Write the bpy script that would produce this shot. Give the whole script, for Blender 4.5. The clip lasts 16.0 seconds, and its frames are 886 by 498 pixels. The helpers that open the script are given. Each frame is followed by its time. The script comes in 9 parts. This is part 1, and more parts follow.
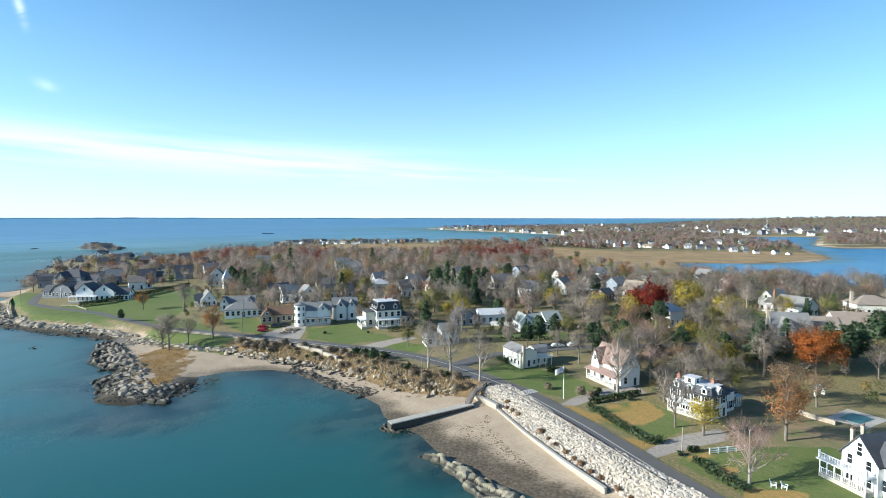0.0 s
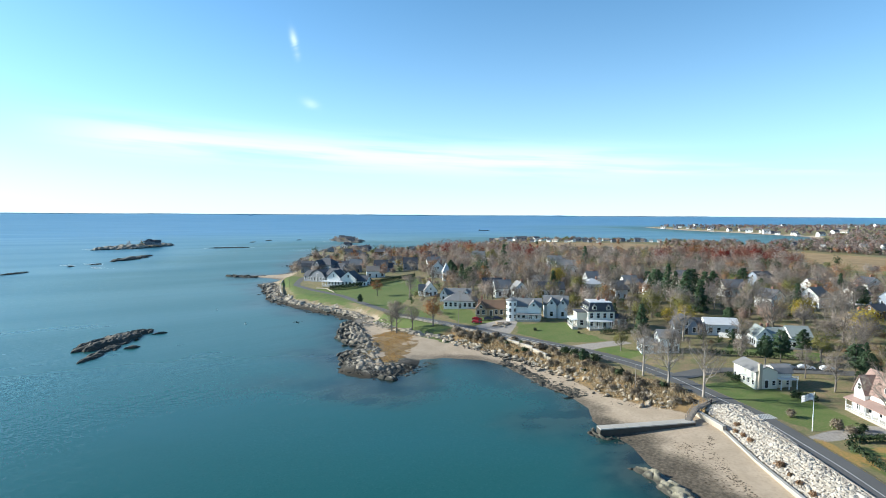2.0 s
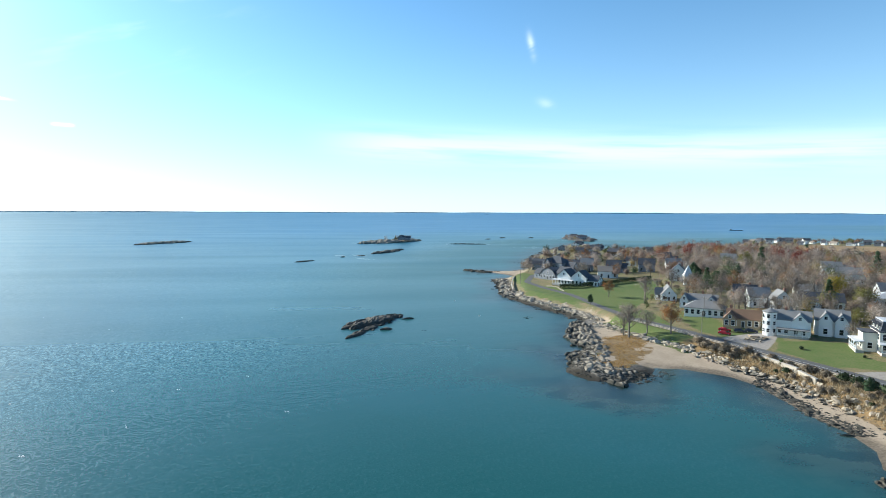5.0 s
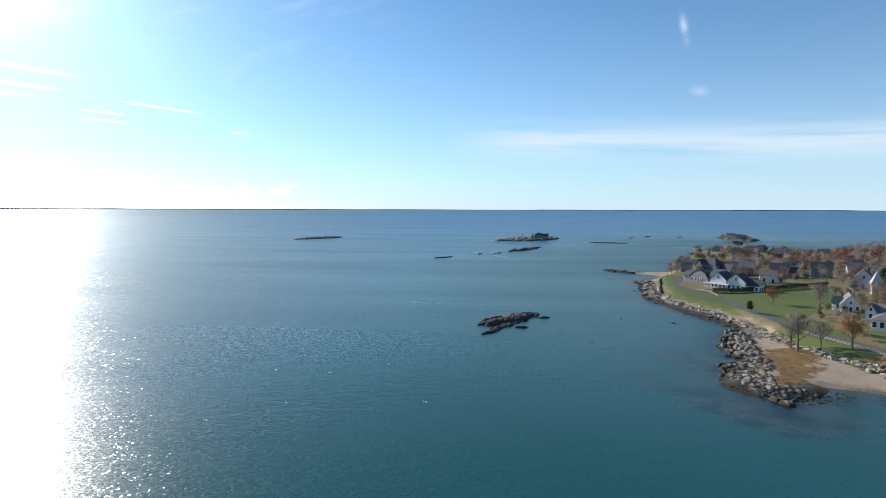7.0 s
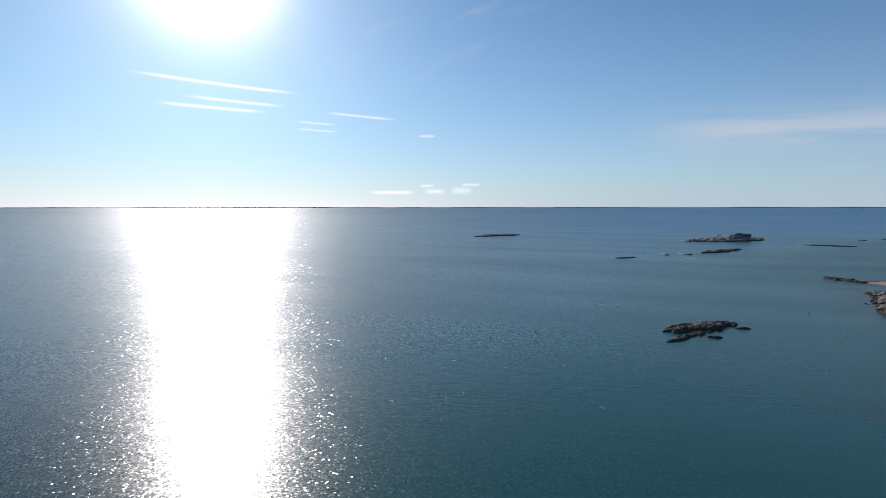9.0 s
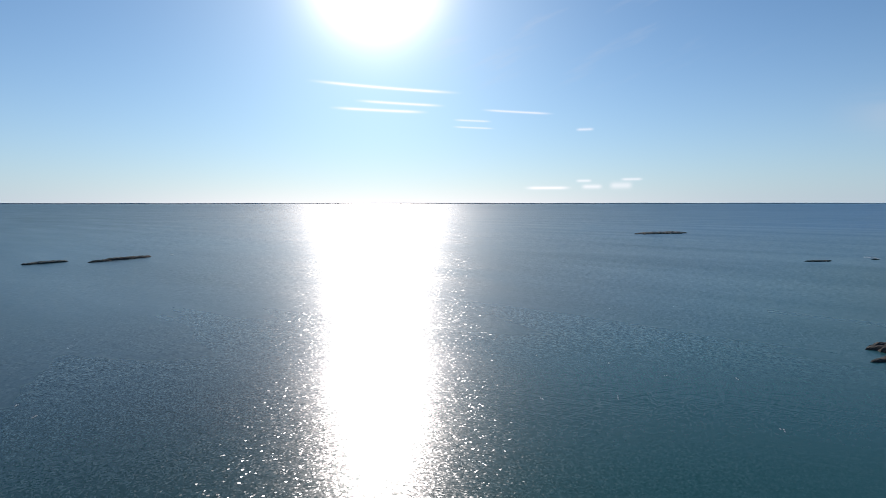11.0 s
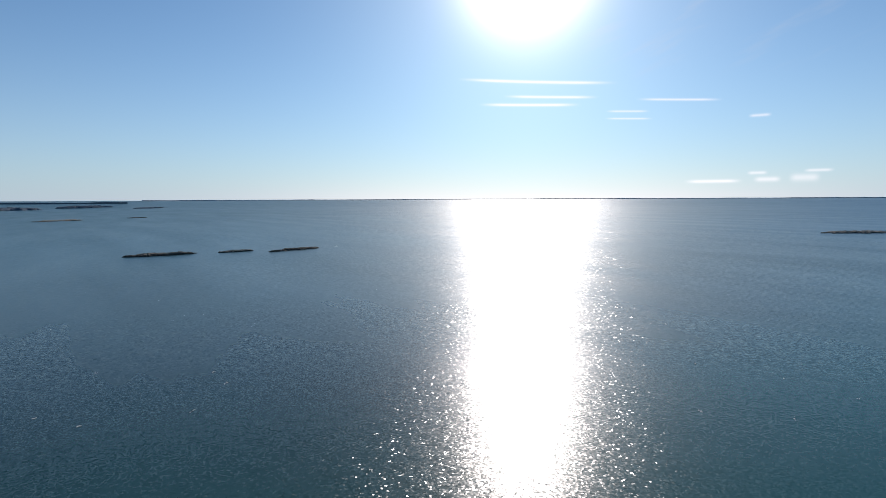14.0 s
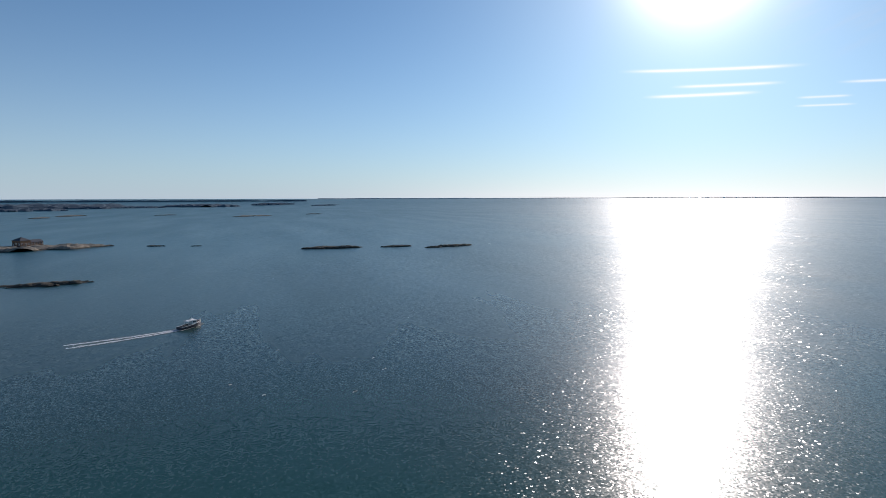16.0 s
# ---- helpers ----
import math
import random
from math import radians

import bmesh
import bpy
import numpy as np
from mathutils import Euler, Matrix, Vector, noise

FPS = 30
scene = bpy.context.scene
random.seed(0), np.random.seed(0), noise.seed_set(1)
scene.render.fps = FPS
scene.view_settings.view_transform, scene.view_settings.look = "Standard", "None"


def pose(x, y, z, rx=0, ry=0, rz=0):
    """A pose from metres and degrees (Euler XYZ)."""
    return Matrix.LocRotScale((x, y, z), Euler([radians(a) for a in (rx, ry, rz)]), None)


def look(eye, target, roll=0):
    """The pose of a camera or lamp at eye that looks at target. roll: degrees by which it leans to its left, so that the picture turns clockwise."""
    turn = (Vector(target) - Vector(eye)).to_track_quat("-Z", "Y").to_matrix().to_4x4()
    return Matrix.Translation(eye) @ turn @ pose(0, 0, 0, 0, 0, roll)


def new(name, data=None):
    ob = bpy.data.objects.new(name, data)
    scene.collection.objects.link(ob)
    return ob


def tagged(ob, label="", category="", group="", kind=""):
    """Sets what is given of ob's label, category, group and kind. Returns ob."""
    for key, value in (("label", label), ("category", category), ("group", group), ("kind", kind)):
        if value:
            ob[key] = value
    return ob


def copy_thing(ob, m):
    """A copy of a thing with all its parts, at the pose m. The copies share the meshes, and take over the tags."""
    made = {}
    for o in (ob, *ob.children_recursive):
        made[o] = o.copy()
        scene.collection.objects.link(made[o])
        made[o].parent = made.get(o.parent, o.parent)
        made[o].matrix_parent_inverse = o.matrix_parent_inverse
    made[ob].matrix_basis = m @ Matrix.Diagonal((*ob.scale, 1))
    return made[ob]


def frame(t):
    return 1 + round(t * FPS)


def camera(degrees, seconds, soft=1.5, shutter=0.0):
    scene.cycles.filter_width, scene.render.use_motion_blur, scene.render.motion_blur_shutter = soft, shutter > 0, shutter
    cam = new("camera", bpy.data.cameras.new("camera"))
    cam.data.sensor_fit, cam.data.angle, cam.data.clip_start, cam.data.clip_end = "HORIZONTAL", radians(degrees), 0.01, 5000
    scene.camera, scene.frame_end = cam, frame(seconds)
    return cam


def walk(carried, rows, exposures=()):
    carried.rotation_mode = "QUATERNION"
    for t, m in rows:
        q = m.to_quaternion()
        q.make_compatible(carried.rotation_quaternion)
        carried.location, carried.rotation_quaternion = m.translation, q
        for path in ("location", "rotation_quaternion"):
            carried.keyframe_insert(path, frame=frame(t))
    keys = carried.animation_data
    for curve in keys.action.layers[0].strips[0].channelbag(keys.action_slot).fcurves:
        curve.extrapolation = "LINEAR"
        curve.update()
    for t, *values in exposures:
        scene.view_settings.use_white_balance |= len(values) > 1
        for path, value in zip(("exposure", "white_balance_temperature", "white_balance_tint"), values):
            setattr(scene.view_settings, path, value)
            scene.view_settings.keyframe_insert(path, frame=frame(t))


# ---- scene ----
# ---- camera: a hovering drone that turns on the spot, 44 m over the sea ----
cam = camera(78.5, 16.0, soft=0.9)
EYE = (0.0, 0.0, 44.0)


def turned(yaw, pitch, roll):
    return pose(*EYE, 90 + pitch, 0, yaw) @ pose(0, 0, 0, 0, 0, roll)


walk(cam, [
    (0.0, turned(0.00, -3.23, 0.02)), (0.5, turned(6.89, -3.29, 0.28)), (1.0, turned(13.12, -3.40, 0.36)),
    (1.5, turned(18.65, -3.49, 0.39)), (2.0, turned(22.19, -3.53, 0.32)), (2.5, turned(25.27, -3.60, 0.20)),
    (3.0, turned(26.97, -3.63, 0.02)), (3.5, turned(30.19, -3.66, -0.03)), (4.0, turned(36.17, -3.71, 0.05)),
    (6.5, turned(57.04, -4.03, 0.20)), (7.0, turned(60.70, -4.12, 0.14)), (7.5, turned(64.69, -4.17, 0.03)),
    (8.0, turned(69.07, -4.23, -0.04)), (8.5, turned(73.91, -4.27, -0.06)), (9.0, turned(79.33, -4.35, -0.03)),
    (9.5, turned(84.73, -4.50, 0.05)), (12.0, turned(99.98, -4.94, -0.18)), (12.5, turned(102.20, -5.04, -0.22)),
    (13.0, turned(104.79, -5.12, -0.20)), (13.5, turned(107.84, -5.18, -0.22)), (14.0, turned(110.92, -5.22, -0.24)),
    (14.5, turned(114.73, -5.25, -0.20)), (15.0, turned(118.46, -5.27, -0.22)), (15.5, turned(122.30, -5.28, -0.24)),
    (16.0, turned(126.94, -5.33, -0.14)),
], exposures=[(0.0, 0.62, 6350, 4), (4.2, 0.62, 6350, 4), (6.3, 0.25, 6450, 8), (7.0, 0.0, 6450, 13), (8.0, -0.55, 6520, 16), (8.5, -0.58, 6560, 17),
                (9.5, -0.60, 6620, 18), (16.0, -0.60, 6620, 18)])

# ---- sky and sun ----
SUN_AZ, SUN_EL = 102.4, 22.5        # degrees: left of +y, above the horizon
TO_SUN = Vector((-math.sin(radians(SUN_AZ)) * math.cos(radians(SUN_EL)),
                 math.cos(radians(SUN_AZ)) * math.cos(radians(SUN_EL)), math.sin(radians(SUN_EL))))
sun = new("sun", bpy.data.lights.new("sun", "SUN"))
sun.data.energy, sun.data.angle, sun.data.color = 5.0, radians(0.55), (1.0, 0.955, 0.88)
sun.matrix_world = look((0, 0, 300), Vector((0, 0, 300)) - TO_SUN)

world = bpy.data.worlds.new("world")
scene.world = world
world.use_nodes = True
WT = world.node_tree
WT.nodes.clear()


def wn(kind, *ins, op=None):
    n = WT.nodes.new(kind)
    if op:
        n.operation = op
    for i, v in enumerate(ins):
        if v is None:
            continue
        if isinstance(v, bpy.types.NodeSocket):
            WT.links.new(v, n.inputs[i])
        else:
            n.inputs[i].default_value = v
    return n.outputs[0]


def wm(op, *ins):
    return wn("ShaderNodeMath", *ins, op=op)


def build_sky():
    sky = WT.nodes.new("ShaderNodeTexSky")
    sky.sky_type, sky.sun_disc = "NISHITA", False
    sky.sun_elevation, sky.sun_rotation = radians(SUN_EL), radians(-SUN_AZ)
    sky.altitude, sky.air_density, sky.dust_density, sky.ozone_density = 40, 0.8, 0.25, 2.5
    way = WT.nodes.new("ShaderNodeTexCoord").outputs["Generated"]
    sep = WT.nodes.new("ShaderNodeSeparateXYZ")
    WT.links.new(way, sep.inputs[0])
    x, y, z = sep.outputs
    az = wm("MULTIPLY", wm("ARCTAN2", wm("MULTIPLY", x, -1.0), y), 180 / math.pi)
    el = wm("MULTIPLY", wm("ARCSINE", z), 180 / math.pi)

    # noise stretched along the streaks
    def streaked(scale_az, scale_el, detail, tilt=0.0):
        comb = WT.nodes.new("ShaderNodeCombineXYZ")
        WT.links.new(wm("MULTIPLY", az, scale_az), comb.inputs[0])
        WT.links.new(wm("MULTIPLY", wm("ADD", el, wm("MULTIPLY", az, tilt)), scale_el), comb.inputs[1])
        n = WT.nodes.new("ShaderNodeTexNoise")
        n.inputs["Scale"].default_value, n.inputs["Detail"].default_value = 1.0, detail
        WT.links.new(comb.outputs[0], n.inputs["Vector"])
        return n.outputs[0]

    def bell(v, centre, width):
        d = wm("DIVIDE", wm("SUBTRACT", v, centre), width)
        return wm("EXPONENT", wm("MULTIPLY", wm("MULTIPLY", d, d), -1.0))

    def stretch(v, a, b):
        m = WT.nodes.new("ShaderNodeMapRange")
        m.interpolation_type, m.clamp = "SMOOTHSTEP", True
        for i, val in ((0, v), (1, a), (2, b), (3, 0.0), (4, 1.0)):
            if isinstance(val, bpy.types.NodeSocket):
                WT.links.new(val, m.inputs[i])
            else:
                m.inputs[i].default_value = val
        return m.outputs[0]

    fine = streaked(0.06, 0.9, 5.0, -0.045)
    wisp = streaked(0.13, 0.6, 6.0, 0.35)
    # the long cirrus bank
    mid = wm("ADD", wm("MULTIPLY", az, 0.036), 5.1)
    bank = wm("MULTIPLY", wm("MULTIPLY", bell(el, mid, 1.55), stretch(fine, 0.25, 0.60)),
              wm("MULTIPLY", stretch(az, -9.0, 12.0), stretch(az, 62.0, 50.0)))
    bank2 = wm("MULTIPLY", wm("MULTIPLY", bell(el, wm("ADD", wm("MULTIPLY", az, 0.03), 4.6), 0.5), stretch(fine, 0.42, 0.66)),
               wm("MULTIPLY", stretch(az, -34.0, -10.0), stretch(az, 12.0, 0.0)))
    high = wm("MULTIPLY", wm("MULTIPLY", stretch(wisp, 0.52, 0.80), stretch(el, 9.0, 16.0)),
              wm("MULTIPLY", stretch(az, 60.0, 78.0), stretch(az, 108.0, 92.0)))
    cover = wm("ADD", wm("MULTIPLY", bank, 0.62), wm("ADD", wm("MULTIPLY", bank2, 0.3), wm("MULTIPLY", high, 0.22)))
    streaks = None
    # thin straight streaks by the sun: azimuth, height, half length, half thickness, slope, strength
    for a, e, half, thick, slope, power in (
            (101.4, 11.7, 8.3, 0.13, 0.058, 1.0), (99.9, 10.2, 5.0, 0.12, 0.045, 0.9), (102.0, 9.5, 5.4, 0.13, 0.030, 1.0),
            (87.8, 9.3, 4.0, 0.10, 0.075, 0.7), (92.4, 8.5, 2.2, 0.09, 0.05, 0.6), (92.3, 7.8, 2.4, 0.08, 0.05, 0.6),
            (81.0, 7.4, 1.0, 0.12, 0.0, 0.6), (84.6, 1.6, 2.6, 0.14, 0.0, 0.8), (80.2, 1.7, 1.2, 0.2, 0.0, 0.6),
            (81.0, 2.3, 0.9, 0.13, 0.0, 0.6), (77.4, 1.8, 1.3, 0.3, 0.0, 0.5), (76.4, 2.4, 1.2, 0.12, 0.0, 0.6)):
        along = wm("ABSOLUTE", wm("SUBTRACT", az, a))
        line = wm("ADD", wm("MULTIPLY", wm("SUBTRACT", az, a), slope), e)
        s = wm("MULTIPLY", bell(el, line, thick), stretch(along, half, half * 0.45))
        s = wm("MULTIPLY", s, power * 0.8)
        streaks = s if streaks is None else wm("ADD", streaks, s)
    # two high feathers
    for a, e, wide, tall, lean, power in ((37.3, 16.6, 0.30, 0.95, 0.2, 0.7), (35.7, 11.0, 0.7, 0.5, 0.7, 0.3)):
        s = wm("MULTIPLY", bell(wm("ADD", az, wm("MULTIPLY", wm("SUBTRACT", el, e), -lean)), a, wide), bell(el, e, tall))
        cover = wm("ADD", cover, wm("MULTIPLY", wm("MULTIPLY", s, stretch(wisp, 0.3, 0.6)), power))
    cover = wm("MINIMUM", cover, 0.85)
    # glow of the hazy air round the sun
    dot = WT.nodes.new("ShaderNodeVectorMath")
    dot.operation = "DOT_PRODUCT"
    WT.links.new(way, dot.inputs[0])
    dot.inputs[1].default_value = TO_SUN
    off = wm("SUBTRACT", 1.0, dot.outputs["Value"])
    glow = wm("ADD", wm("MULTIPLY", wm("EXPONENT", wm("MULTIPLY", off, -260.0)), 22.0),
              wm("ADD", wm("MULTIPLY", wm("EXPONENT", wm("MULTIPLY", off, -40.0)), 1.6),
                 wm("ADD", wm("MULTIPLY", wm("EXPONENT", wm("MULTIPLY", off, -8.0)), 0.5),
                    wm("MULTIPLY", wm("MULTIPLY", bell(az, SUN_AZ, 26.0), wm("EXPONENT", wm("DIVIDE", wm("MAXIMUM", el, 0.0), -2.2))), 4.5))))
    # pale sea haze low over the horizon
    haze = WT.nodes.new("ShaderNodeMix")
    haze.data_type = "RGBA"
    WT.links.new(wm("MULTIPLY", wm("EXPONENT", wm("DIVIDE", wm("MAXIMUM", el, 0.0), -8.0)), 0.92), haze.inputs[0])
    clear = WT.nodes.new("ShaderNodeVectorMath")
    clear.operation = "MULTIPLY"
    clear.inputs[1].default_value = CLEAR
    WT.links.new(sky.outputs[0], clear.inputs[0])
    # the clear air deepens to a dark blue overhead
    deep = WT.nodes.new("ShaderNodeMix")
    deep.data_type, deep.blend_type = "RGBA", "MULTIPLY"
    WT.links.new(stretch(el, 21.0, 55.0), deep.inputs[0])
    WT.links.new(clear.outputs[0], deep.inputs[6])
    deep.inputs[7].default_value = (0.36, 0.45, 0.60, 1.0)
    WT.links.new(deep.outputs[2], haze.inputs[6])
    haze.inputs[7].default_value = HAZE
    mix = WT.nodes.new("ShaderNodeMix")
    mix.data_type = "RGBA"
    WT.links.new(cover, mix.inputs[0])
    WT.links.new(haze.outputs[2], mix.inputs[6])
    mix.inputs[7].default_value = CLOUD
    lit = WT.nodes.new("ShaderNodeMix")
    lit.data_type = "RGBA"
    WT.links.new(wm("MINIMUM", streaks, 1.0), lit.inputs[0])
    WT.links.new(mix.outputs[2], lit.inputs[6])
    lit.inputs[7].default_value = LIT_CLOUD
    add = WT.nodes.new("ShaderNodeMix")
    add.data_type, add.blend_type = "RGBA", "ADD"
    add.inputs[0].default_value = 1.0
    WT.links.new(lit.outputs[2], add.inputs[6])
    tint = WT.nodes.new("ShaderNodeVectorMath")
    tint.operation = "SCALE"
    tint.inputs[0].default_value = (1.16, 0.98, 0.90)
    WT.links.new(glow, tint.inputs["Scale"])
    WT.links.new(tint.outputs[0], add.inputs[7])
    back = WT.nodes.new("ShaderNodeBackground")
    back.inputs[1].default_value = SKY_STRENGTH
    WT.links.new(add.outputs[2], back.inputs[0])
    out = WT.nodes.new("ShaderNodeOutputWorld")
    WT.links.new(back.outputs[0], out.inputs[0])


CLOUD, LIT_CLOUD, HAZE = (6.4, 7.2, 7.8, 1.0), (12.0, 12.3, 12.6, 1.0), (5.1, 6.5, 7.5, 1.0)
CLEAR, SKY_STRENGTH = (0.61, 1.0, 1.13), 0.13
build_sky()

# ---- materials ----
def material(name, colour, rough=0.8, second=None, scale=1.0, detail_scale=None, amount=0.5, bump=0.0, bump_scale=None, metallic=0.0,
             vary=0.0, island=0.0, coords="Object", specular=0.5):
    """A surface whose colour wanders between colour and second at two scales, with relief. vary: change from object to object."""
    m = bpy.data.materials.new(name)
    m.use_nodes = True
    nt = m.node_tree
    b = nt.nodes["Principled BSDF"]
    second = second or tuple(c * 0.7 for c in colour)
    tc = nt.nodes.new("ShaderNodeTexCoord").outputs[coords]

    def noise_at(s, detail):
        n = nt.nodes.new("ShaderNodeTexNoise")
        n.inputs["Scale"].default_value, n.inputs["Detail"].default_value = s, detail
        nt.links.new(tc, n.inputs["Vector"])
        return n.outputs[0]

    broad, fine = noise_at(scale, 3.0), noise_at(detail_scale or scale * 9, 4.0)
    ramp = nt.nodes.new("ShaderNodeMapRange")
    ramp.inputs[1].default_value, ramp.inputs[2].default_value = 0.5 - 0.35 * (1.2 - amount), 0.5 + 0.35 * (1.2 - amount)
    nt.links.new(broad, ramp.inputs[0])
    half = nt.nodes.new("ShaderNodeMath")
    half.operation = "MULTIPLY_ADD"
    half.use_clamp = True
    nt.links.new(fine, half.inputs[0])
    half.inputs[1].default_value = amount
    sub = nt.nodes.new("ShaderNodeMath")
    sub.operation = "MULTIPLY_ADD"
    nt.links.new(ramp.outputs[0], sub.inputs[0])
    sub.inputs[1].default_value, sub.inputs[2].default_value = amount, -0.5 * amount
    nt.links.new(sub.outputs[0], half.inputs[2])
    mix = nt.nodes.new("ShaderNodeMix")
    mix.data_type = "RGBA"
    mix.inputs[6].default_value, mix.inputs[7].default_value = (*colour, 1), (*second, 1)
    nt.links.new(half.outputs[0], mix.inputs[0])
    colour_out = mix.outputs[2]
    for spread, socket in ((vary, "obj"), (island, "isl")):
        if spread:
            src = nt.nodes.new("ShaderNodeObjectInfo").outputs["Random"] if socket == "obj" else nt.nodes.new("ShaderNodeNewGeometry").outputs["Random Per Island"]
            mr = nt.nodes.new("ShaderNodeMapRange")
            mr.inputs[3].default_value, mr.inputs[4].default_value = 1 - spread, 1 + spread
            nt.links.new(src, mr.inputs[0])
            vm = nt.nodes.new("ShaderNodeVectorMath")
            vm.operation = "SCALE"
            nt.links.new(colour_out, vm.inputs[0])
            nt.links.new(mr.outputs[0], vm.inputs["Scale"])
            colour_out = vm.outputs[0]
    nt.links.new(colour_out, b.inputs["Base Color"])
    b.inputs["Roughness"].default_value, b.inputs["Metallic"].default_value = rough, metallic
    b.inputs["Specular IOR Level"].default_value = specular
    if bump:
        bp = nt.nodes.new("ShaderNodeBump")
        bp.inputs["Strength"].default_value, bp.inputs["Distance"].default_value = min(1.0, bump), max(0.02, bump * 0.2)
        nt.links.new(noise_at(bump_scale or scale * 6, 5.0), bp.inputs["Height"])
        nt.links.new(bp.outputs[0], b.inputs["Normal"])
    return m


def glass_material(name, colour=(0.02, 0.025, 0.03)):
    return material(name, colour, rough=0.06, scale=0.4, amount=0.3, vary=0.4)


def zoned_ground():
    """Ground whose cover follows the zones stored on its points: a = sand, lawn, marsh, rock; b = dry grass, gravel, leaves, wet."""
    m = bpy.data.materials.new("ground_cover")
    m.use_nodes = True
    nt = m.node_tree
    bsdf = nt.nodes["Principled BSDF"]
    bsdf.inputs["Roughness"].default_value = 0.92
    bsdf.inputs["Specular IOR Level"].default_value = 0.2
    tc = nt.nodes.new("ShaderNodeTexCoord").outputs["Object"]

    def noise_at(s, detail=4.0):
        n = nt.nodes.new("ShaderNodeTexNoise")
        n.inputs["Scale"].default_value, n.inputs["Detail"].default_value = s, detail
        nt.links.new(tc, n.inputs["Vector"])
        return n.outputs[0]

    def two(c1, c2, fac, lo=0.35, hi=0.65):
        mr = nt.nodes.new("ShaderNodeMapRange")
        mr.inputs[1].default_value, mr.inputs[2].default_value = lo, hi
        nt.links.new(fac, mr.inputs[0])
        mx = nt.nodes.new("ShaderNodeMix")
        mx.data_type = "RGBA"
        nt.links.new(mr.outputs[0], mx.inputs[0])
        for i, c in ((6, c1), (7, c2)):
            if isinstance(c, tuple):
                mx.inputs[i].default_value = (*c, 1)
            else:
                nt.links.new(c, mx.inputs[i])
        return mx.outputs[2]

    big, mid, fine = noise_at(0.035), noise_at(0.25), noise_at(1.8, 6.0)
    grain = noise_at(0.9, 8.0)
    covers = {
        "base": two(two((0.293, 0.213, 0.130), (0.162, 0.174, 0.077), mid), two((0.317, 0.220, 0.121), (0.127, 0.155, 0.056), fine), big),
        "sand": two(two((0.509, 0.399, 0.288), (0.438, 0.341, 0.241), mid), (0.367, 0.284, 0.200), fine, 0.45, 0.9),
        "lawn": two(two((0.088, 0.148, 0.036), (0.158, 0.177, 0.062), mid, 0.3, 0.7), two((0.105, 0.163, 0.041), (0.205, 0.194, 0.086), fine, 0.3, 0.8), big),
        "marsh": two(two((0.420, 0.290, 0.145), (0.331, 0.220, 0.115), mid), (0.240, 0.170, 0.090), big, 0.4, 0.75),
        "rock": two((0.246, 0.217, 0.180), (0.123, 0.111, 0.094), grain),
        "dry": two((0.321, 0.212, 0.099), (0.217, 0.146, 0.076), grain),
        "gravel": two((0.405, 0.357, 0.309), (0.309, 0.274, 0.238), fine),
        "leaves": two((0.434, 0.254, 0.094), (0.279, 0.216, 0.070), fine),
        "wet": two((0.075, 0.062, 0.045), (0.045, 0.040, 0.030), mid),
    }
    za, zb = nt.nodes.new("ShaderNodeAttribute"), nt.nodes.new("ShaderNodeAttribute")
    za.attribute_name, zb.attribute_name = "zone_a", "zone_b"
    out = covers["base"]
    pairs = []
    for at, names in ((za, ("sand", "lawn", "marsh", "rock")), (zb, ("dry", "gravel", "leaves", "wet"))):
        sp = nt.nodes.new("ShaderNodeSeparateColor")
        nt.links.new(at.outputs["Color"], sp.inputs[0])
        pairs += [(names[i], sp.outputs[i]) for i in range(3)] + [(names[3], at.outputs["Alpha"])]
    for name, fac in pairs:
        # ragged edges between the covers
        ad = nt.nodes.new("ShaderNodeMath")
        ad.operation = "MULTIPLY_ADD"
        nt.links.new(fine, ad.inputs[0])
        ad.inputs[1].default_value = 0.5
        nt.links.new(fac, ad.inputs[2])
        mr = nt.nodes.new("ShaderNodeMapRange")
        mr.interpolation_type = "SMOOTHSTEP"
        mr.inputs[1].default_value, mr.inputs[2].default_value = (0.62, 0.88) if name != "wet" else (0.35, 1.2)
        nt.links.new(ad.outputs[0], mr.inputs[0])
        mx = nt.nodes.new("ShaderNodeMix")
        mx.data_type = "RGBA"
        nt.links.new(mr.outputs[0], mx.inputs[0])
        nt.links.new(out, mx.inputs[6])
        nt.links.new(covers[name], mx.inputs[7])
        out = mx.outputs[2]
    nt.links.new(out, bsdf.inputs["Base Color"])
    bp = nt.nodes.new("ShaderNodeBump")
    bp.inputs["Strength"].default_value, bp.inputs["Distance"].default_value = 0.6, 0.12
    nt.links.new(fine, bp.inputs["Height"])
    nt.links.new(bp.outputs[0], bsdf.inputs["Normal"])
    return m


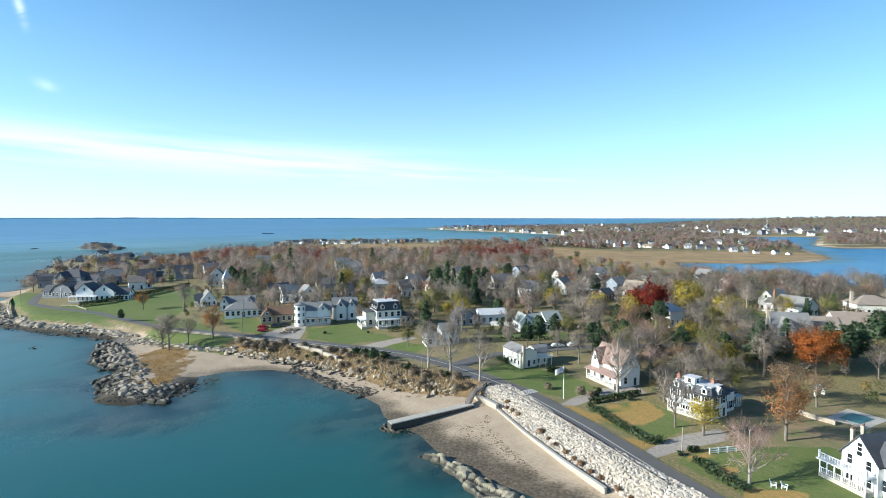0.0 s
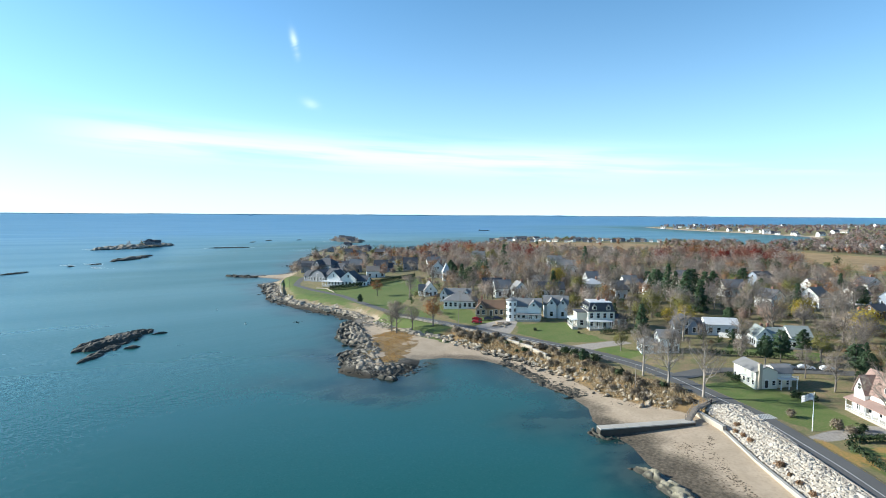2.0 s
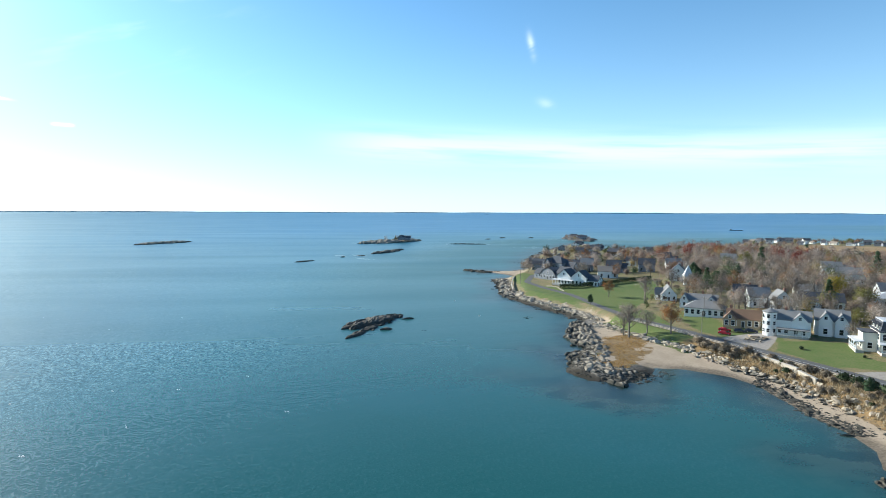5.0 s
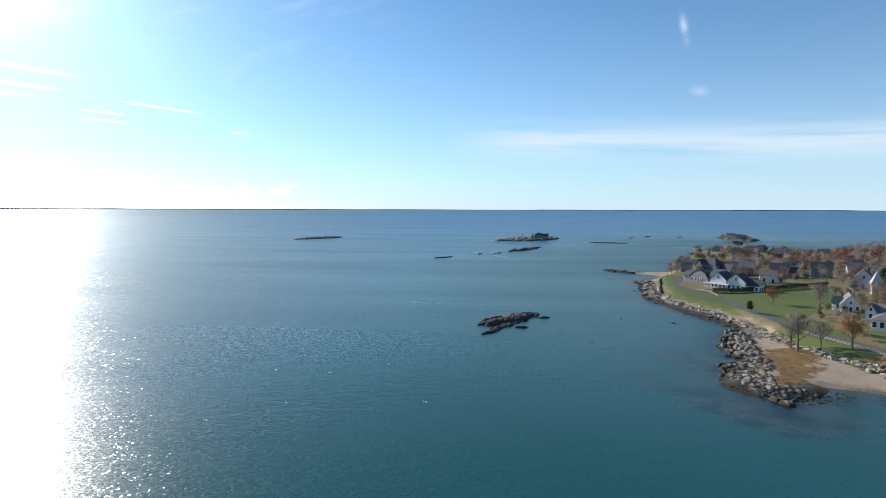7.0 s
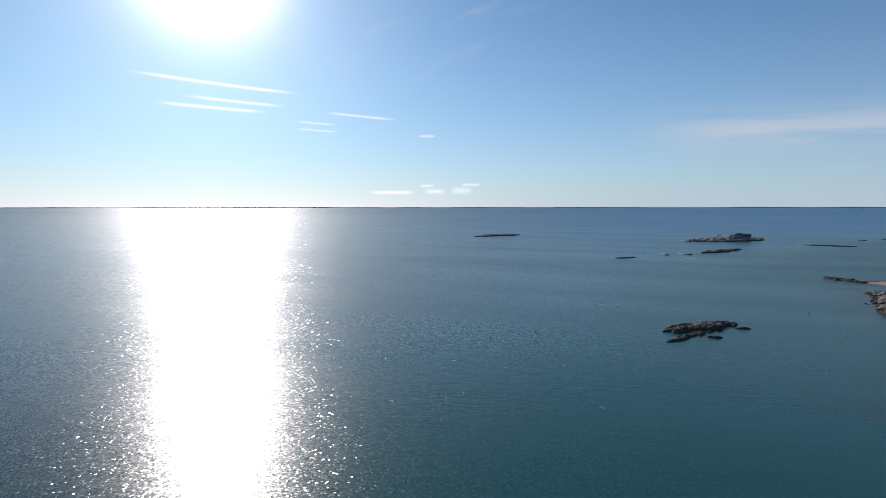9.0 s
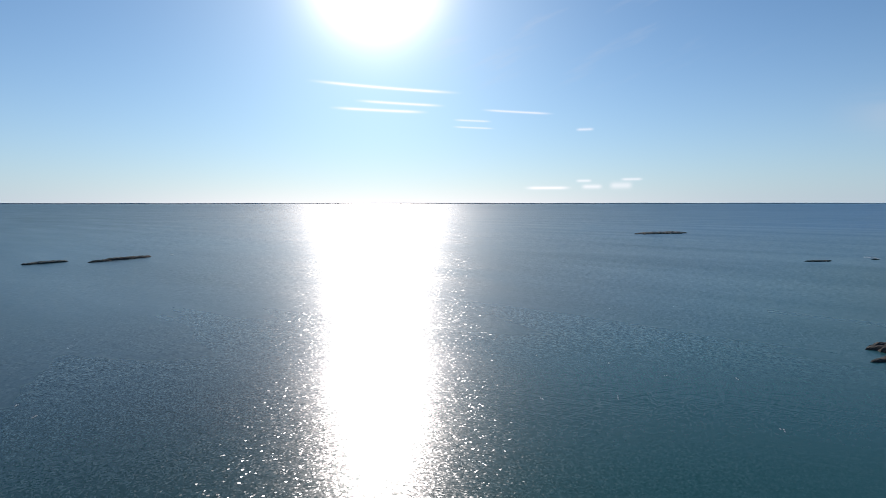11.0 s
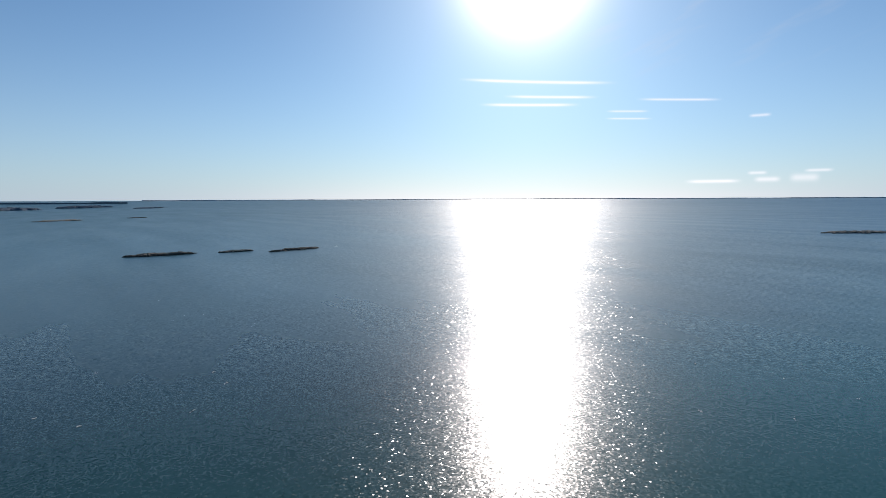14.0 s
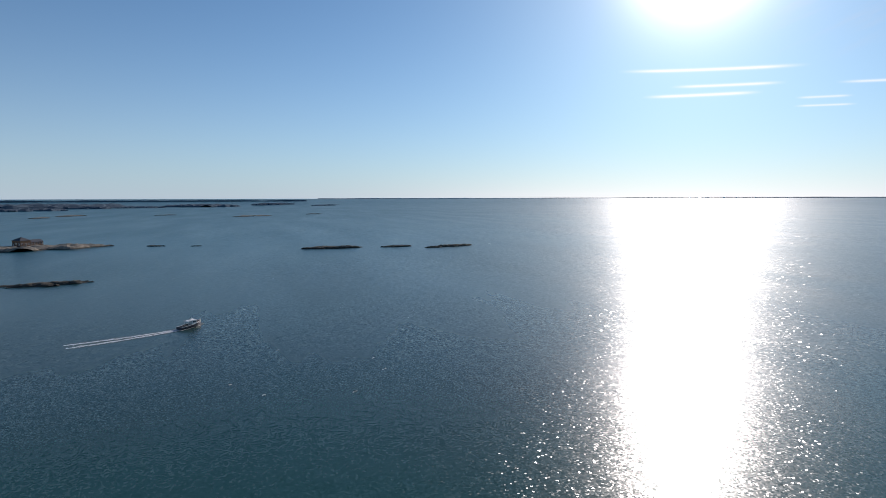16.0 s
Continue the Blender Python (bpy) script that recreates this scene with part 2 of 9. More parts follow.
def sea_material():
    m = bpy.data.materials.new("sea_water")
    m.use_nodes = True
    nt = m.node_tree
    b = nt.nodes["Principled BSDF"]
    tc = nt.nodes.new("ShaderNodeTexCoord").outputs["Object"]

    def put(node, i, v):
        if isinstance(v, bpy.types.NodeSocket):
            nt.links.new(v, node.inputs[i])
        else:
            node.inputs[i].default_value = v

    def calc(op, *ins, clamp=False):
        n = nt.nodes.new("ShaderNodeMath")
        n.operation, n.use_clamp = op, clamp
        for i, v in enumerate(ins):
            put(n, i, v)
        return n.outputs[0]

    def vec(op, *ins, out=0):
        n = nt.nodes.new("ShaderNodeVectorMath")
        n.operation = op
        for i, v in enumerate(ins):
            put(n, "Scale" if op == "SCALE" and i == 1 else i, v)
        return n.outputs[out]

    def fit(v, a, b_, c=0.0, d=1.0):
        n = nt.nodes.new("ShaderNodeMapRange")
        for i, x in enumerate((v, a, b_, c, d)):
            put(n, i, x)
        return n.outputs[0]

    def blend(fac, c1, c2):
        n = nt.nodes.new("ShaderNodeMix")
        n.data_type = "RGBA"
        put(n, 0, fac)
        for i, c in ((6, c1), (7, c2)):
            put(n, i, (*c, 1) if isinstance(c, tuple) else c)
        return n.outputs[2]

    def noise_at(long, wide, turn=0.0, detail=3.0, rough=0.5):
        """Noise whose lumps are long x wide metres, the long way turned by so many degrees from +x."""
        mp = nt.nodes.new("ShaderNodeMapping")
        mp.vector_type = "TEXTURE"
        mp.inputs["Scale"].default_value, mp.inputs["Rotation"].default_value = (long, wide, 1), (0, 0, radians(turn))
        nt.links.new(tc, mp.inputs["Vector"])
        n = nt.nodes.new("ShaderNodeTexNoise")
        n.inputs["Scale"].default_value, n.inputs["Detail"].default_value, n.inputs["Roughness"].default_value = 1.0, detail, rough
        nt.links.new(mp.outputs[0], n.inputs["Vector"])
        return n.outputs[0]

    def stored(name):
        n = nt.nodes.new("ShaderNodeAttribute")
        n.attribute_name = name
        return n.outputs["Fac"]

    far = stored("far")
    # blue-green water, greener inshore, with the stony and weedy bottom showing through by the beach
    inshore = calc("ADD", fit(noise_at(160, 70, 40, 4.0), 0.35, 0.65, 0.14, -0.14), stored("inshore"), clamp=True)
    # bearing and distance tints put sky reflection and view brightness into the base colour
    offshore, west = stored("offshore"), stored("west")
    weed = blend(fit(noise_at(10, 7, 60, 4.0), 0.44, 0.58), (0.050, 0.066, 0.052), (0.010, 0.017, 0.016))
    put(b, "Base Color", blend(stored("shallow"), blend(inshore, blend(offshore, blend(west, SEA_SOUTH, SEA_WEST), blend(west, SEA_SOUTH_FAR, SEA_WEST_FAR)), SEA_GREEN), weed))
    put(b, "Specular IOR Level", fit(far, 0.1, 0.9, 0.5, 0.24))
    b.inputs["IOR"].default_value = 1.33
    # calm and ruffled lanes; the slopes that run together with distance
    lanes = fit(noise_at(300, 60, 55, 5.0), 0.35, 0.68, SEA_ROUGH[0], SEA_ROUGH[1])
    put(b, "Roughness", calc("ADD", lanes, fit(far, 0.0, 1.0, SEA_LOBE[0], SEA_LOBE[1])))
    # long low ripples
    ripple = calc("ADD", calc("MULTIPLY", noise_at(26, 3.4, 70, 2.0), 0.05), calc("MULTIPLY", noise_at(5, 1.2, 82, 2.0), 0.012))
    bp = nt.nodes.new("ShaderNodeBump")
    bp.inputs["Distance"].default_value = 1.0
    put(bp, "Strength", fit(far, 0.0, 0.8, 1.0, 0.12))
    put(bp, "Height", ripple)
    # wavelets that catch the sun one by one: small ones near, whole wave faces far off
    lean = None
    for size, a, z, steep in ((0.30, 0.0, 0.0, 1.0), (0.62, 0.22, 0.32, 1.0), (1.3, 0.37, 0.50, 0.85), (3.2, 0.56, 0.70, 0.8), (7.5, 0.76, 0.88, 0.75)):
        vo = nt.nodes.new("ShaderNodeTexVoronoi")
        vo.inputs["Scale"].default_value = 1.0 / size
        nt.links.new(tc, vo.inputs["Vector"])
        tilt = vec("MULTIPLY", vec("ADD", vo.outputs["Color"], (-0.5, -0.5, -0.5)), (1.0, 1.0, 0.0))
        here = vec("SCALE", tilt, calc("MULTIPLY", vec("LENGTH", tilt, out=1), steep))
        if lean is None:
            lean = here
        else:
            n = nt.nodes.new("ShaderNodeMix")
            n.data_type = "VECTOR"
            put(n, 0, fit(far, a, z))
            put(n, 4, lean)
            put(n, 5, here)
            lean = n.outputs[1]
    # sheltered water by the shore lies calm, open water is ruffled
    ruffled = stored("open")
    put(b, "Coat Weight", fit(ruffled, 0.0, 1.0, SEA_GLINT[0] * 0.35, SEA_GLINT[0]))
    b.inputs["Coat Roughness"].default_value, b.inputs["Coat IOR"].default_value = SEA_GLINT[1], 1.33
    put(b, "Coat Normal", vec("NORMALIZE", vec("ADD", (0.0, 0.0, 1.0), lean)))
    put(b, "Normal", vec("NORMALIZE", vec("ADD", bp.outputs[0], vec("SCALE", lean, calc("MULTIPLY", fit(ruffled, 0.0, 1.0, SEA_CHOP[0], SEA_CHOP[1]), fit(far, 0.18, 0.45, 1.0, 0.62))))))
    return m


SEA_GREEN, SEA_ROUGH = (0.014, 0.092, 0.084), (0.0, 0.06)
SEA_WEST, SEA_WEST_FAR = (0.024, 0.140, 0.195), (0.022, 0.155, 0.310)      # off the point; brighter blue, reflected sky put into the colour
SEA_SOUTH, SEA_SOUTH_FAR = (0.016, 0.042, 0.034), (0.008, 0.084, 0.112)    # the open sound; darkened for the sunward view, far blue paints in reflected sky
SEA_LOBE, SEA_GLINT, SEA_CHOP = (0.18, 0.39), (0.20, 0.16), (0.05, 0.20)
M = {
    "ground": zoned_ground(),
    "sea": sea_material(),
    "asphalt": material("asphalt", (0.130, 0.126, 0.120), 0.9, (0.090, 0.087, 0.083), 0.2, 3.0, 0.6, 0.1, 8.0),
    "line": material("road_paint", (0.60, 0.60, 0.57), 0.8, (0.42, 0.42, 0.40), 1.5, 12.0, 0.6),
    "yellow": material("yellow_paint", (0.50, 0.49, 0.44), 0.8, (0.34, 0.33, 0.30), 1.5, 12.0, 0.6),
    "concrete": material("concrete", (0.50, 0.46, 0.40), 0.9, (0.34, 0.31, 0.27), 0.35, 4.0, 0.6, 0.2, 6.0),
    "pale_wall": material("pale_masonry", (0.49, 0.425, 0.34), 0.9, (0.33, 0.28, 0.22), 0.4, 3.0, 0.55, 0.3, 5.0),
    "gravel": material("gravel", (0.40, 0.36, 0.32), 0.95, (0.29, 0.26, 0.23), 0.3, 5.0, 0.6, 0.2, 12.0),
    "riprap": material("pale_granite", (0.53, 0.47, 0.395), 0.9, (0.34, 0.295, 0.24), 0.7, 4.0, 0.6, 0.3, 3.0, vary=0.22, island=0.2),
    "ledge": material("weathered_ledge", (0.43, 0.385, 0.32), 0.9, (0.24, 0.21, 0.175), 0.35, 2.5, 0.7, 0.5, 1.5, vary=0.15, island=0.18),
    "dark_rock": material("wet_weedy_rock", (0.115, 0.105, 0.085), 0.7, (0.05, 0.045, 0.035), 0.4, 2.5, 0.7, 0.5, 1.5, vary=0.2, island=0.25),
    # dark stone, its colour lowered further to deepen the shade on the pier's side
    "pier_stone": material("damp_pier_stone", (0.085, 0.072, 0.058), 0.85, (0.045, 0.04, 0.03), 0.5, 3.0, 0.6, 0.4, 2.0),
    "white": material("white_clapboard", (0.80, 0.79, 0.76), 0.7, (0.70, 0.69, 0.66), 0.4, 5.0, 0.4, 0.05, 3.0),
    "cream": material("cream_clapboard", (0.74, 0.70, 0.60), 0.7, (0.64, 0.60, 0.52), 0.4, 5.0, 0.4, 0.05, 3.0),
    "grey_shingle": material("grey_shingle_wall", (0.25, 0.26, 0.28), 0.85, (0.17, 0.18, 0.20), 0.5, 5.0, 0.6, 0.1, 5.0),
    "blue_wall": material("blue_grey_clapboard", (0.26, 0.30, 0.36), 0.8, (0.20, 0.235, 0.29), 0.5, 5.0, 0.5, 0.05, 4.0),
    "tan_wall": material("tan_clapboard", (0.40, 0.30, 0.20), 0.8, (0.30, 0.22, 0.14), 0.5, 5.0, 0.5, 0.05, 4.0),
    "brown_wall": material("brown_shingle", (0.20, 0.12, 0.075), 0.85, (0.13, 0.08, 0.05), 0.5, 5.0, 0.5, 0.1, 4.0),
    "roof_grey": material("grey_roof_shingle", (0.255, 0.248, 0.24), 0.85, (0.17, 0.165, 0.16), 0.35, 5.0, 0.6, 0.15, 6.0),
    "roof_dark": material("dark_roof_shingle", (0.085, 0.088, 0.10), 0.8, (0.05, 0.052, 0.06), 0.35, 5.0, 0.6, 0.15, 6.0),
    "roof_tan": material("tan_roof_shingle", (0.33, 0.27, 0.22), 0.85, (0.24, 0.19, 0.15), 0.35, 5.0, 0.6, 0.15, 6.0),
    "roof_green": material("green_grey_roof", (0.30, 0.33, 0.31), 0.8, (0.22, 0.25, 0.24), 0.35, 5.0, 0.6, 0.1, 6.0),
    "roof_pink": material("faded_red_roof", (0.36, 0.24, 0.20), 0.85, (0.26, 0.175, 0.15), 0.35, 5.0, 0.6, 0.15, 6.0),
    "roof_flat": material("pale_flat_roof", (0.62, 0.62, 0.62), 0.85, (0.50, 0.50, 0.50), 0.5, 4.0, 0.5),
    "trim": material("white_trim", (0.80, 0.80, 0.78), 0.6, (0.72, 0.72, 0.70), 1.0, 6.0, 0.3),
    "shutter": material("black_shutter", (0.03, 0.032, 0.035), 0.6, (0.02, 0.02, 0.022), 1.0, 6.0, 0.3),
    "brick": material("red_brick", (0.33, 0.17, 0.12), 0.9, (0.22, 0.11, 0.08), 1.2, 8.0, 0.7, 0.2, 8.0),
    "pane": glass_material("window_glass"),
    "wood": material("grey_weathered_wood", (0.28, 0.24, 0.20), 0.85, (0.18, 0.15, 0.125), 1.0, 9.0, 0.6, 0.1, 8.0, vary=0.15),
    "dark_metal": material("dark_metal", (0.05, 0.05, 0.055), 0.5, (0.03, 0.03, 0.035), 1.0, 9.0, 0.5, metallic=0.5),
    "hedge": material("hedge_leaves", (0.05, 0.075, 0.025), 0.8, (0.025, 0.045, 0.015), 0.8, 4.0, 0.7, 0.5, 4.0, island=0.4),
    "bark": material("grey_bark", (0.215, 0.185, 0.155), 0.95, (0.125, 0.105, 0.085), 1.0, 6.0, 0.7, 0.3, 6.0, vary=0.25),
    "bark_pale": material("pale_bark", (0.40, 0.35, 0.30), 0.95, (0.24, 0.20, 0.17), 1.0, 6.0, 0.7, 0.3, 6.0),
}
LEAF = {
    "twigs": ((0.327, 0.274, 0.230), (0.212, 0.172, 0.143)), "twigs_pale": ((0.284, 0.237, 0.190), (0.190, 0.158, 0.126)),
    "twigs_red": ((0.415, 0.270, 0.218), (0.279, 0.176, 0.145)), "brown": ((0.343, 0.218, 0.129), (0.218, 0.141, 0.089)),
    "russet": ((0.359, 0.175, 0.070), (0.227, 0.103, 0.047)), "red": ((0.251, 0.031, 0.021), (0.133, 0.021, 0.015)),
    "orange": ((0.377, 0.119, 0.029), (0.230, 0.070, 0.021)), "yellow": ((0.424, 0.325, 0.056), (0.274, 0.222, 0.047)),
    "olive": ((0.238, 0.222, 0.070), (0.135, 0.135, 0.049)), "conifer": ((0.089, 0.134, 0.072), (0.043, 0.077, 0.041)),
    "brush": ((0.29, 0.235, 0.17), (0.19, 0.155, 0.11)), "dead_grass": ((0.44, 0.35, 0.22), (0.31, 0.24, 0.145)),
    "gold_grass": ((0.410, 0.254, 0.082), (0.295, 0.172, 0.066)),
}


def let_through(m, share):
    """Leaves and twigs pass part of the light on to their far side."""
    nt = m.node_tree
    b = nt.nodes["Principled BSDF"]
    t = nt.nodes.new("ShaderNodeBsdfTranslucent")
    nt.links.new(b.inputs["Base Color"].links[0].from_socket, t.inputs["Color"])
    mx = nt.nodes.new("ShaderNodeMixShader")
    mx.inputs[0].default_value = share
    nt.links.new(b.outputs[0], mx.inputs[1])
    nt.links.new(t.outputs[0], mx.inputs[2])
    nt.links.new(mx.outputs[0], nt.nodes["Material Output"].inputs["Surface"])
    return m


for key, (c1, c2) in LEAF.items():
    M[key] = material(key + "_foliage", c1, 0.85, c2, 0.25, 2.0, 0.6, vary=0.18, island=0.25, specular=0.15)
    let_through(M[key], 0.25)

# ---- mesh helpers ----
class Geo:
    """Collects faces for one mesh."""

    def __init__(self):
        self.v, self.f = [], []

    def face(self, *pts):
        n = len(self.v)
        self.v += [tuple(p) for p in pts]
        self.f.append(tuple(range(n, n + len(pts))))

    def box(self, x0, y0, z0, x1, y1, z1):
        n = len(self.v)
        self.v += [(x, y, z) for z in (z0, z1) for x, y in ((x0, y0), (x1, y0), (x1, y1), (x0, y1))]
        self.f += [tuple(n + i for i in q) for q in ((3, 2, 1, 0), (4, 5, 6, 7), (0, 1, 5, 4), (1, 2, 6, 5), (2, 3, 7, 6), (3, 0, 4, 7))]

    def slab(self, pts, thick, down=(0, 0, -1)):
        """A plate with the given top outline (counter-clockwise), thick along down."""
        n, k, d = len(self.v), len(pts), Vector(down) * thick
        self.v += [tuple(p) for p in pts] + [tuple(Vector(p) + d) for p in pts]
        self.f += [tuple(range(n, n + k)), tuple(range(n + 2 * k - 1, n + k - 1, -1))]
        self.f += [(n + i, n + k + i, n + k + (i + 1) % k, n + (i + 1) % k) for i in range(k)]

    def tube(self, p0, p1, r0, r1, sides=6, cap=True):
        p0, p1 = Vector(p0), Vector(p1)
        q = (p1 - p0).to_track_quat("Z", "Y")
        n = len(self.v)
        for p, r in ((p0, r0), (p1, r1)):
            self.v += [tuple(p + q @ Vector((r * math.cos(a), r * math.sin(a), 0))) for a in (2 * math.pi * i / sides for i in range(sides))]
        self.f += [(n + i, n + (i + 1) % sides, n + sides + (i + 1) % sides, n + sides + i) for i in range(sides)]
        if cap:
            self.f += [tuple(range(n + sides, n + 2 * sides)), tuple(range(n + sides - 1, n - 1, -1))]

    def mesh(self, name, mat, smooth=False):
        me = bpy.data.meshes.new(name)
        me.from_pydata(self.v, [], self.f)
        me.materials.append(mat)
        if smooth:
            me.polygons.foreach_set("use_smooth", [True] * len(me.polygons))
        me.update()
        return me


def part(name, geo, mat, parent=None, label="", smooth=False):
    """Links geo (or a ready mesh) as one mesh object under parent."""
    ob = new(name, geo.mesh(name, mat, smooth) if isinstance(geo, Geo) else geo)
    if parent is not None:
        ob.parent = parent
    return tagged(ob, label=label)


def thing(name, label, category, m=None, group="", kind=""):
    ob = new(name)
    ob.empty_display_size = 0.5
    if m is not None:
        ob.matrix_world = m
    return tagged(ob, label, category, group, kind)


def grid_mesh(name, xs, ys, Z, mat):
    nx, ny = len(xs), len(ys)
    X, Y = np.meshgrid(xs, ys)
    co = np.stack([X, Y, Z], -1).reshape(-1, 3)
    i = (np.arange(ny - 1)[:, None] * nx + np.arange(nx - 1)[None, :]).ravel()
    loops = np.stack([i, i + 1, i + nx + 1, i + nx], 1)
    me = bpy.data.meshes.new(name)
    me.vertices.add(len(co))
    me.vertices.foreach_set("co", co.ravel().astype(np.float32))
    me.loops.add(loops.size)
    me.loops.foreach_set("vertex_index", loops.ravel().astype(np.int32))
    me.polygons.add(len(loops))
    me.polygons.foreach_set("loop_start", (np.arange(len(loops)) * 4).astype(np.int32))
    me.polygons.foreach_set("use_smooth", np.ones(len(loops), bool))
    me.update()
    me.materials.append(mat)
    return me


def value_noise(x, y, size, seed=0):
    """Smooth noise from 0 to 1 with bumps of that size in metres."""
    table = np.random.RandomState(seed + 11).rand(256, 256)
    u, v = np.asarray(x, float) / size + 1000, np.asarray(y, float) / size + 1000
    i, j = np.floor(u).astype(int), np.floor(v).astype(int)
    a, b = u - i, v - j
    a, b = a * a * (3 - 2 * a), b * b * (3 - 2 * b)
    g = lambda p, q: table[p % 256, q % 256]
    return (g(i, j) * (1 - a) + g(i + 1, j) * a) * (1 - b) + (g(i, j + 1) * (1 - a) + g(i + 1, j + 1) * a) * b


def inside(poly, x, y):
    """Signed distance to a closed outline, positive inside."""
    x, y = np.asarray(x, float), np.asarray(y, float)
    d, odd = np.full(x.shape, 1e18), np.zeros(x.shape, bool)
    for (ax, ay), (bx, by) in zip(poly, poly[1:] + poly[:1]):
        ex, ey = bx - ax, by - ay
        t = np.clip(((x - ax) * ex + (y - ay) * ey) / (ex * ex + ey * ey), 0, 1)
        d = np.minimum(d, (x - ax - t * ex) ** 2 + (y - ay - t * ey) ** 2)
        if ay != by:
            odd ^= ((ay > y) != (by > y)) & (x < ex * (y - ay) / ey + ax)
    return np.where(odd, 1, -1) * np.sqrt(d)


def along(line, x, y):
    """Distance to an open line."""
    x, y = np.asarray(x, float), np.asarray(y, float)
    d = np.full(x.shape, 1e18)
    for (ax, ay), (bx, by) in zip(line, line[1:]):
        ex, ey = bx - ax, by - ay
        t = np.clip(((x - ax) * ex + (y - ay) * ey) / (ex * ex + ey * ey), 0, 1)
        d = np.minimum(d, (x - ax - t * ex) ** 2 + (y - ay - t * ey) ** 2)
    return np.sqrt(d)


def smooth(a, b, v):
    t = np.clip((np.asarray(v, float) - a) / (b - a), 0, 1)
    return t * t * (3 - 2 * t)


# ---- the plan: x to the right and y ahead of the first view, metres ----
COAST = [(50, 30), (30, 58), (18, 80), (10, 88), (4, 95), (-1, 101), (-4, 108), (-8, 112), (-13, 118), (-14.5, 126), (-20, 133), (-28, 138),
         (-38, 148), (-42, 153), (-50, 156), (-62, 154), (-69, 149), (-67, 141), (-67, 131), (-74, 125), (-83, 128), (-89, 138), (-92, 150),
         (-106, 166), (-117, 183), (-121, 195), (-130, 200), (-149, 206), (-175, 216), (-188, 225), (-220, 260), (-233, 270), (-238, 298),
         (-256, 301), (-272, 301), (-276, 308), (-258, 318), (-262, 340), (-287, 372), (-315, 415), (-369, 511), (-405, 600), (-436, 668), (-424, 690), (-392, 660),
         (-345, 606), (-305, 590), (-280, 612), (-262, 690), (-268, 800), (-277, 930)]
COAST_FAR = [(-168, 985), (-60, 1000), (143, 965), (257, 1142), (306, 1458), (204, 1690), (72, 1918), (-83, 2340), (150, 2560), (900, 3200),
             (2500, 4200), (7500, 6800), (9000, 6800), (9000, -200), (300, -200)]
RIVER = [(232, 536), (208, 440), (211, 392), (270, 329), (420, 260), (1200, 420), (980, 800), (585, 800), (600, 880), (900, 1290), (640, 1290), (570, 960),
         (520, 780), (425, 592), (380, 552), (313, 531)]
UPLAND = [(70, 10), (33, 71), (26, 83), (21, 93), (16, 106), (12, 119), (8, 127), (0, 129), (-11, 134), (-28, 150), (-42, 161), (-57, 166), (-68, 170),
          (-84, 177), (-98, 184), (-112, 196), (-125, 206), (-150, 214), (-182, 227), (-212, 262), (-231, 280), (-240, 304), (-254, 334), (-280, 374), (-308, 417), (-362, 514),
          (-394, 600), (-418, 655), (-390, 642), (-350, 588), (-305, 572), (-262, 600), (-245, 690), (-250, 800), (-255, 915), (-165, 965), (-60, 980), (135, 945),
          (275, 1142), (326, 1458), (224, 1695), (92, 1925), (-60, 2335), (170, 2530), (920, 3170), (2500, 4160), (7500, 6750), (9000, 6750), (9000, -300), (320, -300)]
MARSH = [(119, 800), (128, 600), (140, 500), (160, 443), (204, 460), (230, 529), (313, 529), (423, 592), (470, 650), (395, 700), (227, 700), (150, 790)]
ROAD = [(58, 45), (37.5, 77), (32.7, 90), (27.8, 104), (24, 112.5), (19, 124), (12.5, 133.5), (3, 147), (-6, 156), (-18, 164), (-33, 170.5), (-47, 176),
        (-62, 182), (-76, 188), (-99, 196), (-125, 214), (-150, 232), (-175, 243), (-196, 256), (-213, 284), (-222, 320), (-250, 380)]
BACK_ROAD = [(3, 147), (14, 158), (40, 163), (75, 166), (130, 160)]
CREAM_LEDGE = [(-100, 183), (-124, 203), (-150, 211), (-180, 222)]
DRY_SPIT = [(-97, 171), (-93, 180), (-81, 176), (-76, 158), (-72, 141), (-73, 133), (-85, 152)]
FIELD = [(-200, 640), (-20, 630), (70, 800), (-60, 900), (-190, 860)]
LAWNS = [
    [(-47, 181), (-47, 193), (-33, 202), (-26, 188), (-15, 178), (-30, 173)], [(-24, 165), (-12, 172), (-3, 167), (-12, 158)],
    [(14, 172), (18, 184), (42, 184), (41, 175)], [(9, 142), (18, 149), (32, 138), (38, 126), (28, 119), (21, 128)],
    [(38, 95), (33, 104), (31, 113), (44, 119), (50, 104)], [(39, 89), (48, 94), (68, 93), (75, 76), (45, 74)],
    [(-160, 236), (-166, 256), (-160, 280), (-134, 296), (-113, 246), (-108, 204), (-138, 218)],
    [(-221, 272), (-230, 296), (-216, 290), (-190, 250), (-164, 246), (-132, 212), (-172, 225), (-210, 263)],
    [(-108, 189), (-104, 217), (-75, 187), (-62, 172), (-68, 168), (-90, 177)], [(-95, 215), (-70, 190), (-62, 188), (-66, 202), (-85, 225)],
    [(-62, 250), (-40, 250), (-40, 262), (-66, 262)], [(120, 200), (95, 215), (110, 225), (130, 215)], [(-66, 206), (-60, 186), (-50, 180), (-48, 196)],
]
LEAFY = [[(39, 89), (46, 84), (50, 86), (47, 92)], [(31, 113), (44, 119), (46, 109), (34, 101)], [(34, 92), (28, 108), (26, 117), (30, 116), (32, 106), (38, 95)],
         [(45, 82), (55, 78), (52, 74), (44, 75)]]
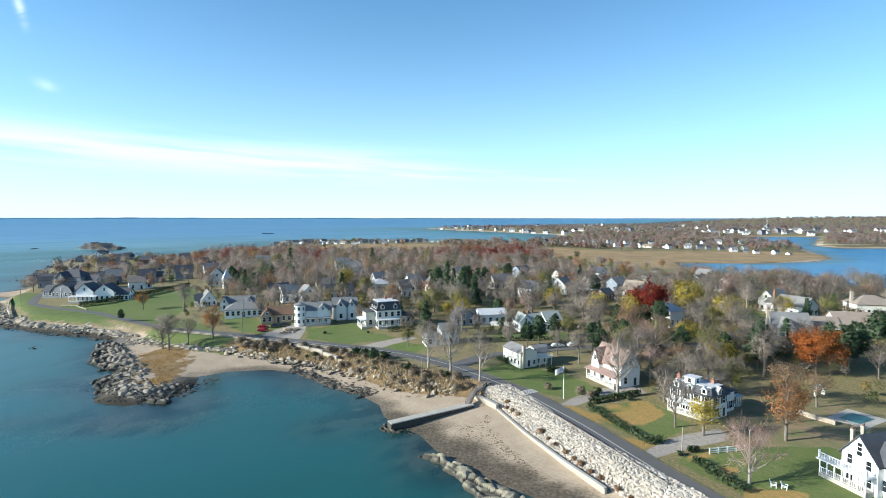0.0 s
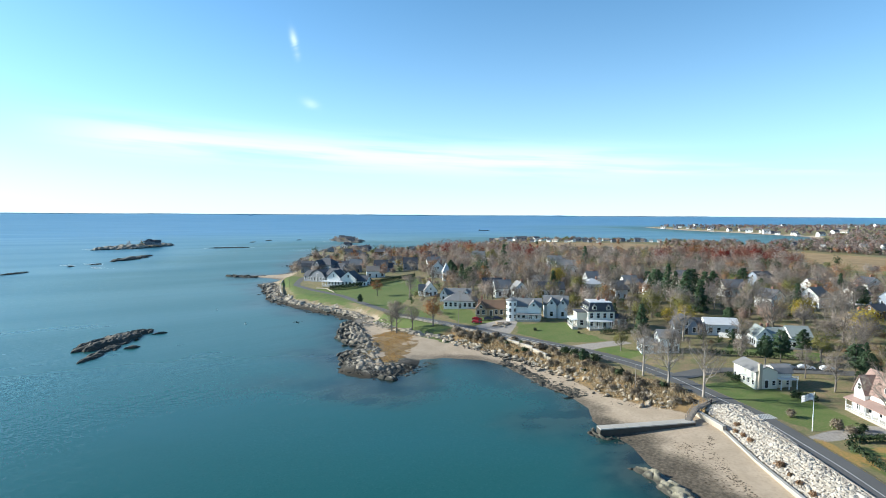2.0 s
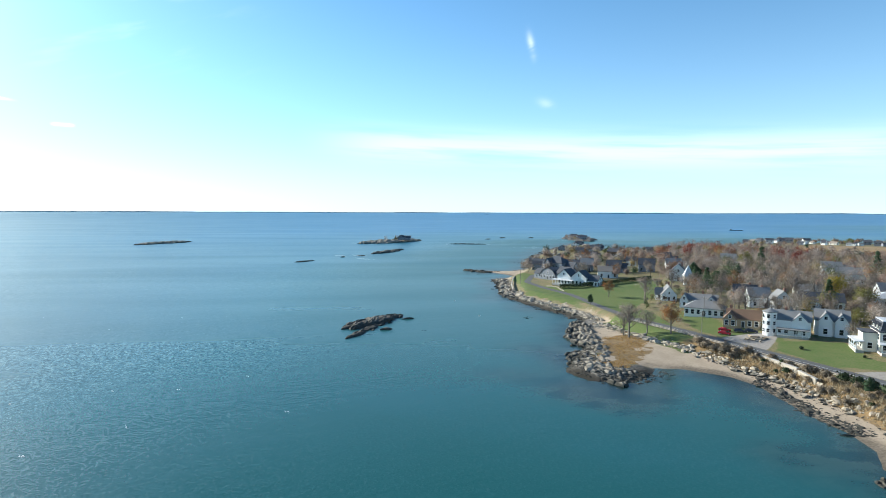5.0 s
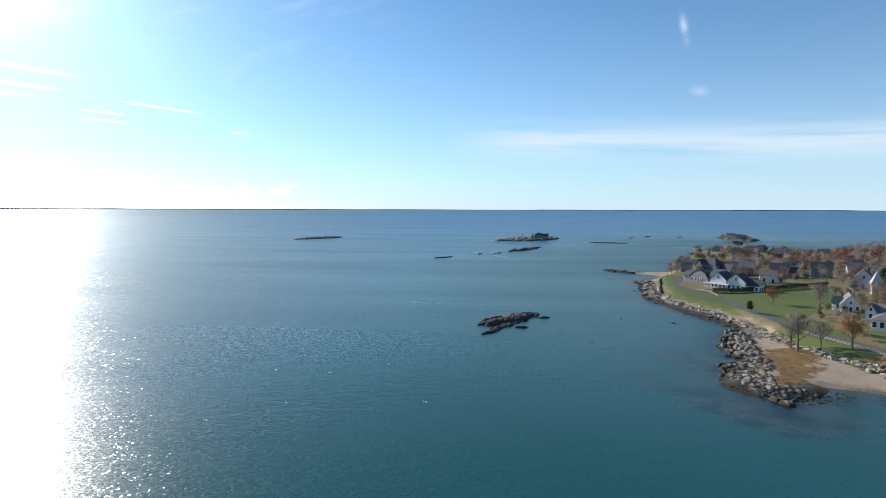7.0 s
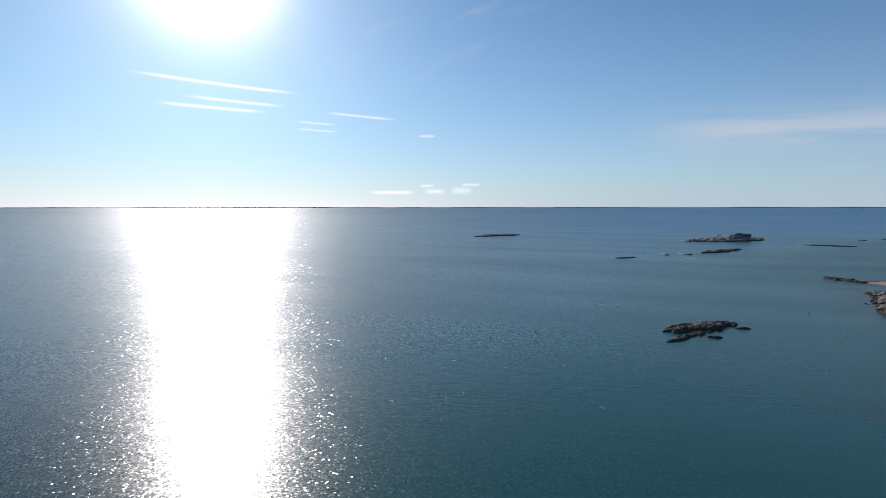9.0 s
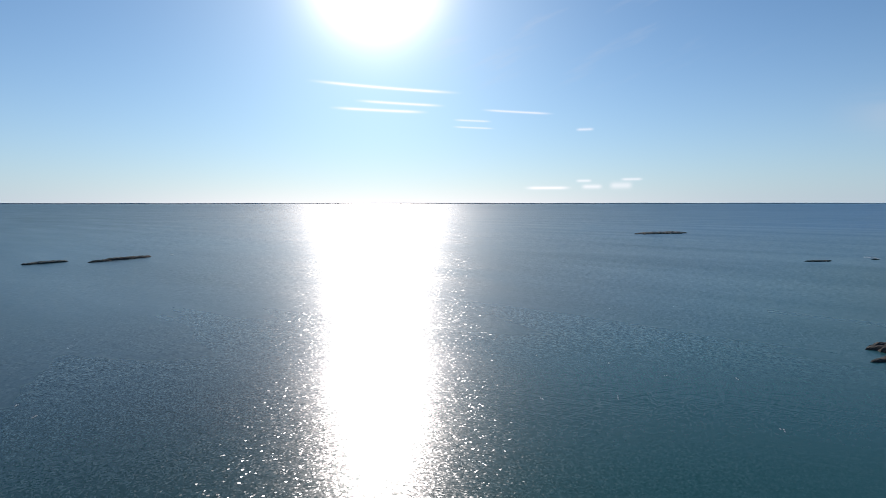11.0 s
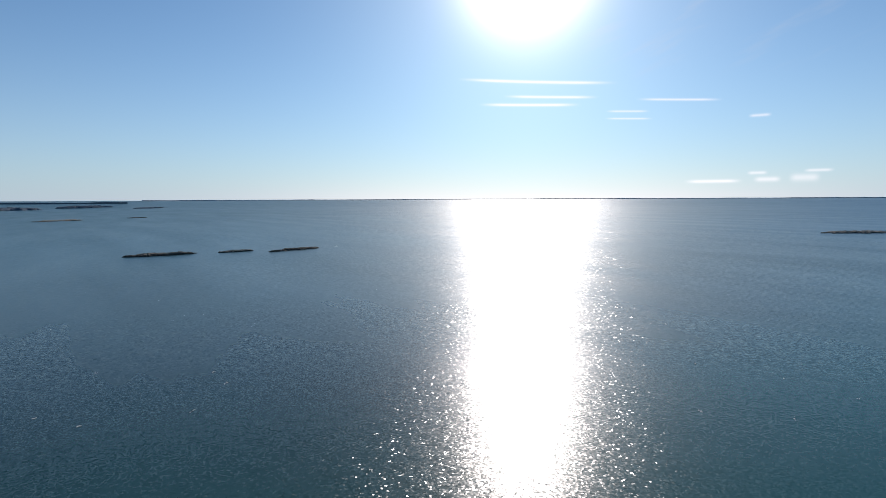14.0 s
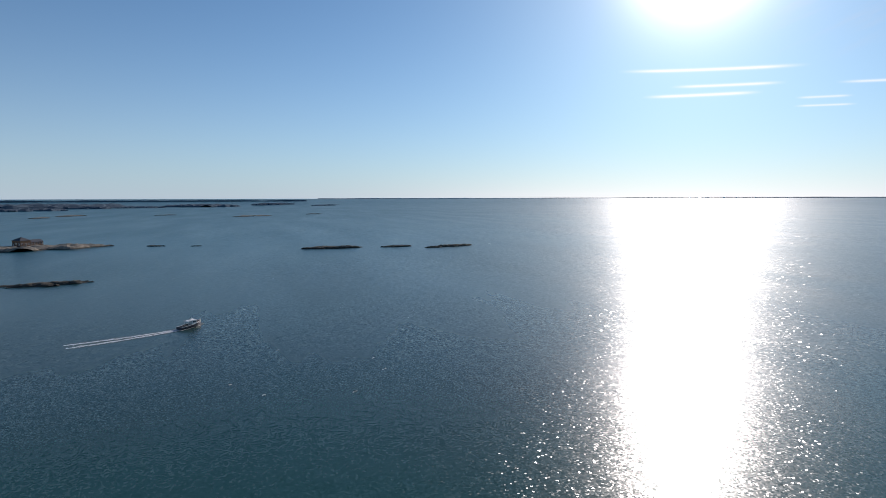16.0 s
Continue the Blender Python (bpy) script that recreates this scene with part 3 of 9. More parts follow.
GRAVEL = [[(9.5, 129), (13, 119.5), (17, 106.5), (22, 93.5), (27, 83.5), (33, 72), (39, 75.5), (33, 87), (28, 97.5), (23, 110), (19, 122), (15, 130)],
          [(-64, 187), (-56, 200), (-50, 198), (-48, 178)], [(34, 89), (36, 93), (44, 99), (53, 102), (53, 97), (44, 94)],
          [(25, 116), (30, 121), (37, 127), (47, 128), (47, 123), (36, 121), (28, 115)], [(-29, 169), (-22, 166), (-8, 177), (-12, 180)]]
ROUGH_SHORE = [(-11, 131), (-28, 140), (-40, 150), (-44, 158)]


def heights(x, y):
    """Height of the ground, with the distances that it follows: from the coast and from the foot of the upland."""
    x, y = np.asarray(x, float), np.asarray(y, float)
    wob = (value_noise(x, y, 9, 1) - 0.5) * 4 + (value_noise(x, y, 30, 2) - 0.5) * 5 * smooth(200, 400, np.hypot(x, y))
    d = np.minimum(inside(COAST + COAST_FAR, x, y), -inside(RIVER, x, y))
    near = smooth(170, 60, x * 0 + along([(50, 30), (-50, 150)], x, y))
    d = d + wob * (1 - 0.7 * near)
    u = np.minimum(inside(UPLAND, x, y), -inside(RIVER, x, y) - 8)
    marsh = smooth(-15, 10, inside(MARSH, x, y))
    low = np.where(d > 0, np.minimum(d * 0.075, 1.3), np.maximum(d * 0.09, -3.0))
    craggy = (value_noise(x, y, 5, 3) + value_noise(x, y, 2.2, 4) * 0.6 - 0.6)
    rocky = 1 - smooth(0, 14, np.minimum(along(COAST[17:32], x, y), along(COAST[36:43], x, y)))
    low = low + rocky * (np.clip(d, 0, 6) * 0.16 + craggy * 1.1) * smooth(-1.5, 1.5, d)
    low_side = smooth(165, 125, y) * smooth(15, 30, x)
    plateau = 3.3 + 1.9 * smooth(8, 48, u) * (1 - 0.62 * low_side) + 0.8 * smooth(40, 130, u) * (1 - 0.5 * low_side) + 1.2 * smooth(100, 400, u) + (value_noise(x, y, 60, 5) - 0.5) * 1.5 * smooth(20, 80, u)
    # the back of the peninsula lies low
    back = smooth(540, 640, np.hypot(x, y)) * smooth(1300, 1100, np.hypot(x, y))
    plateau = plateau * (1 - back) + 2.2 * back
    rise = smooth(0, 7, u) * (1 - marsh)
    z = low + (plateau - low) * rise
    z = np.where((marsh > 0) & (d > 0), z * (1 - marsh) + (0.7 + 0.2 * value_noise(x, y, 12, 7)) * marsh, z)
    r = np.hypot(x, y)
    lane = smooth(6.5, 3.6, np.minimum(along(ROAD, x, y), along(BACK_ROAD, x, y)))
    z = z * (1 - lane) + (3.4 + 1.4 * smooth(14, 50, u) + 1.0 * smooth(50, 200, u)) * lane * 1.0
    return z + np.where(d > -2, lift(r), 0), d, u, marsh, rocky


def lift(r):
    """The far rim of sea and land comes up to eye level, so that the sheet meets the horizon."""
    return 43.4 * smooth(3200, 4950, r)


SHEET = {}


def ground_z(x, y):
    """Height of the ground sheet under a point."""
    xs, ys, Z = SHEET["xs"], SHEET["ys"], SHEET["Z"]
    i = int(np.clip(np.searchsorted(xs, x) - 1, 0, len(xs) - 2))
    j = int(np.clip(np.searchsorted(ys, y) - 1, 0, len(ys) - 2))
    a, b = (x - xs[i]) / (xs[i + 1] - xs[i]), (y - ys[j]) / (ys[j + 1] - ys[j])
    return float((Z[j, i] * (1 - a) + Z[j, i + 1] * a) * (1 - b) + (Z[j + 1, i] * (1 - a) + Z[j + 1, i + 1] * a) * b)


def spaced(knots):
    """Grid lines: knots of (start, step), the last one the end."""
    out = []
    for (a, s), (b, _) in zip(knots, knots[1:]):
        n = max(1, round((b - a) / s))
        out += [a + (b - a) * i / n for i in range(n)]
    return np.array(out + [knots[-1][0]])


# ---- ground and sea ----
def build_ground():
    xs = spaced([(-420, 8), (-250, 2.2), (-130, 1.6), (-60, 1.2), (70, 2.0), (150, 5), (300, 10), (700, 30), (1600, 120), (7000, 0)])
    ys = spaced([(40, 2), (70, 1.2), (200, 1.8), (300, 4), (480, 8), (820, 14), (1300, 40), (2600, 120), (6600, 0)])
    X, Y = np.meshgrid(xs, ys)
    Z, d, u, marsh, rocky = heights(X, Y)
    SHEET.update(xs=xs, ys=ys, Z=Z)
    me = grid_mesh("ground", xs, ys, Z, M["ground"])
    near = np.hypot(X, Y) < 520
    up = smooth(0, 5, u)
    sand = np.where((d > -3) & (u < 3), 1 - up, 0) * (1 - rocky)
    spit = smooth(-4, 3, inside([(-282, 296), (-242, 296), (-240, 312), (-258, 322)], X, Y))
    rocky = rocky * (1 - spit)
    sand = np.maximum(sand, spit * (u < 0))
    lawn = np.zeros_like(X)
    for poly in LAWNS:
        lawn = np.maximum(lawn, smooth(-1.2, 1.2, inside(poly, X, Y) + (value_noise(X, Y, 4, 33) - 0.5) * 2))
    rag = (value_noise(X, Y, 5, 31) - 0.5) * 5 + (value_noise(X, Y, 1.7, 32) - 0.5) * 2.5
    zone = lambda polys, w: np.max([smooth(-1.2, 1.2, inside(p, X, Y) + rag * w) for p in polys], 0)
    dry, gravel, leaves = zone([DRY_SPIT], 1.6), zone(GRAVEL, 0.1), zone(LEAFY, 0.6)
    leaves = leaves * (0.35 + 0.65 * smooth(0.35, 0.65, value_noise(X, Y, 4, 9)))
    # dead grass on the bluff behind the small beach
    bluff = smooth(-2, 1, u) * smooth(16, 10, u) * smooth(60, 40, along([(5, 132), (-30, 152)], X, Y)) * (X < 10)
    dry = np.maximum(dry, bluff * 0.8)
    rock = rocky * (1 - smooth(2, 8, u)) * (1 - dry)
    beach = smooth(-18, -12, X) * smooth(124, 118, Y)
    wet = smooth(6.5 + 5.0 * beach, 0.5 + 3.0 * beach, d + (value_noise(X, Y, 6, 34) - 0.5) * 4 + (value_noise(X, Y, 1.5, 35) - 0.5) * 2 * beach) * (d > -8)
    tan = np.maximum(marsh, smooth(-12, 12, inside(FIELD, X, Y)))
    za = np.stack([sand, lawn * (1 - gravel), tan, rock], -1).reshape(-1, 4)
    zb = np.stack([dry, gravel, leaves, wet * np.maximum(sand * (0.62 + 0.12 * beach), rock)], -1).reshape(-1, 4)
    for name, arr in (("zone_a", za), ("zone_b", zb)):
        at = me.attributes.new(name, "FLOAT_COLOR", "POINT")
        at.data.foreach_set("color", arr.astype(np.float32).ravel())
    tagged(new("ground", me), "low coastal land with lawns, sand beaches and marsh", "ground", kind="structure")


def build_sea():
    xs = spaced([(-7000, 250), (-3000, 80), (-1000, 25), (-340, 5), (60, 12), (400, 30), (1300, 150), (4000, 400), (7000, 0)])
    ys = spaced([(-7000, 250), (-3000, 80), (-600, 30), (40, 5), (340, 12), (1000, 40), (2800, 200), (7000, 0)])
    X, Y = np.meshgrid(xs, ys)
    d = np.minimum(inside(COAST + COAST_FAR, X, Y), -inside(RIVER, X, Y))
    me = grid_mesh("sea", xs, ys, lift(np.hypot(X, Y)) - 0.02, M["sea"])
    sh = np.clip(smooth(-26, 0, d + (value_noise(X, Y, 14, 21) - 0.5) * 22) * 0.9, 0, 1)
    at = me.attributes.new("shallow", "FLOAT", "POINT")
    at.data.foreach_set("value", sh.astype(np.float32).ravel())
    r, river = np.hypot(X, Y), smooth(-30, 30, inside(RIVER, X, Y))
    at = me.attributes.new("inshore", "FLOAT", "POINT")
    at.data.foreach_set("value", ((1 - smooth(80, 210, -d)) * (1 - river)).astype(np.float32).ravel())
    at = me.attributes.new("open", "FLOAT", "POINT")
    at.data.foreach_set("value", (smooth(45, 135, -d) * (1 - river)).astype(np.float32).ravel())
    # masks of the painted sky-reflection tints: by bearing, then by distance offshore
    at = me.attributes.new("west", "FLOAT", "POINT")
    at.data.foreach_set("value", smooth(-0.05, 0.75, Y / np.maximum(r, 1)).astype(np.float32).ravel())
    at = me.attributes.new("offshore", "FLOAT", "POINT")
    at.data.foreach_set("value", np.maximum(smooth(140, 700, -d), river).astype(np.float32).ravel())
    at = me.attributes.new("far", "FLOAT", "POINT")
    at.data.foreach_set("value", (np.clip(np.log(np.maximum(r, 60) / 60) / math.log(2000 / 60), 0, 1)).astype(np.float32).ravel())
    tagged(new("sea", me), "calm blue-green sea with small ripples", "sea", kind="structure")


def ribbon(name, line, width, mat, offset=0.0, raise_by=0.06, step=1.5, sides=True):
    """A strip of paving laid over the ground along a line."""
    pts = []
    for (ax, ay), (bx, by) in zip(line, line[1:]):
        n = max(1, int(math.hypot(bx - ax, by - ay) / step))
        pts += [(ax + (bx - ax) * i / n, ay + (by - ay) * i / n) for i in range(n)]
    pts.append(line[-1])
    p = np.array(pts)
    for _ in range(6):
        p[1:-1] = (p[:-2] + 2 * p[1:-1] + p[2:]) / 4
    t = np.gradient(p, axis=0)
    t /= np.linalg.norm(t, axis=1)[:, None]
    nrm = np.stack([-t[:, 1], t[:, 0]], 1)
    zc = heights(p[:, 0], p[:, 1])[0]
    for _ in range(10):
        zc[1:-1] = (zc[:-2] + 2 * zc[1:-1] + zc[2:]) / 4
    g = Geo()
    for k in range(len(p) - 1):
        a, b = [], []
        for i, dst in ((k, a), (k + 1, b)):
            for s in (-1, 1):
                q = p[i] + nrm[i] * (offset + s * width / 2)
                dst.append((q[0], q[1], zc[i] + raise_by))
        g.face(a[0], b[0], b[1], a[1])
        if sides:
            for s in (0, 1):
                lo = lambda v: (v[0], v[1], v[2] - 0.5)
                g.face(a[s], b[s], lo(b[s]), lo(a[s])) if s == 1 else g.face(b[s], a[s], lo(a[s]), lo(b[s]))
    return part(name, g, mat)


build_ground()
build_sea()
road = tagged(ribbon("road", ROAD[:15], 6.2, M["asphalt"], raise_by=0.10), "grey asphalt coast road with a centre line", "road", kind="structure")
tagged(ribbon("road", BACK_ROAD, 5.0, M["asphalt"], raise_by=0.07), "grey asphalt side road", "road", kind="structure")
tagged(ribbon("road", ROAD[14:], 3.6, M["asphalt"], raise_by=0.05), "narrow worn lane across the lawn", "road", kind="structure")
for off, mat, w in ((0.0, "line", 0.18), (2.85, "yellow", 0.09), (-2.85, "yellow", 0.09)):
    tagged(ribbon("road_line", ROAD[:15], w, M[mat], off, 0.115, sides=False), "worn painted road line", "road marking", kind="structure")


def build_crossing():
    """Zebra bars across the road."""
    c, a = Vector((19.2, 124.3)), Vector((0.55, -0.83))
    n = Vector((0.83, 0.55))
    z = ground_z(c.x, c.y) + 0.125
    g = Geo()
    for k in range(-5, 6):
        p = c + n * (k * 0.55)
        g.face(*[(*(p + n * sx * 0.17 + a * sy * 1.3), z) for sx, sy in ((-1, -1), (1, -1), (1, 1), (-1, 1))][::-1])
    tagged(part("crosswalk", g, M["line"]), "white painted crosswalk bars on the road", "crosswalk", kind="structure")


build_crossing()


# ---- distant shore along the horizon ----
def build_far_shore():
    rng = np.random.RandomState(5)
    # each strip's blue-grey colour holds the haze of distance
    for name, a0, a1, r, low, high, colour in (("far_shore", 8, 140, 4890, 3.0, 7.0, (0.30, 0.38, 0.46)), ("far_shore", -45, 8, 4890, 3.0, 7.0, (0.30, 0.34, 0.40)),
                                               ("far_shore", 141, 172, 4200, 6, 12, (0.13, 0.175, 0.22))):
        g = Geo()
        angles = np.arange(a0, a1, 0.15)
        h = low + (high - low) * value_noise(angles, angles * 0, 2.5, 8) * (0.7 + 0.5 * value_noise(angles, angles * 0, 0.5, 18))
        top = [Vector((-math.sin(radians(a)) * r, math.cos(radians(a)) * r, 43.4 if r > 4800 else lift(r) - 1)) for a in angles]
        for i in range(len(angles) - 1):
            p, q = top[i], top[i + 1]
            back = [Vector((v.x * 1.006, v.y * 1.006, v.z)) for v in (p, q)]
            up = lambda v, e: (v.x, v.y, v.z + e)
            g.face(up(q, -4), up(p, -4), up(p, h[i]), up(q, h[i + 1]))
            g.face(up(q, h[i + 1]), up(p, h[i]), up(back[0], -4), up(back[1], -4))
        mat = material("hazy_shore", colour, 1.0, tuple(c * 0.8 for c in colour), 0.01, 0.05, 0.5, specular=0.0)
        tagged(part(name, g, mat), "low wooded shore on the horizon, haze in its colour", "far shore", kind="structure")


build_far_shore()

# ---- trees ----
def grow(rng, height, trunk_r, spread, limbs_n=15, low=0.22):
    """Limbs of a tree as (start, end, radius, radius, sides), and the points where twigs or leaves cluster."""
    limbs, tips = [], []
    lean = rng.normal(0, 0.03, 2)
    axis = lambda f: Vector((lean[0] * f * f * height + 0.012 * height * math.sin(f * 7), lean[1] * f * f * height, f * height))
    radius = lambda f: trunk_r * (1 - 0.85 * f) + 0.03
    cuts = (-0.02, 0.1, 0.22, 0.36, 0.5, 0.65, 0.82)
    for f0, f1 in zip(cuts, cuts[1:]):
        limbs.append((axis(f0), axis(f1), radius(max(f0, 0)), radius(f1), 7 if f1 < 0.4 else 5))
    half = np.array([spread * 0.40 * height, spread * 0.40 * height, 0.40 * height])
    mid = np.array([0, 0, 0.60 * height])
    for k in range(limbs_n):
        f = low + (0.62 - low) * (k + rng.rand()) / limbs_n
        a = k * 2.4 + rng.normal(0, 0.4)
        rise = rng.uniform(-0.35, 0.95) if f < 0.45 else rng.uniform(0.1, 1.0)
        flat = math.sqrt(max(0.05, 1 - min(0.98, abs(rise)) ** 2))
        end = Vector(mid + half * np.array([math.cos(a) * flat, math.sin(a) * flat, rise]) * rng.uniform(0.68, 0.95))
        start = axis(f)
        bend = start.lerp(end, 0.5) + Vector((0, 0, -0.02 * height)) + Vector(rng.normal(0, 0.02 * height, 3))
        r = radius(f) * rng.uniform(0.40, 0.6)
        limbs += [(start, bend, r, r * 0.62, 4), (bend, end, r * 0.62, r * 0.2, 3)]
        tips.append((end, (end - bend).normalized()))
        for j in range(5):
            t = rng.uniform(0.35, 1.0)
            q = start.lerp(bend, t * 2) if t < 0.5 else bend.lerp(end, t * 2 - 1)
            out = ((end - start).normalized() + Vector(rng.normal(0, 0.65, 3)) + Vector((0, 0, 0.25))).normalized()
            e = q + out * height * rng.uniform(0.09, 0.19)
            limbs.append((q, e, r * 0.35, r * 0.1, 3))
            tips.append((e, out))
            tips.append((q.lerp(e, 0.5), out))
    top = axis(0.82)
    for j in range(4):
        out = Vector((rng.normal(0, 0.5), rng.normal(0, 0.5), 1)).normalized()
        e = top + out * height * rng.uniform(0.08, 0.17)
        limbs.append((top, e, radius(0.82) * 0.7, 0.02, 3))
        tips.append((e, out))
    return limbs, tips


def tri_mesh(name, tris, mat, round_from=None):
    """A mesh of loose triangles, from an array of n x 3 x 3. round_from: the middles of the crowns they belong to, from which their normals spread."""
    n = len(tris)
    if round_from is not None:
        out = tris.mean(1) - round_from
        out /= np.linalg.norm(out, axis=1)[:, None] + 1e-6
        flat = np.cross(tris[:, 1] - tris[:, 0], tris[:, 2] - tris[:, 0])
        flat /= np.linalg.norm(flat, axis=1)[:, None] + 1e-9
        wrong = (flat * out).sum(1) < 0
        tris = np.where(wrong[:, None, None], tris[:, ::-1], tris)
        flat = np.where(wrong[:, None], -flat, flat)
        out = out * 0.8 + flat * 0.45
        out /= np.linalg.norm(out, axis=1)[:, None]
    me = bpy.data.meshes.new(name)
    me.vertices.add(n * 3)
    me.vertices.foreach_set("co", tris.astype(np.float32).ravel())
    me.loops.add(n * 3)
    me.loops.foreach_set("vertex_index", np.arange(n * 3, dtype=np.int32))
    me.polygons.add(n)
    me.polygons.foreach_set("loop_start", (np.arange(n) * 3).astype(np.int32))
    me.update()
    if round_from is not None:
        at = me.attributes.new("custom_normal", "FLOAT_VECTOR", "POINT")
        at.data.foreach_set("vector", np.repeat(out, 3, 0).astype(np.float32).ravel())
    me.materials.append(mat)
    return me


def leaf_tris(rng, centres, ways, per, size, sliver, droop=0.0, scatter=0.6):
    """Triangles scattered round the centres: leaves (sliver 1) or long thin twigs (sliver near 0.1)."""
    c = np.repeat(centres, per, 0)
    w = np.repeat(ways, per, 0)
    n = len(c)
    d = rng.normal(0, 1, (n, 3)) + w * (1.2 if sliver < 0.5 else 0.2)
    d[:, 2] -= droop
    d /= np.linalg.norm(d, axis=1)[:, None]
    s = np.cross(d, rng.normal(0, 1, (n, 3)))
    s /= np.linalg.norm(s, axis=1)[:, None]
    ln = size * rng.uniform(0.6, 1.4, (n, 1))
    base = c + rng.normal(0, scatter, (n, 3)) * (0.5 if sliver < 0.5 else 1.0)
    return np.stack([base - s * ln * sliver * 0.5, base + s * ln * sliver * 0.5, base + d * ln], 1)


def tree(name, label, seed, height, foliage, bark="bark", spread=1.0, trunk_r=0.30, per=6, size=0.9, sliver=0.05, scatter=0.55, limbs_n=15, low=0.22):
    """A broad-leaved tree, bare or in leaf."""
    rng = np.random.RandomState(seed)
    limbs, tips = grow(rng, height, trunk_r, spread, limbs_n, low)
    root = thing(name, label, "tree")
    g = Geo()
    for a, b, r0, r1, sides in limbs:
        g.tube(a, b, max(r0, 0.03), max(r1, 0.02), sides, cap=False)
    part("trunk", g, M[bark], root, smooth=True)
    c, w = np.array([t[0] for t in tips]), np.array([t[1] for t in tips])
    part("crown", tri_mesh("crown", leaf_tris(rng, c, w, per, size, sliver, scatter=scatter), M[foliage], np.array([0, 0, height * 0.55])), M[foliage], root)
    return root


def conifer(name, label, seed, height, radius, foliage="conifer", layers=13, per=20, low=0.10, round_top=False):
    """A spruce or pine: whorls of drooping boughs, each a fan of short sprays."""
    rng = np.random.RandomState(seed)
    root = thing(name, label, "tree")
    g = Geo()
    g.tube((0, 0, -0.3), (0, 0, height * 0.97), 0.26, 0.03, 7, cap=False)
    out = []
    for k in range(layers):
        f = (k + 0.4) / layers
        z, reach = height * (low + (0.98 - low) * f), radius * ((1 - f) ** 0.8 if not round_top else (1 - (1.1 * f - 0.25) ** 2) ** 0.9 * 0.8) * rng.uniform(0.7, 1.1)
        for j in range(max(4, int(9 * (1 - f)) + 3)):
            a = rng.uniform(0, 2 * math.pi)
            r = reach * rng.uniform(0.65, 1.12)
            tip = Vector((math.cos(a) * r, math.sin(a) * r, z + (0.12 if round_top else -0.22) * r + rng.normal(0, 0.15)))
            g.tube((0, 0, z), tip, 0.05, 0.012, 3, cap=False)
            for i in range(per):
                t = rng.uniform(0.2, 1.0)
                p = Vector((0, 0, z)).lerp(tip, t) + Vector(rng.normal(0, 0.12 + 0.10 * r * (1 - t), 3))
                d = Vector((math.cos(a), math.sin(a), -0.35)) + Vector(rng.normal(0, 0.55, 3))
                d = d.normalized() * rng.uniform(0.5, 1.0)
                s = d.cross(Vector(rng.normal(0, 1, 3))).normalized() * 0.22
                out.append([p - s, p + s, p + d])
    part("trunk", g, M["bark"], root)
    out = np.array(out)
    core = out.mean(1) * [0, 0, 1] + [0, 0, -0.8]
    part("crown", tri_mesh("crown", out, M[foliage], core), M[foliage], root)
    return root


def shrub(name, label, seed, height, width, foliage, n=420, size=0.32, sliver=0.6):
    rng = np.random.RandomState(seed)
    root = thing(name, label, "shrub")
    g = Geo()
    c = []
    for k in range(9):
        a = rng.uniform(0, 2 * math.pi)
        tip = Vector((math.cos(a) * width * 0.32 * rng.rand(), math.sin(a) * width * 0.32 * rng.rand(), height * rng.uniform(0.6, 0.9)))
        g.tube((0, 0, -0.1), tip, 0.04, 0.012, 4, cap=False)
    part("branchwork", g, M["bark"], root)
    u = rng.normal(0, 1, (n, 3))
    u /= np.linalg.norm(u, axis=1)[:, None]
    lump = 0.75 + 0.35 * np.sin(u[:, 0] * 4 + seed) * np.cos(u[:, 1] * 5 + seed)
    c = u * (rng.rand(n, 1) ** 0.4) * lump[:, None] * np.array([width / 2, width / 2, height * 0.5]) + np.array([0, 0, height * 0.52])
    part("foliage", tri_mesh("foliage", leaf_tris(rng, c, u, 1, size, sliver, scatter=0.05), M[foliage], np.array([0, 0, height * 0.3])), M[foliage], root)
    return root


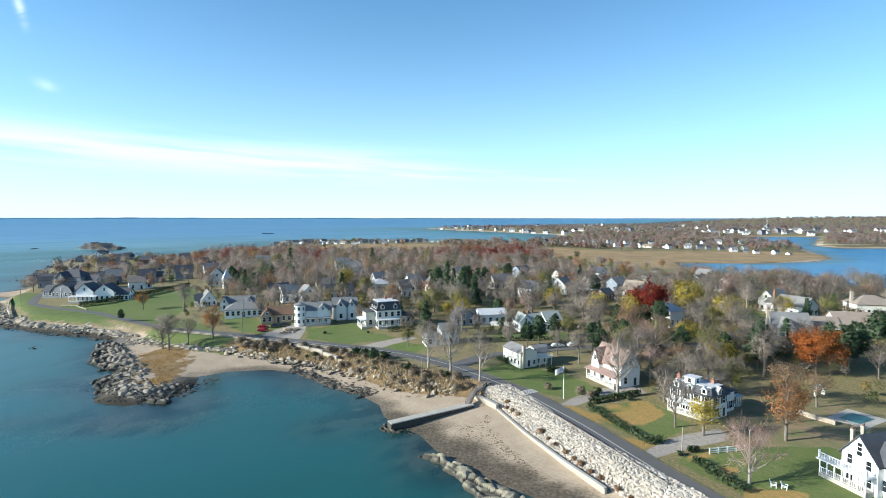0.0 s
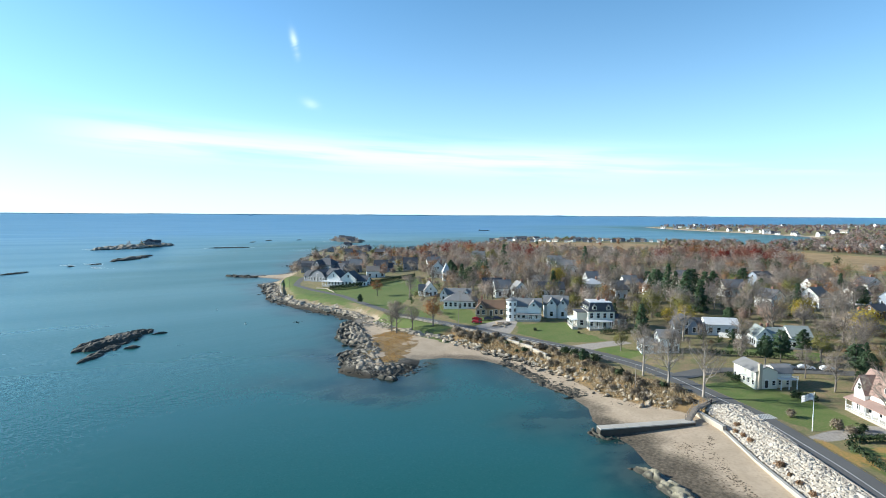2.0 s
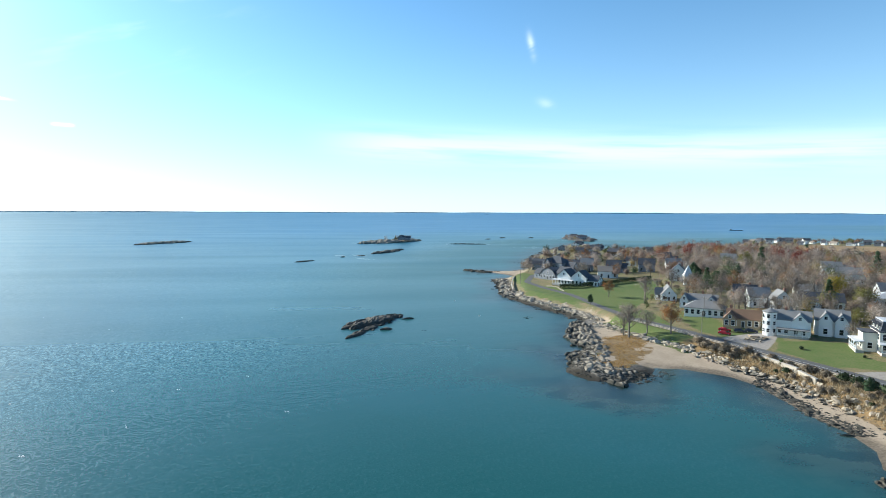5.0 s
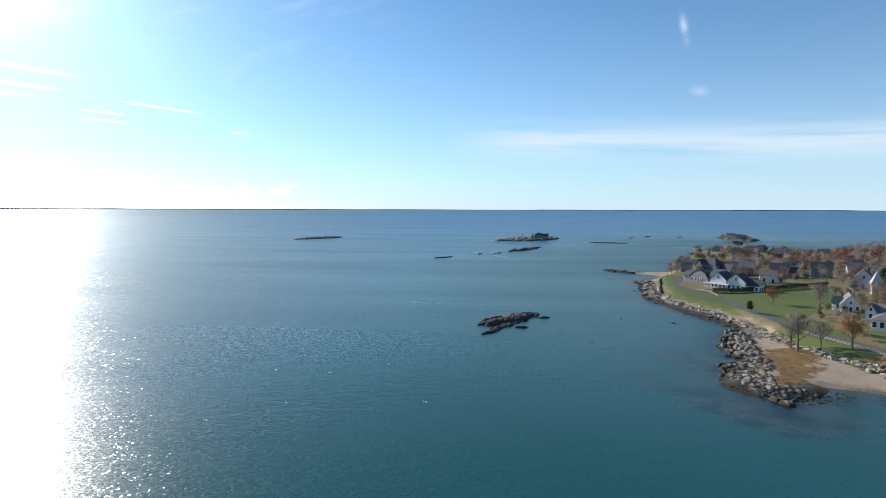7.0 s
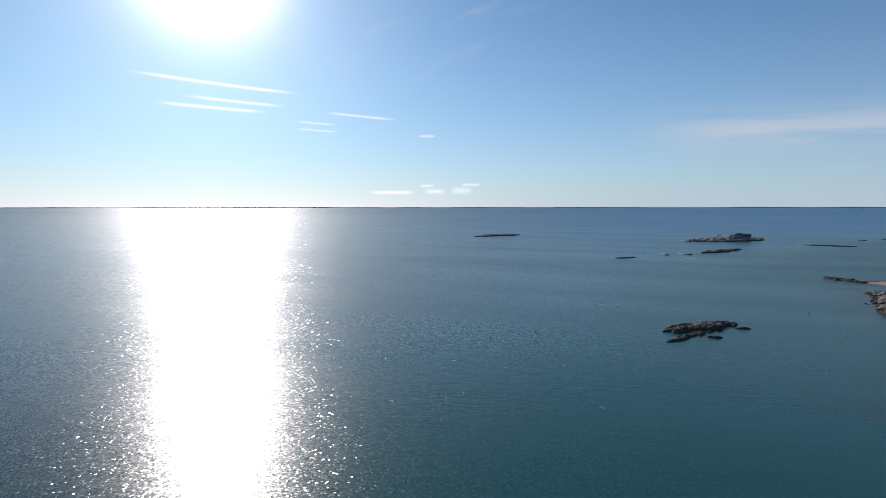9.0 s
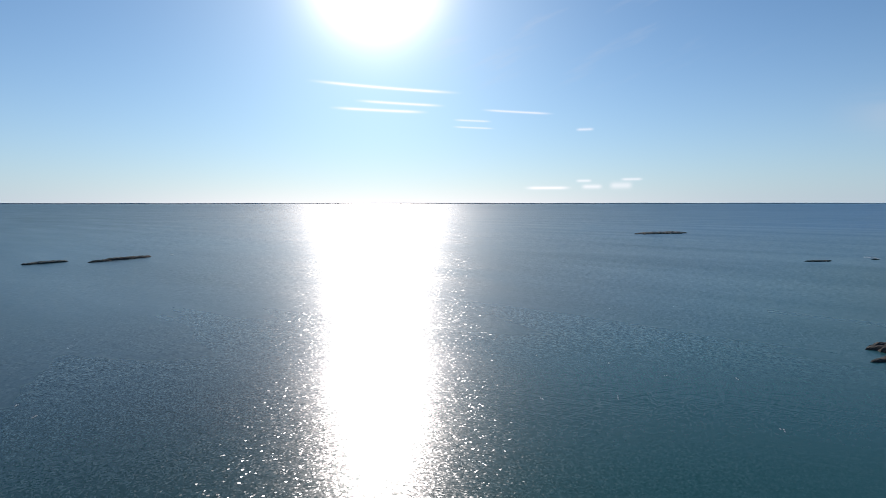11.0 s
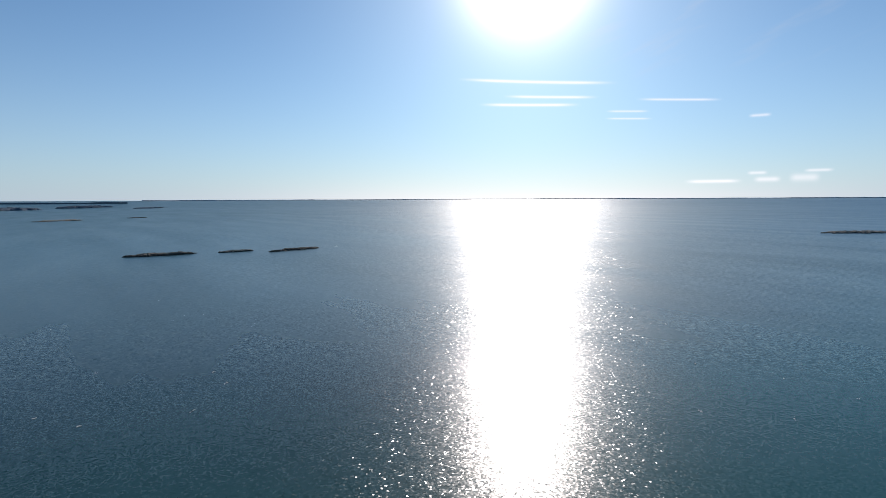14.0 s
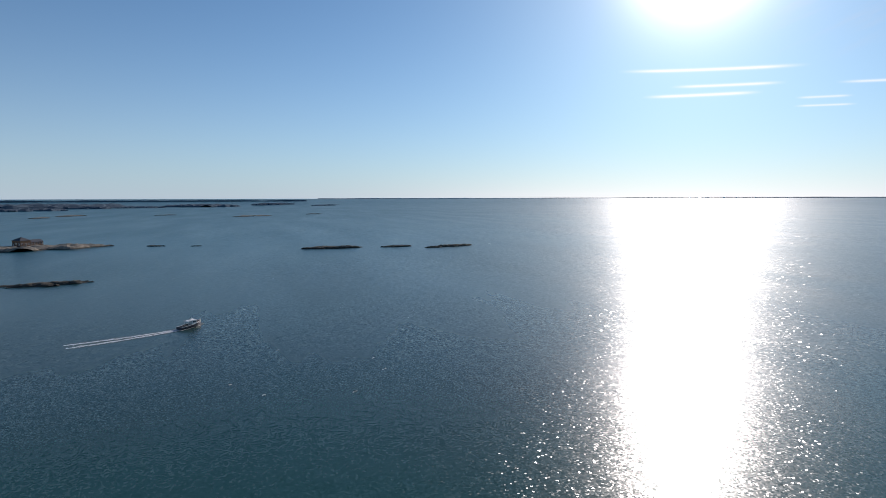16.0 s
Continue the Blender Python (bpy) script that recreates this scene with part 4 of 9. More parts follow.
BARE = "bare grey deciduous tree with a fine twiggy crown"
PALE = "bare pale grey tree with an open twiggy crown"
WITHERED = "tree with withered brown leaves"
LEAVES = dict(size=0.34, sliver=0.75, scatter=0.62)
KINDS = {
    "bare": [lambda s: tree("bare_tree", BARE, s, 12, "twigs", spread=0.9, per=10, size=1.2, sliver=0.045), lambda s: tree("bare_tree", BARE, s, 14, "twigs", spread=0.75, per=10, size=1.3, sliver=0.045),
             lambda s: tree("bare_tree", BARE, s, 11, "twigs", spread=1.1, per=10, size=1.2, sliver=0.045)],
    "pale": [lambda s: tree("bare_tree", PALE, s, 13, "twigs_pale", "bark_pale", spread=0.85, per=8, size=1.2, sliver=0.04, trunk_r=0.30), lambda s: tree("bare_tree", PALE, s, 15, "twigs_pale", "bark_pale", spread=1.0, per=9, size=1.3, sliver=0.04, trunk_r=0.36, limbs_n=20)],
    "reddish": [lambda s: tree("bare_tree", "bare tree with pale limbs and reddish brown twigs", s, 9, "twigs_red", "bark_pale", spread=1.1, per=11, size=0.9, sliver=0.04, low=0.12, trunk_r=0.19, limbs_n=20)],
    "brown": [lambda s: tree("oak_tree", WITHERED, s, 12, "brown", spread=1.0, per=9, **LEAVES), lambda s: tree("oak_tree", WITHERED, s, 14, "brown", spread=0.85, per=9, **LEAVES)],
    "russet": [lambda s: tree("oak_tree", "tree in russet autumn leaf", s, 12, "russet", spread=0.95, per=11, **LEAVES)],
    "red": [lambda s: tree("maple_tree", "maple tree in deep red autumn leaf", s, 12, "red", spread=1.1, per=25, limbs_n=22, **LEAVES)],
    "orange": [lambda s: tree("maple_tree", "maple tree in orange autumn leaf", s, 12, "orange", spread=1.1, per=27, limbs_n=24, **LEAVES)],
    "yellow": [lambda s: tree("maple_tree", "tree in thinning yellow autumn leaf", s, 9, "yellow", spread=0.95, per=12, **LEAVES)],
    "olive": [lambda s: tree("maple_tree", "tree in olive green and yellow leaf", s, 11, "olive", spread=0.9, per=12, **LEAVES)],
    "spruce": [lambda s: conifer("spruce_tree", "dark green spruce tree", s, 14, 3.6), lambda s: conifer("spruce_tree", "dark green spruce tree", s, 11, 3.2)],
    "pine": [lambda s: conifer("pine_tree", "broad dark green pine tree", s, 12, 4.6, layers=10, per=30, low=0.30, round_top=True)],
    "brush": [lambda s: shrub("shrub", "dry brown shrub with withered leaves", s, 1.8, 2.6, "brush")],
    "bush": [lambda s: shrub("shrub", "dark green rounded garden shrub", s, 1.5, 1.9, "hedge")],
    "redbush": [lambda s: shrub("shrub", "low reddish brown shrub", s, 1.3, 2.2, "brown")],
}
HEIGHT = {"bare": (12, 14, 11), "pale": (13, 15), "reddish": (9,), "brown": (12, 14), "russet": (12,), "red": (12,), "orange": (12,), "yellow": (9,),
          "olive": (11,), "spruce": (14, 11), "pine": (12,), "brush": (1.8,), "bush": (1.5,), "redbush": (1.3,)}
FIRST = {}
tree_rng = random.Random(4)


def plant(kind, x, y, height=None, width=1.0, pick=None):
    """Sets a tree of that kind on the ground."""
    n = len(KINDS[kind])
    i = tree_rng.randrange(n) if pick is None else pick % n
    h = HEIGHT[kind][i]
    s = (height or h * tree_rng.uniform(0.8, 1.15)) / h
    m = Matrix.Translation((x, y, ground_z(x, y) - 0.05)) @ Matrix.Rotation(tree_rng.uniform(0, 6.28), 4, "Z")
    if (kind, i) not in FIRST:
        FIRST[kind, i] = KINDS[kind][i](100 + 7 * len(FIRST))
        ob = FIRST[kind, i]
        ob.matrix_world = m
    else:
        ob = copy_thing(FIRST[kind, i], m)
    ob.scale = (s * width, s * width, s)
    return ob


# trees that stand out: kind, x, y, height
for kind, x, y, h in (
        ("bare", -89, 174, 12), ("bare", -92, 176, 9), ("bare", -86, 181, 8.5), ("russet", -78, 182, 11), ("pine", -127, 212, 5.0), ("russet", -131, 235, 8),
        ("russet", -163, 300, 8), ("pale", -4, 146, 12.5), ("pale", 2, 140.5, 12.5), ("pale", 9.2, 133.5, 13), ("pale", 39.5, 121, 15), ("reddish", 47, 81, 10),
        ("bare", 45, 103, 10.5), ("yellow", 48.5, 99, 7), ("russet", 62, 96, 11), ("bare", 93, 172, 13), ("orange", 95, 136, 12.5), ("olive", 40, 172, 8),
        ("red", 74, 193, 16), ("olive", 98, 215, 14), ("yellow", 93, 204, 15), ("yellow", 70, 172, 7), ("yellow", 86, 160, 8), ("pine", 83, 141, 11), ("olive", 73, 147, 11),
        ("pine", 106, 141, 12), ("spruce", 132, 195, 10), ("spruce", 9, 243, 17), ("spruce", 14, 238, 14), ("spruce", 5, 262, 15), ("spruce", -50, 380, 18),
        ("spruce", -105, 372, 18), ("pine", -110, 285, 11), ("spruce", -103, 280, 12), ("pine", -97, 276, 11), ("olive", -114, 372, 14), ("yellow", 8, 210, 8),
        ("yellow", 2, 214, 6), ("spruce", -16, 205, 8), ("olive", -11, 168, 6), ("pine", 44, 150, 9), ("pine", 53, 158, 10), ("olive", 52, 154, 9),
        ("russet", 112, 330, 12), ("brown", 72, 355, 12), ("red", 45, 480, 12), ("red", 70, 500, 13), ("russet", 25, 520, 13), ("russet", 150, 262, 11),
        ("pale", 146, 262, 14), ("pale", 150, 256, 14), ("bare", 160, 250, 13), ("yellow", 140, 262, 8), ("bare", 60, 130, 9), ("bare", 63, 122, 9),
        ("bare", 68, 126, 8), ("bare", 57, 112, 8), ("russet", 69, 105, 8), ("russet", 64, 99, 6), ("olive", 66, 122, 8), ("bare", 92, 98, 8),
        ("pine", 26, 165, 8), ("bare", 33, 155, 8), ("bare", 20, 163, 8), ("bare", -12, 178, 8), ("bare", -5, 171, 8), ("bare", 3, 168, 7.5), ("brown", -60, 214, 6),
        ("bare", -42, 232, 9), ("olive", -33, 224, 8), ("bare", -28, 232, 9), ("yellow", -60, 342, 7), ("bare", 12, 181, 7), ("bare", -236, 330, 9), ("brown", -246, 318, 8),
        ("bare", -255, 345, 10), ("spruce", 20, 182, 6), ("yellow", 63, 160, 6), ("pine", 128, 158, 12), ("spruce", 96, 150, 12),
        ("brown", 76, 118, 9), ("brown", 80, 114, 8), ("bare", 55, 120, 10), ("pine", 87, 147, 12), ("bare", 101, 150, 11), ("pine", 104, 144, 12), ("yellow", 71, 138, 9), ("pine", 75, 143, 10), ("pine", 111, 144, 12), ("yellow", 72, 158, 9), ("olive", 66, 165, 9),
        ("pine", 44, 158, 9), ("spruce", 47, 162, 9), ("spruce", -6, 188, 11), ("pine", -20, 151.5, 4.5), ("pine", 37, 178, 8), ("spruce", 2, 268, 18), ("pine", 12, 272, 15), ("pine", -3, 275, 14), ("spruce", 17, 262, 15), ("pine", 21, 276, 14), ("pine", 8, 252, 12),
        ("spruce", -92, 290, 13), ("pine", -116, 296, 12), ("pine", 30, 168, 9), ("spruce", 58, 180, 11), ("pine", 68, 182, 10)):
    plant(kind, x, y, h)

# ---- houses ----
SHARED = {}


def box_mesh(name, mat, *boxes):
    key = (name, mat, boxes)
    if key not in SHARED:
        g = Geo()
        for b in boxes:
            g.box(*b)
        SHARED[key] = g.mesh(name, M[mat])
    return SHARED[key]


def local(ob, x, y, z, turn=0.0):
    ob.matrix_local = pose(x, y, z, 0, 0, turn)
    return ob


def window(root, x, y, z, turn, w=0.95, h=1.5, trim="trim", shutters=False, panes=2):
    """A sash window that faces -y before it is turned: frame with sill and glazing bar, and two panes."""
    f = 0.11
    frame_mesh = box_mesh("window", trim, (-w / 2 - f, -0.09, -f, -w / 2, 0.03, h + f), (w / 2, -0.09, -f, w / 2 + f, 0.03, h + f), (-w / 2, -0.09, h, w / 2, 0.03, h + f),
                          (-w / 2 - 0.05, -0.15, -f, w / 2 + 0.05, 0.03, 0), (-w / 2, -0.075, h / 2 - 0.03, w / 2, 0.02, h / 2 + 0.03))
    if panes == 1:
        key = ("plain window", trim, w, h)
        if key not in SHARED:
            me = frame_mesh.copy()
            bm = bmesh.new()
            bm.from_mesh(me)
            vs = [bm.verts.new(p) for p in ((-w / 2, -0.05, 0), (w / 2, -0.05, 0), (w / 2, -0.05, h), (-w / 2, -0.05, h))]
            bm.faces.new(vs).material_index = 1
            bm.to_mesh(me)
            bm.free()
            me.materials.append(M["pane"])
            SHARED[key] = me
        return local(part("window", SHARED[key], None, root), x, y, z, turn)
    ob = local(part("window", frame_mesh, None, root), x, y, z, turn)
    for lo, hi in ((0.0, h / 2 - 0.03), (h / 2 + 0.03, h)):
        part("pane", box_mesh("pane", "pane", (-w / 2, -0.05, lo, w / 2, 0.02, hi)), None, ob)
    if shutters:
        for s in (-1, 1):
            a, b = sorted((s * (w / 2 + f), s * (w / 2 + f + 0.42)))
            part("shutter", box_mesh("shutter", "shutter", (a, -0.07, 0, b, 0.02, h)), None, ob, "black louvred shutter")
    return ob


def door(root, x, y, z, turn, mat="shutter"):
    ob = local(part("door", box_mesh("door", mat, (-0.48, -0.06, 0, 0.48, 0.03, 2.05)), None, root), x, y, z, turn)
    part("door_frame", box_mesh("door_frame", "trim", (-0.6, -0.09, 0, -0.48, 0.03, 2.2), (0.48, -0.09, 0, 0.6, 0.03, 2.2), (-0.48, -0.09, 2.05, 0.48, 0.03, 2.2)), None, ob)
    return ob


def chimney(root, x, y, z0, z1, w=0.8, mat="brick"):
    ob = local(part("chimney", box_mesh("chimney", mat, (-w / 2, -w / 2, z0, w / 2, w / 2, z1), (-w / 2 - 0.07, -w / 2 - 0.07, z1 - 0.3, w / 2 + 0.07, w / 2 + 0.07, z1 - 0.12)), None, root), x, y, 0)
    for s in (-0.2, 0.2):
        g = Geo()
        g.tube((s, 0, z1), (s, 0, z1 + 0.35), 0.11, 0.09, 8)
        part("chimney_pot", g, M["brick"], ob)
    return ob


class Block:
    """One volume of a house: a plan rectangle, its eaves and ridge, and the kind of its roof."""

    def __init__(self, x0, x1, y0, y1, eave, ridge, kind="gable", axis="x", z0=-0.6, over=0.4):
        self.x0, self.x1, self.y0, self.y1, self.eave, self.ridge, self.kind, self.axis, self.z0, self.over = x0, x1, y0, y1, eave, ridge, kind, axis, z0, over

    def holds(self, x, y, z):
        return self.x0 - 0.05 < x < self.x1 + 0.05 and self.y0 - 0.05 < y < self.y1 + 0.05 and z < self.eave + 0.3

    def walls(self, g):
        x0, x1, y0, y1, e, r = self.x0, self.x1, self.y0, self.y1, self.eave, self.ridge
        g.box(x0, y0, self.z0, x1, y1, e)
        if self.kind == "gable":
            if self.axis == "x":
                ym = (y0 + y1) / 2
                for x, s in ((x0, 0.02), (x1, -0.02)):
                    g.slab([(x, y1, e), (x, y0, e), (x, ym, r)], 0.15, (1 if s > 0 else -1, 0, 0))
            else:
                xm = (x0 + x1) / 2
                for y, s in ((y0, 1), (y1, -1)):
                    g.slab([(x0, y, e), (x1, y, e), (xm, y, r)], 0.15, (0, s, 0))
        elif self.kind == "gambrel":
            h = r - e
            if self.axis == "x":
                d = y1 - y0
                for x, s in ((x0, 1), (x1, -1)):
                    g.slab([(x, y1, e), (x, y0, e), (x, y0 + d * 0.16, e + h * 0.62), (x, y0 + d / 2, r), (x, y1 - d * 0.16, e + h * 0.62)], 0.15, (s, 0, 0))
            else:
                d = x1 - x0
                for y, s in ((y0, 1), (y1, -1)):
                    g.slab([(x0, y, e), (x1, y, e), (x1 - d * 0.16, y, e + h * 0.62), (x0 + d / 2, y, r), (x0 + d * 0.16, y, e + h * 0.62)], 0.15, (0, s, 0))

    def roof(self, g):
        """Roof planes as plates with an overhang."""
        o, e, r, t = self.over, self.eave, self.ridge, 0.16
        sw = self.axis == "y"
        a0, a1, b0, b1 = (self.y0, self.y1, self.x0, self.x1) if sw else (self.x0, self.x1, self.y0, self.y1)
        P = (lambda a, b, z: (b, a, z)) if sw else (lambda a, b, z: (a, b, z))

        def plate(pts):
            pts = [P(*p) for p in pts]
            n = (Vector(pts[1]) - Vector(pts[0])).cross(Vector(pts[2]) - Vector(pts[0]))
            g.slab(pts if n.z > 0 else pts[::-1], t)

        bm, up = (b0 + b1) / 2, t * 0.9
        if self.kind == "gable":
            slope = (r - e) / (bm - b0)
            for b, s in ((b0, -1), (b1, 1)):
                plate([(a0 - o, b + s * o, e - o * slope + up), (a1 + o, b + s * o, e - o * slope + up), (a1 + o, bm, r + up), (a0 - o, bm, r + up)])
        elif self.kind == "hip":
            half = (b1 - b0) / 2
            run = min(half, (a1 - a0) / 2)
            c0, c1 = a0 + run, a1 - run
            plate([(a0 - o, b0 - o, e), (a1 + o, b0 - o, e), (c1, bm, r), (c0, bm, r)])
            plate([(a0 - o, b1 + o, e), (a1 + o, b1 + o, e), (c1, bm, r), (c0, bm, r)])
            plate([(a0 - o, b0 - o, e), (a0 - o, b1 + o, e), (c0, bm, r)])
            plate([(a1 + o, b0 - o, e), (a1 + o, b1 + o, e), (c1, bm, r)])
        elif self.kind == "gambrel":
            k = (b1 - b0) * 0.16
            zk = e + (r - e) * 0.62
            for b, s in ((b0, 1), (b1, -1)):
                plate([(a0 - o, b - s * o, e - 0.3 + up), (a1 + o, b - s * o, e - 0.3 + up), (a1 + o, b + s * k, zk + up), (a0 - o, b + s * k, zk + up)])
                plate([(a0 - o, b + s * k, zk + up), (a1 + o, b + s * k, zk + up), (a1 + o, bm, r + up), (a0 - o, bm, r + up)])
        elif self.kind == "mansard":
            k, o2 = 0.85, 0.45
            ring0 = [(a0 - o2, b0 - o2), (a1 + o2, b0 - o2), (a1 + o2, b1 + o2), (a0 - o2, b1 + o2)]
            ring1 = [(a0 + k, b0 + k), (a1 - k, b0 + k), (a1 - k, b1 - k), (a0 + k, b1 - k)]
            g.slab([P(*p, e + 0.12) for p in ring0][:: -1 if sw else 1], 0.3)
            ringm = [(a0 + 0.1, b0 + 0.1), (a1 - 0.1, b0 + 0.1), (a1 - 0.1, b1 - 0.1), (a0 + 0.1, b1 - 0.1)]
            for i in range(4):
                j = (i + 1) % 4
                plate([(*ringm[i], e + 0.12), (*ringm[j], e + 0.12), (*ring1[j], r), (*ring1[i], r)])
        else:
            g.slab([P(*p, e + 0.2) for p in ((a0 - o, b0 - o), (a1 + o, b0 - o), (a1 + o, b1 + o), (a0 - o, b1 + o))][:: -1 if sw else 1], 0.25)


def house(label, x, y, rot, blocks, wall="white", roof="roof_grey", step=2.3, shutters=False, name="house", base=None, win=(1.05, 1.65), skip=(2,), doors=((0, 0),), trim="trim", storey=2.9, panes=2):
    """A house with its walls, roof, windows and front door. Local -y is its front."""
    root = thing(name, label, "house", Matrix.Translation((x, y, ground_z(x, y) if base is None else base)) @ Matrix.Rotation(radians(rot), 4, "Z"))
    for b in blocks:
        g = Geo()
        b.walls(g)
        part("wall", g, M[wall], root)
        g = Geo()
        b.roof(g)
        part("roof", g, M[b.top if hasattr(b, "top") else roof], root)
        if b.kind == "mansard":
            g = Geo()
            g.box(b.x0 + 0.75, b.y0 + 0.75, b.ridge - 0.05, b.x1 - 0.75, b.y1 - 0.75, b.ridge + 0.14)
            part("roof_deck", g, M["roof_flat"], root)
        others = [o for o in blocks if o is not b]
        levels = max(1, int((b.eave - 0.2) // storey))
        for side, (px, py, nx, ny, length) in enumerate(((b.x0, b.y0, 0, -1, b.x1 - b.x0), (b.x1, b.y0, 1, 0, b.y1 - b.y0), (b.x0, b.y1, 0, 1, b.x1 - b.x0), (b.x0, b.y0, -1, 0, b.y1 - b.y0))):
            if side in skip:
                continue
            turn = (0, 90, 180, -90)[side]
            n = max(1, int(length / step))
            for lev in range(levels):
                for k in range(n):
                    s = (k + 0.5) * length / n
                    wx, wy = (px + s, py) if side in (0, 2) else (px, py + s)
                    wz = 0.85 + lev * storey
                    if wz + win[1] > b.eave - 0.1 or any(o.holds(wx + nx * 0.4, wy + ny * 0.4, wz) for o in others):
                        continue
                    if side == 0 and lev == 0 and k == n // 2 and b is blocks[0] and doors:
                        door(root, wx, wy, 0.15, turn)
                        continue
                    window(root, wx + nx * 0.01, wy + ny * 0.01, wz, turn, *win, trim=trim, shutters=shutters, panes=panes)
            gable_side = (1, 3) if b.axis == "x" else (0, 2)
            if b.kind in ("gable", "gambrel") and side in gable_side and b.ridge - b.eave > 1.9:
                wx, wy = ((b.x0 + b.x1) / 2, py) if side in (0, 2) else (px, (b.y0 + b.y1) / 2)
                if not any(o.holds(wx + nx * 0.4, wy + ny * 0.4, b.eave) for o in others):
                    window(root, wx + nx * 0.01, wy + ny * 0.01, b.eave + 0.25, turn, 0.8, min(1.3, (b.ridge - b.eave) * 0.4), trim=trim)
    return root


def dormer(root, x, y, z, turn, w=1.5, h=1.5, depth=1.8, wall="white", roof="roof_grey"):
    """A small gabled dormer whose face looks to -y before it is turned."""
    g = Geo()
    g.box(-w / 2, 0, 0, w / 2, depth, h)
    g.slab([(-w / 2, 0, h), (w / 2, 0, h), (0, 0, h + w * 0.42)], 0.12, (0, 1, 0))
    ob = local(part("dormer", g, M[wall], root), x, y, z, turn)
    g = Geo()
    for s in (-1, 1):
        pts = [(s * (w / 2 + 0.2), -0.25, h - 0.12), (s * (w / 2 + 0.2), depth, h - 0.12), (0, depth, h + w * 0.42 + 0.12), (0, -0.25, h + w * 0.42 + 0.12)]
        g.slab(pts if s > 0 else pts[::-1], 0.12)
    part("dormer_roof", g, M[roof], ob)
    part("dormer_window", box_mesh("dormer_window", "pane", (-w / 2 + 0.3, -0.05, 0.25, w / 2 - 0.3, 0.02, h - 0.05)), None, ob)


def porch(root, x0, x1, y0, y1, z, mat="trim", roof="roof_grey", posts=5, floor=0.5, slope=0.4, railing=True, flip=False):
    """A porch between x0..x1 and y0 (outer) .. y1 (house), with posts, deck and lean-to roof; flip: along y instead, outer edge at x0."""
    T = (lambda a, b, c: (b, a, c)) if flip else (lambda a, b, c: (a, b, c))

    def bx(g, a0, b0, c0, a1, b1, c1):
        p, q = T(a0, b0, c0), T(a1, b1, c1)
        g.box(min(p[0], q[0]), min(p[1], q[1]), c0, max(p[0], q[0]), max(p[1], q[1]), c1)

    lo, hi = min(y0, y1), max(y0, y1)
    g = Geo()
    bx(g, x0, lo, floor - 0.9, x1, hi, floor)
    part("porch_floor", g, M["concrete"], root)
    s = -1 if y0 < y1 else 1
    g = Geo()
    pts = [T(x0 - 0.3, y0 + s * 0.35, z), T(x1 + 0.3, y0 + s * 0.35, z), T(x1 + 0.3, y1, z + slope), T(x0 - 0.3, y1, z + slope)]
    n = (Vector(pts[1]) - Vector(pts[0])).cross(Vector(pts[2]) - Vector(pts[0]))
    g.slab(pts if n.z > 0 else pts[::-1], 0.2)
    part("porch_roof", g, M[roof], root)
    for k in range(posts):
        a = x0 + 0.12 + (x1 - x0 - 0.24) * k / (posts - 1)
        g = Geo()
        bx(g, a - 0.09, y0 - s * 0.02, floor, a + 0.09, y0 - s * 0.20, z - 0.1)
        part("post", g, M[mat], root)
    if railing:
        g = Geo()
        bx(g, x0, y0 - s * 0.06, floor + 0.85, x1, y0 - s * 0.14, floor + 0.93)
        bx(g, x0, y0 - s * 0.06, floor + 0.12, x1, y0 - s * 0.14, floor + 0.18)
        for k in range(int((x1 - x0) / 0.3)):
            a = x0 + 0.15 + k * 0.3
            bx(g, a - 0.025, y0 - s * 0.08, floor + 0.12, a + 0.025, y0 - s * 0.12, floor + 0.85)
        part("railing", g, M[mat], root)


